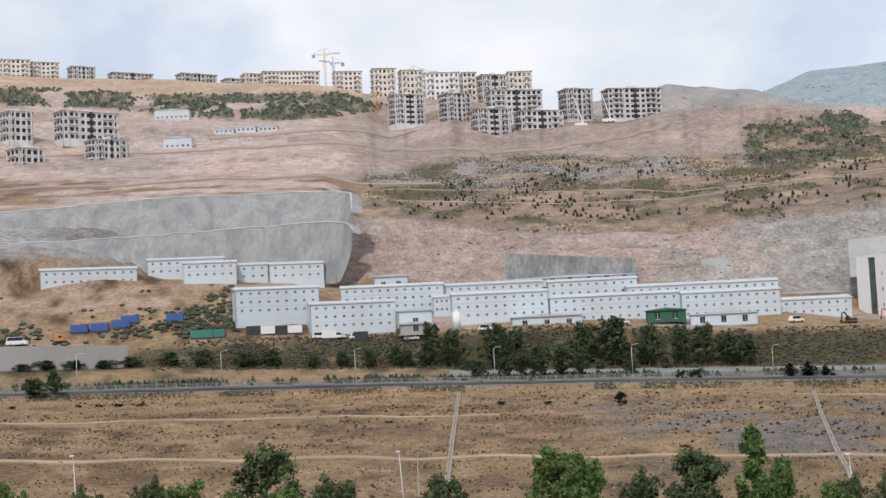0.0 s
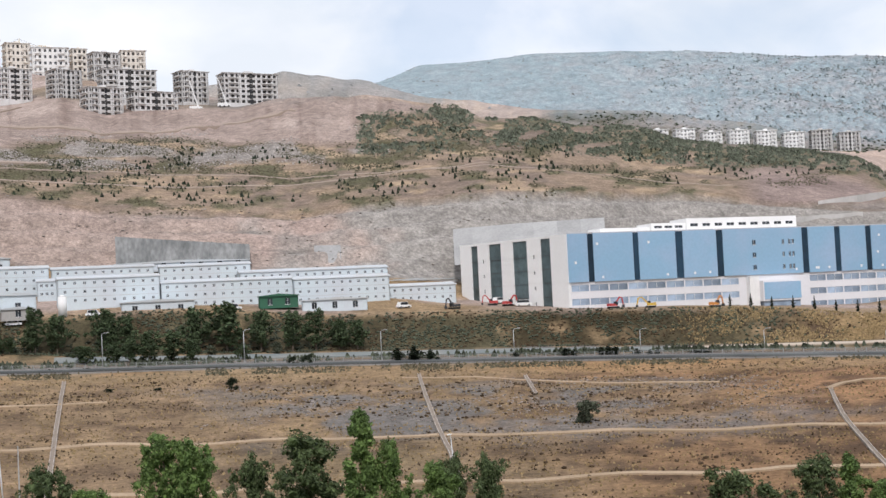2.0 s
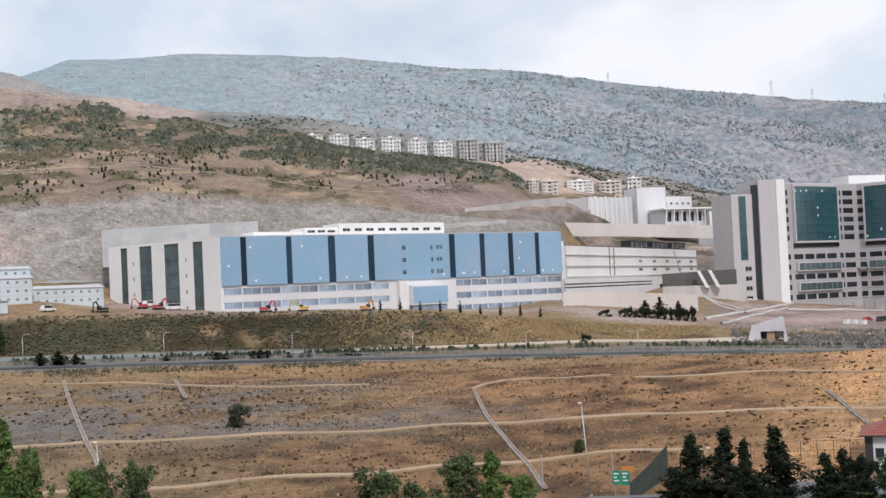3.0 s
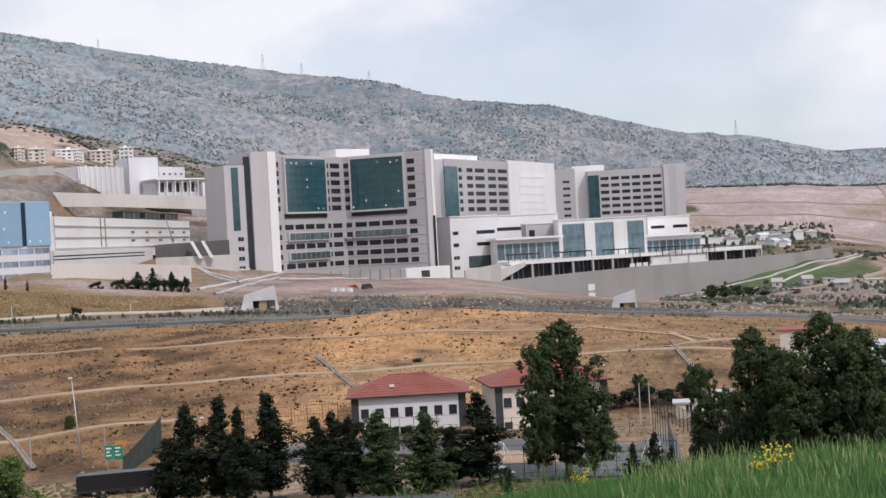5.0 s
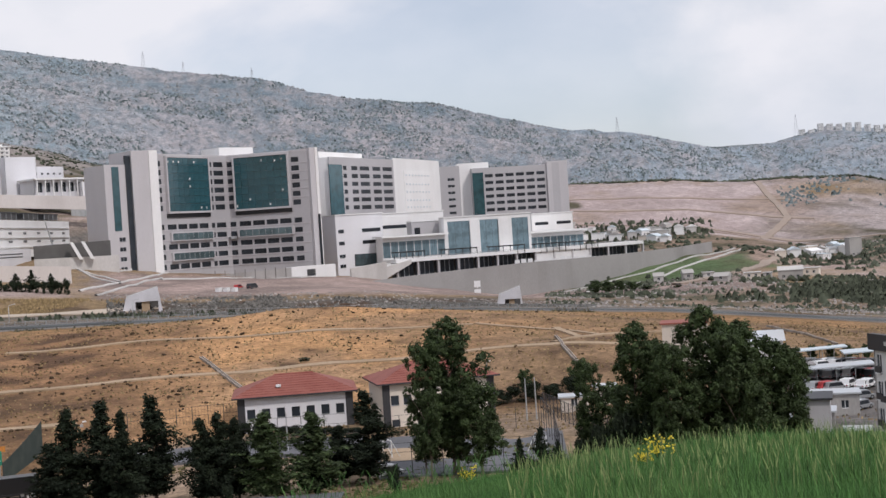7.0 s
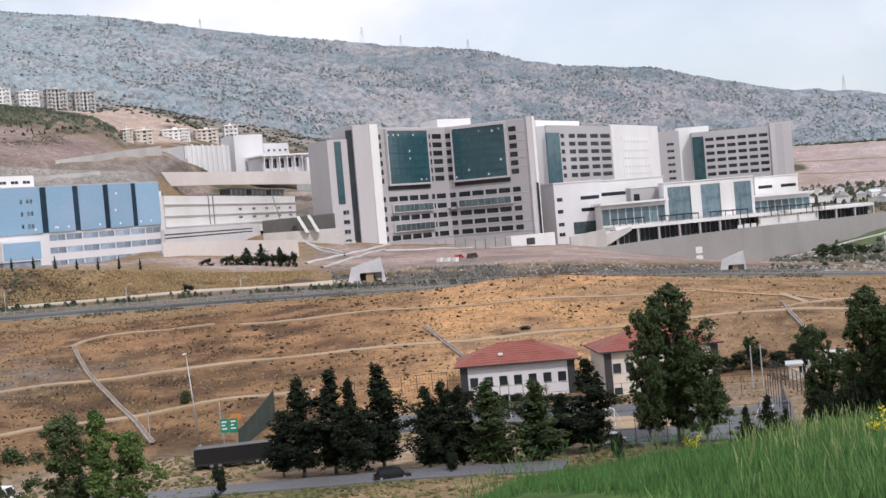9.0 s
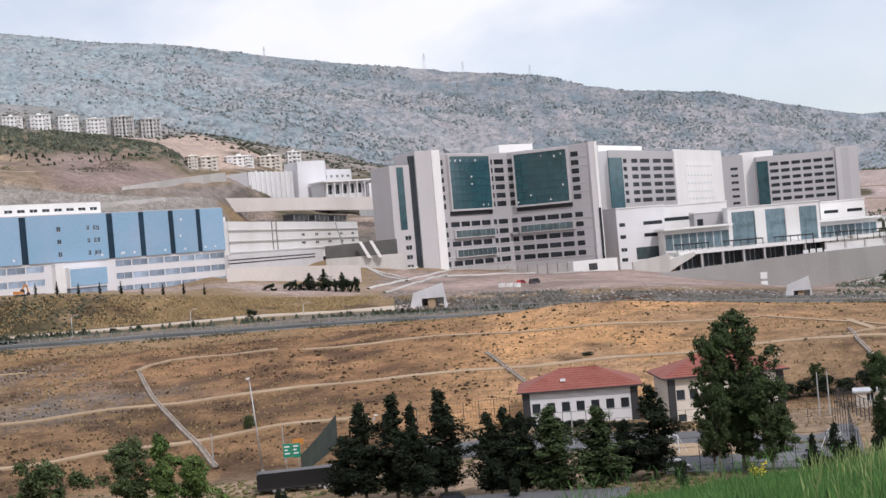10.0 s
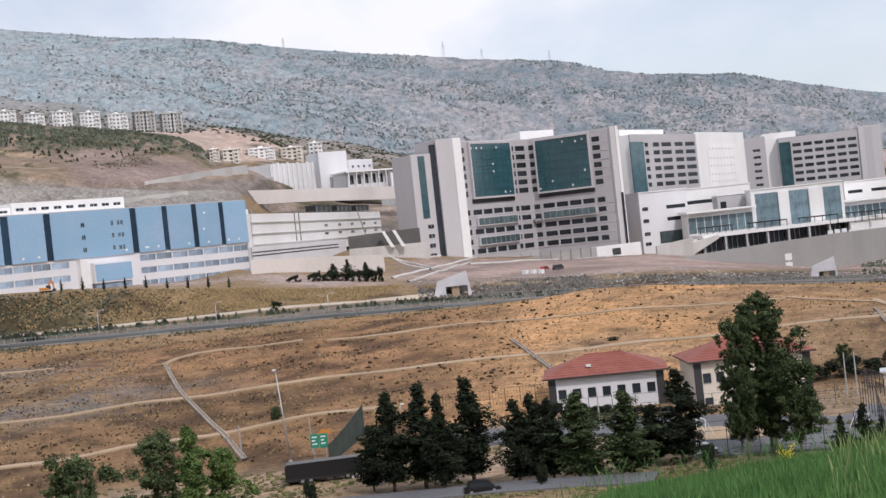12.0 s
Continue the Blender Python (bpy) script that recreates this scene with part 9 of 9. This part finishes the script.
for b0, d, w in ((-11.0, 890, 22), (-10.8, 790, 16), (-8.9, 830, 12), (-8.0, 830, 12), (-7.1, 830, 12)):
    x, y = at(b0, d)
    h = 6 if w > 12 else 3
    t = thing("site_hall", pose(x - w / 2, y, ground_at(x, y) - 1), "long white site hall on the hillside", "hall", "site halls")
    facade(t, (0, 0), 0, w, -2, h + 1, [(2.0, 3.2, even(int(w / 3), w, 1.2))], "corrugated_white", "dark_glass", 0.2)
    boxpart("body", t, 0.1, w - 0.1, 0.3, 9, -2, h + 0.9, "corrugated_white")
    part("roof", Geo().slab_xz([(-0.3, h + 1), (w + 0.3, h + 1), (w / 2, h + 2)], -0.3, 9.3), MATS["roof_sheet"], t)


for b0, d, turn in ((-5.3, 440, 8), (-4.55, 439.5, -5), (-3.75, 439, 12), (-1.5, 438, 0), (1.6, 441, -8), (7.2, 445, 5), (14.2, 452, 20)):
    car(b0, d, turn, "white_paint", "white van parked beside the dormitories", (4.9, 1.9, 2.0), group="vans at the dormitories")
# ---- concrete portals, sign panels ----
def portal(b0, b1, d, left, right, foot, turn, label):
    """A tunnel mouth: a slanting white front with three openings, a deep hood and a shaded back wall."""
    (ax, ay), (bx, by) = at(b0, d), at(b1, d)
    m, w = facing((ax, ay), (bx, by), level(foot, d))
    t = thing("concrete_portal", m @ pose(0, 0, 0, 0, 0, turn), label, "portal", "concrete portals")
    ho = left * 0.62
    top = lambda x: left + (right - left) * (x / w - 0.16) / 0.7
    part("left_leg", Geo().slab_xz([(0, -2.5), (w * 0.36, -2.5), (w * 0.36, ho), (w * 0.36, top(w * 0.36)), (w * 0.16, left)], 0, 1.0), MATS["lilac_wall"], t, "pale slanting concrete leg")
    part("right_leg", Geo().slab_xz([(w * 0.88, -2.5), (w, -2.5), (w * 0.88, right), (w * 0.88, ho)], 0, 1.0), MATS["lilac_wall"], t, "pale slanting concrete leg")
    part("lintel", Geo().slab_xz([(w * 0.36, ho), (w * 0.88, ho), (w * 0.88, right), (w * 0.36, top(w * 0.36))], 0.01, 0.99), MATS["lilac_wall"], t, "pale slanting concrete beam")
    part("mid_wall", Geo().box(w * 0.5, w * 0.68, 0.6, 1.2, -2.5, ho), MATS["path_soil"], t, "bare brown infill")
    part("back_wall", Geo().box(w * 0.2, w * 0.9, 5.0, 5.5, -2.5, ho + 0.3), MATS["dark_wall"], t, "shaded grey back wall")
    part("hood", Geo().slab_xz([(w * 0.0, -2.5), (w * 0.03, -2.5), (w * 0.18, left - 0.35), (w * 0.87, right - 0.35), (w * 0.88, right - 0.01), (w * 0.16, left - 0.01)], 1.0, 10), MATS["concrete"], t, "sloping concrete hood")
    return t


portal(42.5, 44.25, 421, 4.5, 7.0, -2.5, 0, "pale angular concrete tunnel portal beside the road")
portal(57.85, 59.08, 427, 4.0, 6.3, -3.36, 0, "pale angular concrete tunnel portal below the wall")
for k in range(2):
    d = 640
    x, y = at(57.18, d)
    solo("sign_panel", Geo().box(-1.5, 1.5, -0.1, 0.1, 0, 3.0).box(-0.12, 0.12, 0, 0.2, -4.5, 0), MATS["white_paint"], pose(x, y, level(-2.45 - 0.36 * k, d), 0, 0, -57), "square white panel in front of the retaining wall", "sign", "white panels")


# ---- cranes, pylons ----
def lattice_tube(g, a, b2, half, bays, r=0.12):
    a, b2 = Vector(a), Vector(b2)
    d = (b2 - a).normalized()
    u = d.orthogonal().normalized()
    w = d.cross(u)
    legs = [u * half + w * half, u * half - w * half, -u * half - w * half, -u * half + w * half]
    for q in legs:
        g.tube(a + q, b2 + q, r, n=4)
    for k in range(bays):
        p0, p1 = a.lerp(b2, k / bays), a.lerp(b2, (k + 1) / bays)
        for i in range(4):
            g.tube(p0 + legs[i], p1 + legs[(i + 1) % 4], r * 0.7, n=3)
    return g


def tower_crane(bearing, d, foot, tip, paint, turn, jib=34, label="tall lattice tower crane over the building site"):
    x, y = at(bearing, d)
    z = level(foot, d)
    h = level(tip, d) - z
    t = thing("tower_crane", pose(x, y, z, 0, 0, turn), label, "crane", "tower cranes")
    part("mast", lattice_tube(Geo(), (0, 0, -3), (0, 0, h - 6), 0.8, 14, 0.1), MATS[paint], t)
    part("jib", lattice_tube(Geo(), (1, 0, h - 5.5), (jib, 0, h - 4.5), 0.5, 14, 0.07), MATS[paint], t)
    part("counter_jib", lattice_tube(Geo(), (-1, 0, h - 5.5), (-11, 0, h - 5.3), 0.5, 5, 0.07), MATS[paint], t)
    part("apex", Geo().tube((0, 0, h - 6), (0, 0, h), 0.5, 0.2, 5), MATS[paint], t)
    part("tie", Geo().tube((0, 0, h), (jib * 0.6, 0, h - 5), 0.1, n=4).tube((0, 0, h), (-10, 0, h - 5), 0.1, n=4), MATS["dark_steel"], t)
    boxpart("counterweight", t, -11, -8.5, -0.9, 0.9, h - 8, h - 5.5, "concrete")
    boxpart("cab", t, 0.9, 2.3, -1.6, -0.3, h - 8, h - 6, "white_paint")


tower_crane(-4.6, 1210, 10.5, 12.25, "crane_yellow", 0, 14)
tower_crane(-4.25, 1240, 10.4, 11.9, "crane_blue", -150, 14)
tower_crane(-2.5, 930, 8.9, 10.6, "crane_yellow", 75, 12)
tower_crane(-0.9, 1160, 10.3, 11.4, "crane_yellow", 20, 26)
for b0, d, base in ((7.15, 885, 8.6), (6.0, 880, 8.5)):
    x, y = at(b0, d)
    t = thing("mobile_crane", pose(x, y, level(base, d)), "pale mobile crane between the unfinished blocks", "crane", "mobile cranes")
    part("carrier", Geo().slab_xz([(-4, 0.6), (4, 0.6), (4, 2.2), (2, 2.4), (2, 3.0), (-4, 2.6)], -1.2, 1.2), MATS["white_paint"], t)
    part("boom", Geo().tube((1.5, 0, 2.5), (-3.5, 0, 19), 0.5, 0.3, 6), MATS["white_paint"], t)
    for a in (-2.8, 0, 2.8):
        wheel(t, a, -1.1, 0.6, 0.4, 10)
x, y = at(39.95, 636)
t = thing("mobile_crane", pose(x, y, level(0.2, 636)), "grey mobile crane beside the white campus building", "crane", "mobile cranes")
part("carrier", Geo().slab_xz([(-3, -1), (4, -1), (4, 2.2), (2, 2.6), (-3, 2.2)], -1.2, 1.2), MATS["steel_grey"], t)
part("boom", Geo().tube((1.5, 0, 2.2), (-2.0, 0, 13), 0.35, 0.2, 6), MATS["steel_grey"], t)


def pylon(bearing, d, foot, tip):
    x, y = at(bearing, d)
    h = level(tip, d) - level(foot, d)
    t = thing("power_pylon", pose(x, y, level(foot, d) - 4), "faint lattice power pylon on the mountain ridge", "pylon", "power pylons")
    for s in ((-1, -1), (-1, 1), (1, -1), (1, 1)):
        part("leg", Geo().tube((s[0] * h * 0.09, s[1] * h * 0.09, 0), (s[0] * 0.5, s[1] * 0.5, h + 4), 0.36, 0.22, 4), MATS["galvanised"], t)
    for k in (0.72, 0.84, 0.95):
        boxpart("cross_arm", t, -h * 0.13, h * 0.13, -0.25, 0.25, h * k, h * k + 0.5, "galvanised")


for b0, foot, tip in ((44.07, 7.3, 8.0), (45.65, 7.02, 7.55), (48.42, 6.6, 7.15), (63.36, 3.45, 4.2), (70.5, 2.75, 3.75), (37.5, 8.35, 8.8)):
    pylon(b0, 3290 if b0 < 69 else 3930, foot, tip)


# ---- houses beside the field, and the valley ----
def corner_house():
    """The white apartment house with a dark fascia and dark balconies, and a lift room on its flat roof."""
    d0, d1 = 169, 158
    base = level(-5.16, d0) - 15.6
    m, w = facing(at(72.97, d0), at(75.1, d1), base)
    t = thing("apartment_house", m, "white apartment house with dark balconies and a dark roof fascia", "apartment house")
    H, depth, fh = 15.6, 14.0, 3.15
    zs = [H - 1.9 - fh * (k + 1) + 0.5 for k in range(4)][::-1]
    cols = [(w * 0.05, w * 0.14), (w * 0.27, w * 0.43), (w * 0.55, w * 0.71), (w * 0.86, w * 0.95)]
    facade(t, (0, 0), 0, w, -2, H - 1.9, stack(zs, 2.1, cols), "white_render", "dorm_glass", 0.35)
    facade(t, (w, 0), 90, depth, -2, H - 1.9, [], "concrete", None, 0.35, "side_wall", "bare grey concrete side wall")
    facade(t, (0, depth), -90, depth, -2, H - 1.9, [], "concrete", None, 0.35, "side_wall")
    boxpart("back_wall", t, 0.4, w - 0.4, depth - 0.4, depth, -2, H - 1.9, "concrete")
    boxpart("interior", t, 0.7, w - 0.7, 0.8, depth - 0.7, -2, H - 2.2, "inside_shade", "interior core painted near-black for its shade")
    fascia = boxpart("fascia", t, -0.4, w + 0.15, -0.5, 0.3, H - 1.9, H, "dark_steel", "dark roof fascia")
    for k in range(8):
        part("writing_bar", Geo().box(w * 0.28 + k * 0.26, w * 0.28 + k * 0.26 + 0.17, -0.56, -0.51, H - 1.2, H - 0.75), MATS["white_paint"], fascia, "pale bar of writing")
    boxpart("roof_deck", t, -0.2, w, 0.3, depth, H - 1.9, H - 0.3, "white_render", "white flat roof")
    room = boxpart("lift_room", t, w * 0.9, w * 0.9 + 4.2, 5, 10, H - 0.3, H + 2.4, "white_render", "white lift room")
    part("lift_room_roof", Geo().box(w * 0.9 - 0.4, w * 0.9 + 4.6, 4.6, 10.4, H + 2.4, H + 2.65), MATS["white_render"], room)
    part("lift_room_window", Geo().box(w * 0.9 + 0.6, w * 0.9 + 1.1, 4.9, 5.0, H + 0.4, H + 1.6), MATS["dark_glass"], room)
    for k, z in enumerate(zs):
        wide = k == 1 or k == 2
        for a, b2 in (cols if not wide else [cols[0], (w * 0.25, w * 0.73), cols[3]]):
            out = 1.1 if b2 - a > 2.5 else 0.25
            bal = part("balcony", Geo().box(a - 0.1, b2 + 0.1, -out, -0.01, z - 0.12, z + 0.02), MATS["white_render"], t)
            part("railing", Geo().box(a - 0.1, b2 + 0.1, -out, -out + 0.05, z + 0.02, z + 0.8), MATS["dark_steel"], bal, "dark balcony railing")
    for x in (w * 0.22, w * 0.76):
        boxpart("dark_pier", t, x - 0.15, x + 0.15, -0.2, -0.01, zs[1] - 0.4, zs[2] + 2.3, "dark_steel")
    return t


corner_house()


def small_house(bearing, d, w, depth, h, turn, wall, roof, label, pitched=True, z=None):
    x, y = at(bearing, d)
    t = thing("house", pose(x, y, ground_at(x, y) if z is None else z, 0, 0, turn) @ pose(-w / 2, 0, 0), label, "house", "valley houses")
    facade(t, (0, 0), 0, w, -1.5, h, [(1.0, 2.2, even(max(1, int(w / 3)), w, 1.0))], wall, "dark_glass", 0.25)
    boxpart("body", t, 0.01, w - 0.01, 0.3, depth, -1.5, h - 0.02, wall)
    if pitched:
        g = Geo().add([(-0.4, -0.4, h), (w + 0.4, -0.4, h), (w + 0.4, depth + 0.4, h), (-0.4, depth + 0.4, h), (-0.4, depth / 2, h + 1.6), (w + 0.4, depth / 2, h + 1.6)], [(0, 1, 5, 4), (2, 3, 4, 5), (1, 2, 5), (3, 0, 4), (3, 2, 1, 0)])
    else:
        g = Geo().box(-0.3, w + 0.3, -0.3, depth + 0.3, h, h + 0.25)
    part("roof", g, MATS[roof], t)


rng = random.Random(21)
for k in range(36):
    b0, e = (rng.uniform(61.3, 66.6), rng.uniform(-0.85, -0.25)) if k < 24 else (rng.uniform(69.8, 73), rng.uniform(-2.25, -1.75))
    small_house(b0, seen_at(b0, e - (b0 - 61.3) * 0.06 if k < 24 else e, 560), rng.uniform(6, 12), rng.uniform(5, 8), rng.uniform(2.6, 5.0), rng.uniform(-30, 30), rng.choice(["pale_concrete", "white_render", "cream_render", "white_render"]), rng.choice(["roof_sheet", "white_render", "concrete", "corrugated_white"]),
                "small pale house in the valley", rng.random() < 0.4)
for b0, d, w, h in ((65.95, 600, 7, 2.8), (66.6, 604, 6, 3.2), (67.2, 590, 8, 2.6), (68.3, 590, 9, 3.4), (69.0, 597, 6, 2.6), (69.9, 600, 10, 4), (70.6, 620, 7, 4.5), (64.6, 595, 6, 2.6), (72.53, 800, 8.5, 10.5)):
    small_house(b0 + rng.uniform(-0.15, 0.15), d + rng.uniform(-12, 12), w * rng.uniform(0.6, 1.1), 7, h * rng.uniform(0.7, 1.1), -b0 + rng.uniform(-25, 25), rng.choice(["concrete", "pale_concrete", "cream_render"]), rng.choice(["concrete", "pale_concrete", "concrete"]), "long low pale building in the valley", rng.random() < 0.4)
# houses and yard just beyond the field
small_house(70.55, 163, 3.6, 6, 5.4, -72, "warm_cladding", "dark_steel", "plain pinkish house with a flat dark roof", False, level(-7.75, 163) - 5.4)
small_house(72.2, 176, 3.0, 5, 2.6, -72, "corrugated_white", "roof_sheet", "small white house with a pale roof", False)
small_house(65.6, 246, 8, 7, 6.0, -66, "cream_render", "roof_tile", "pinkish house behind the trees", False, level(-4.45, 246) - 6)
small_house(67.9, 250, 14, 9, 5, -66, "white_render", "roof_sheet", "white building with a pale roof behind the trees", True, level(-5.0, 250) - 6.4)
small_house(62.2, 226, 3.5, 4, 2.8, -60, "cream_render", "roof_sheet", "small hut at the foot of the slope", False)
small_house(60.9, 220, 4.5, 4, 2.4, -60, "cream_render", "roof_sheet", "small pale hut at the foot of the slope", False)
for k in range(4):
    b0 = 70.1 + 0.42 * (k % 4) + 0.2 * (k // 4)
    small_house(b0, 196 + 13 * (k // 2), rng.uniform(5, 9), 5, rng.uniform(2.4, 3.2), -70 + rng.uniform(-15, 15), rng.choice(["concrete", "corrugated_white", "wall_grey"]), rng.choice(["roof_sheet", "wall_grey", "pale_concrete"]), "low workshop shed in the yard", False)
paints = ["white_paint", "steel_grey", "black_paint", "white_paint", "steel_grey", "black_paint", "white_paint", "steel_grey", "red_paint"]
names = {"white_paint": "white", "steel_grey": "silver grey", "black_paint": "black", "red_paint": "red"}
for k in range(26):
    b0, d = rng.uniform(69.9, 75.4), rng.choice([214, 222, 232, 240])
    p = rng.choice(paints)
    car(b0, d + rng.uniform(-2, 2), rng.uniform(-40, 20), p, f"{names[p]} parked car in the crowded yard", group="cars in the yard")
for k in range(34):
    b0, d = 69.9 + 0.2 * (k % 17) + rng.uniform(-0.06, 0.06), (243, 254)[k // 17]
    p = rng.choice(paints)
    car(b0, d + rng.uniform(-2, 2), rng.uniform(-100, 20), p, f"{names[p]} parked car in the crowded yard", group="cars in the yard")


def yard_canopy(bearing, d, w, depth, h, roof, label):
    x, y = at(bearing, d)
    t = thing("yard_canopy", pose(x, y, ground_at(x, y), 0, 0, -bearing + 8), label, "canopy", "yard canopies")
    part("canopy_roof", Geo().slab_xz([(-w / 2, h), (w / 2, h + 0.5), (w / 2, h + 0.7), (-w / 2, h + 0.2)], 0, depth), MATS[roof], t, "thin sheet roof")
    for i in range(5):
        for q in (0.3, depth - 0.3):
            u = -w / 2 + 0.3 + (w - 0.6) * i / 4
            part("post", Geo().tube((u, q, -0.4), (u, q, h + 0.05 + 0.5 * i / 4), 0.06, n=6), MATS["post_grey"], t)


yard_canopy(71.5, 236, 13, 6, 2.5, "roof_sheet", "pale sheet-roofed canopy over the crowded yard")
yard_canopy(69.9, 239, 7, 5, 2.3, "wall_grey", "dark-edged grey canopy beside the trees")
yard_canopy(73.2, 250, 12, 6, 3.0, "corrugated_white", "white sheet-roofed canopy beside the apartment house")
yard_canopy(71.0, 258, 9, 4, 2.4, "corrugated_white", "white sheet-roofed canopy at the yard's far edge")
for b0, d in ((70.6, 262), (71.3, 262), (72.0, 262), (72.7, 262), (73.3, 262)):
    plant("round_dark_b", b0, d, 3.2, 1.0, True, "young trees beside the yard")
# white crates and bags by the trailer
for k in range(14):
    b0, d = rng.uniform(38.6, 40.6), rng.uniform(176, 186)
    x, y = at(b0, d)
    s = rng.uniform(0.4, 0.9)
    solo("white_bag", Geo().blob((0, 0, s * 0.5), s, rng, 0.75, 0.15), MATS["white_paint"], pose(x, y, ground_at(x, y)), "white filled sack lying near the trailer", "sack", "sacks")


# thin cables crossing beyond the field
for k, (s0, s1) in enumerate(((-7.65, -7.35), (-7.96, -7.7), (-8.19, -7.95))):
    (ax, ay), (bx, by) = at(73.9, 120), at(80.5, 118)
    za, zb = level(s0, 120), level(s1, 118)
    g = Geo()
    for i in range(8):
        p = [(ax + (bx - ax) * u, ay + (by - ay) * u, za + (zb - za) * u - 0.35 * math.sin(math.pi * u)) for u in (i / 8, (i + 1) / 8)]
        g.tube(p[0], p[1], 0.014, n=4)
    solo("overhead_cable", g, MATS["dark_steel"], pose(0, 0, 0), "thin dark overhead cable beyond the field", "cable", "overhead cables")
for b0, d in ((73.9, 120), (80.5, 118)):
    x, y = at(b0, d)
    z = ground_at(x, y)
    solo("utility_pole", Geo().tube((0, 0, -0.5), (0, 0, level(-7.3, d) - z + 0.4), 0.12, 0.08, 7), MATS["post_grey"], pose(x, y, z), "slim grey pole carrying overhead cables", "pole", "utility poles")
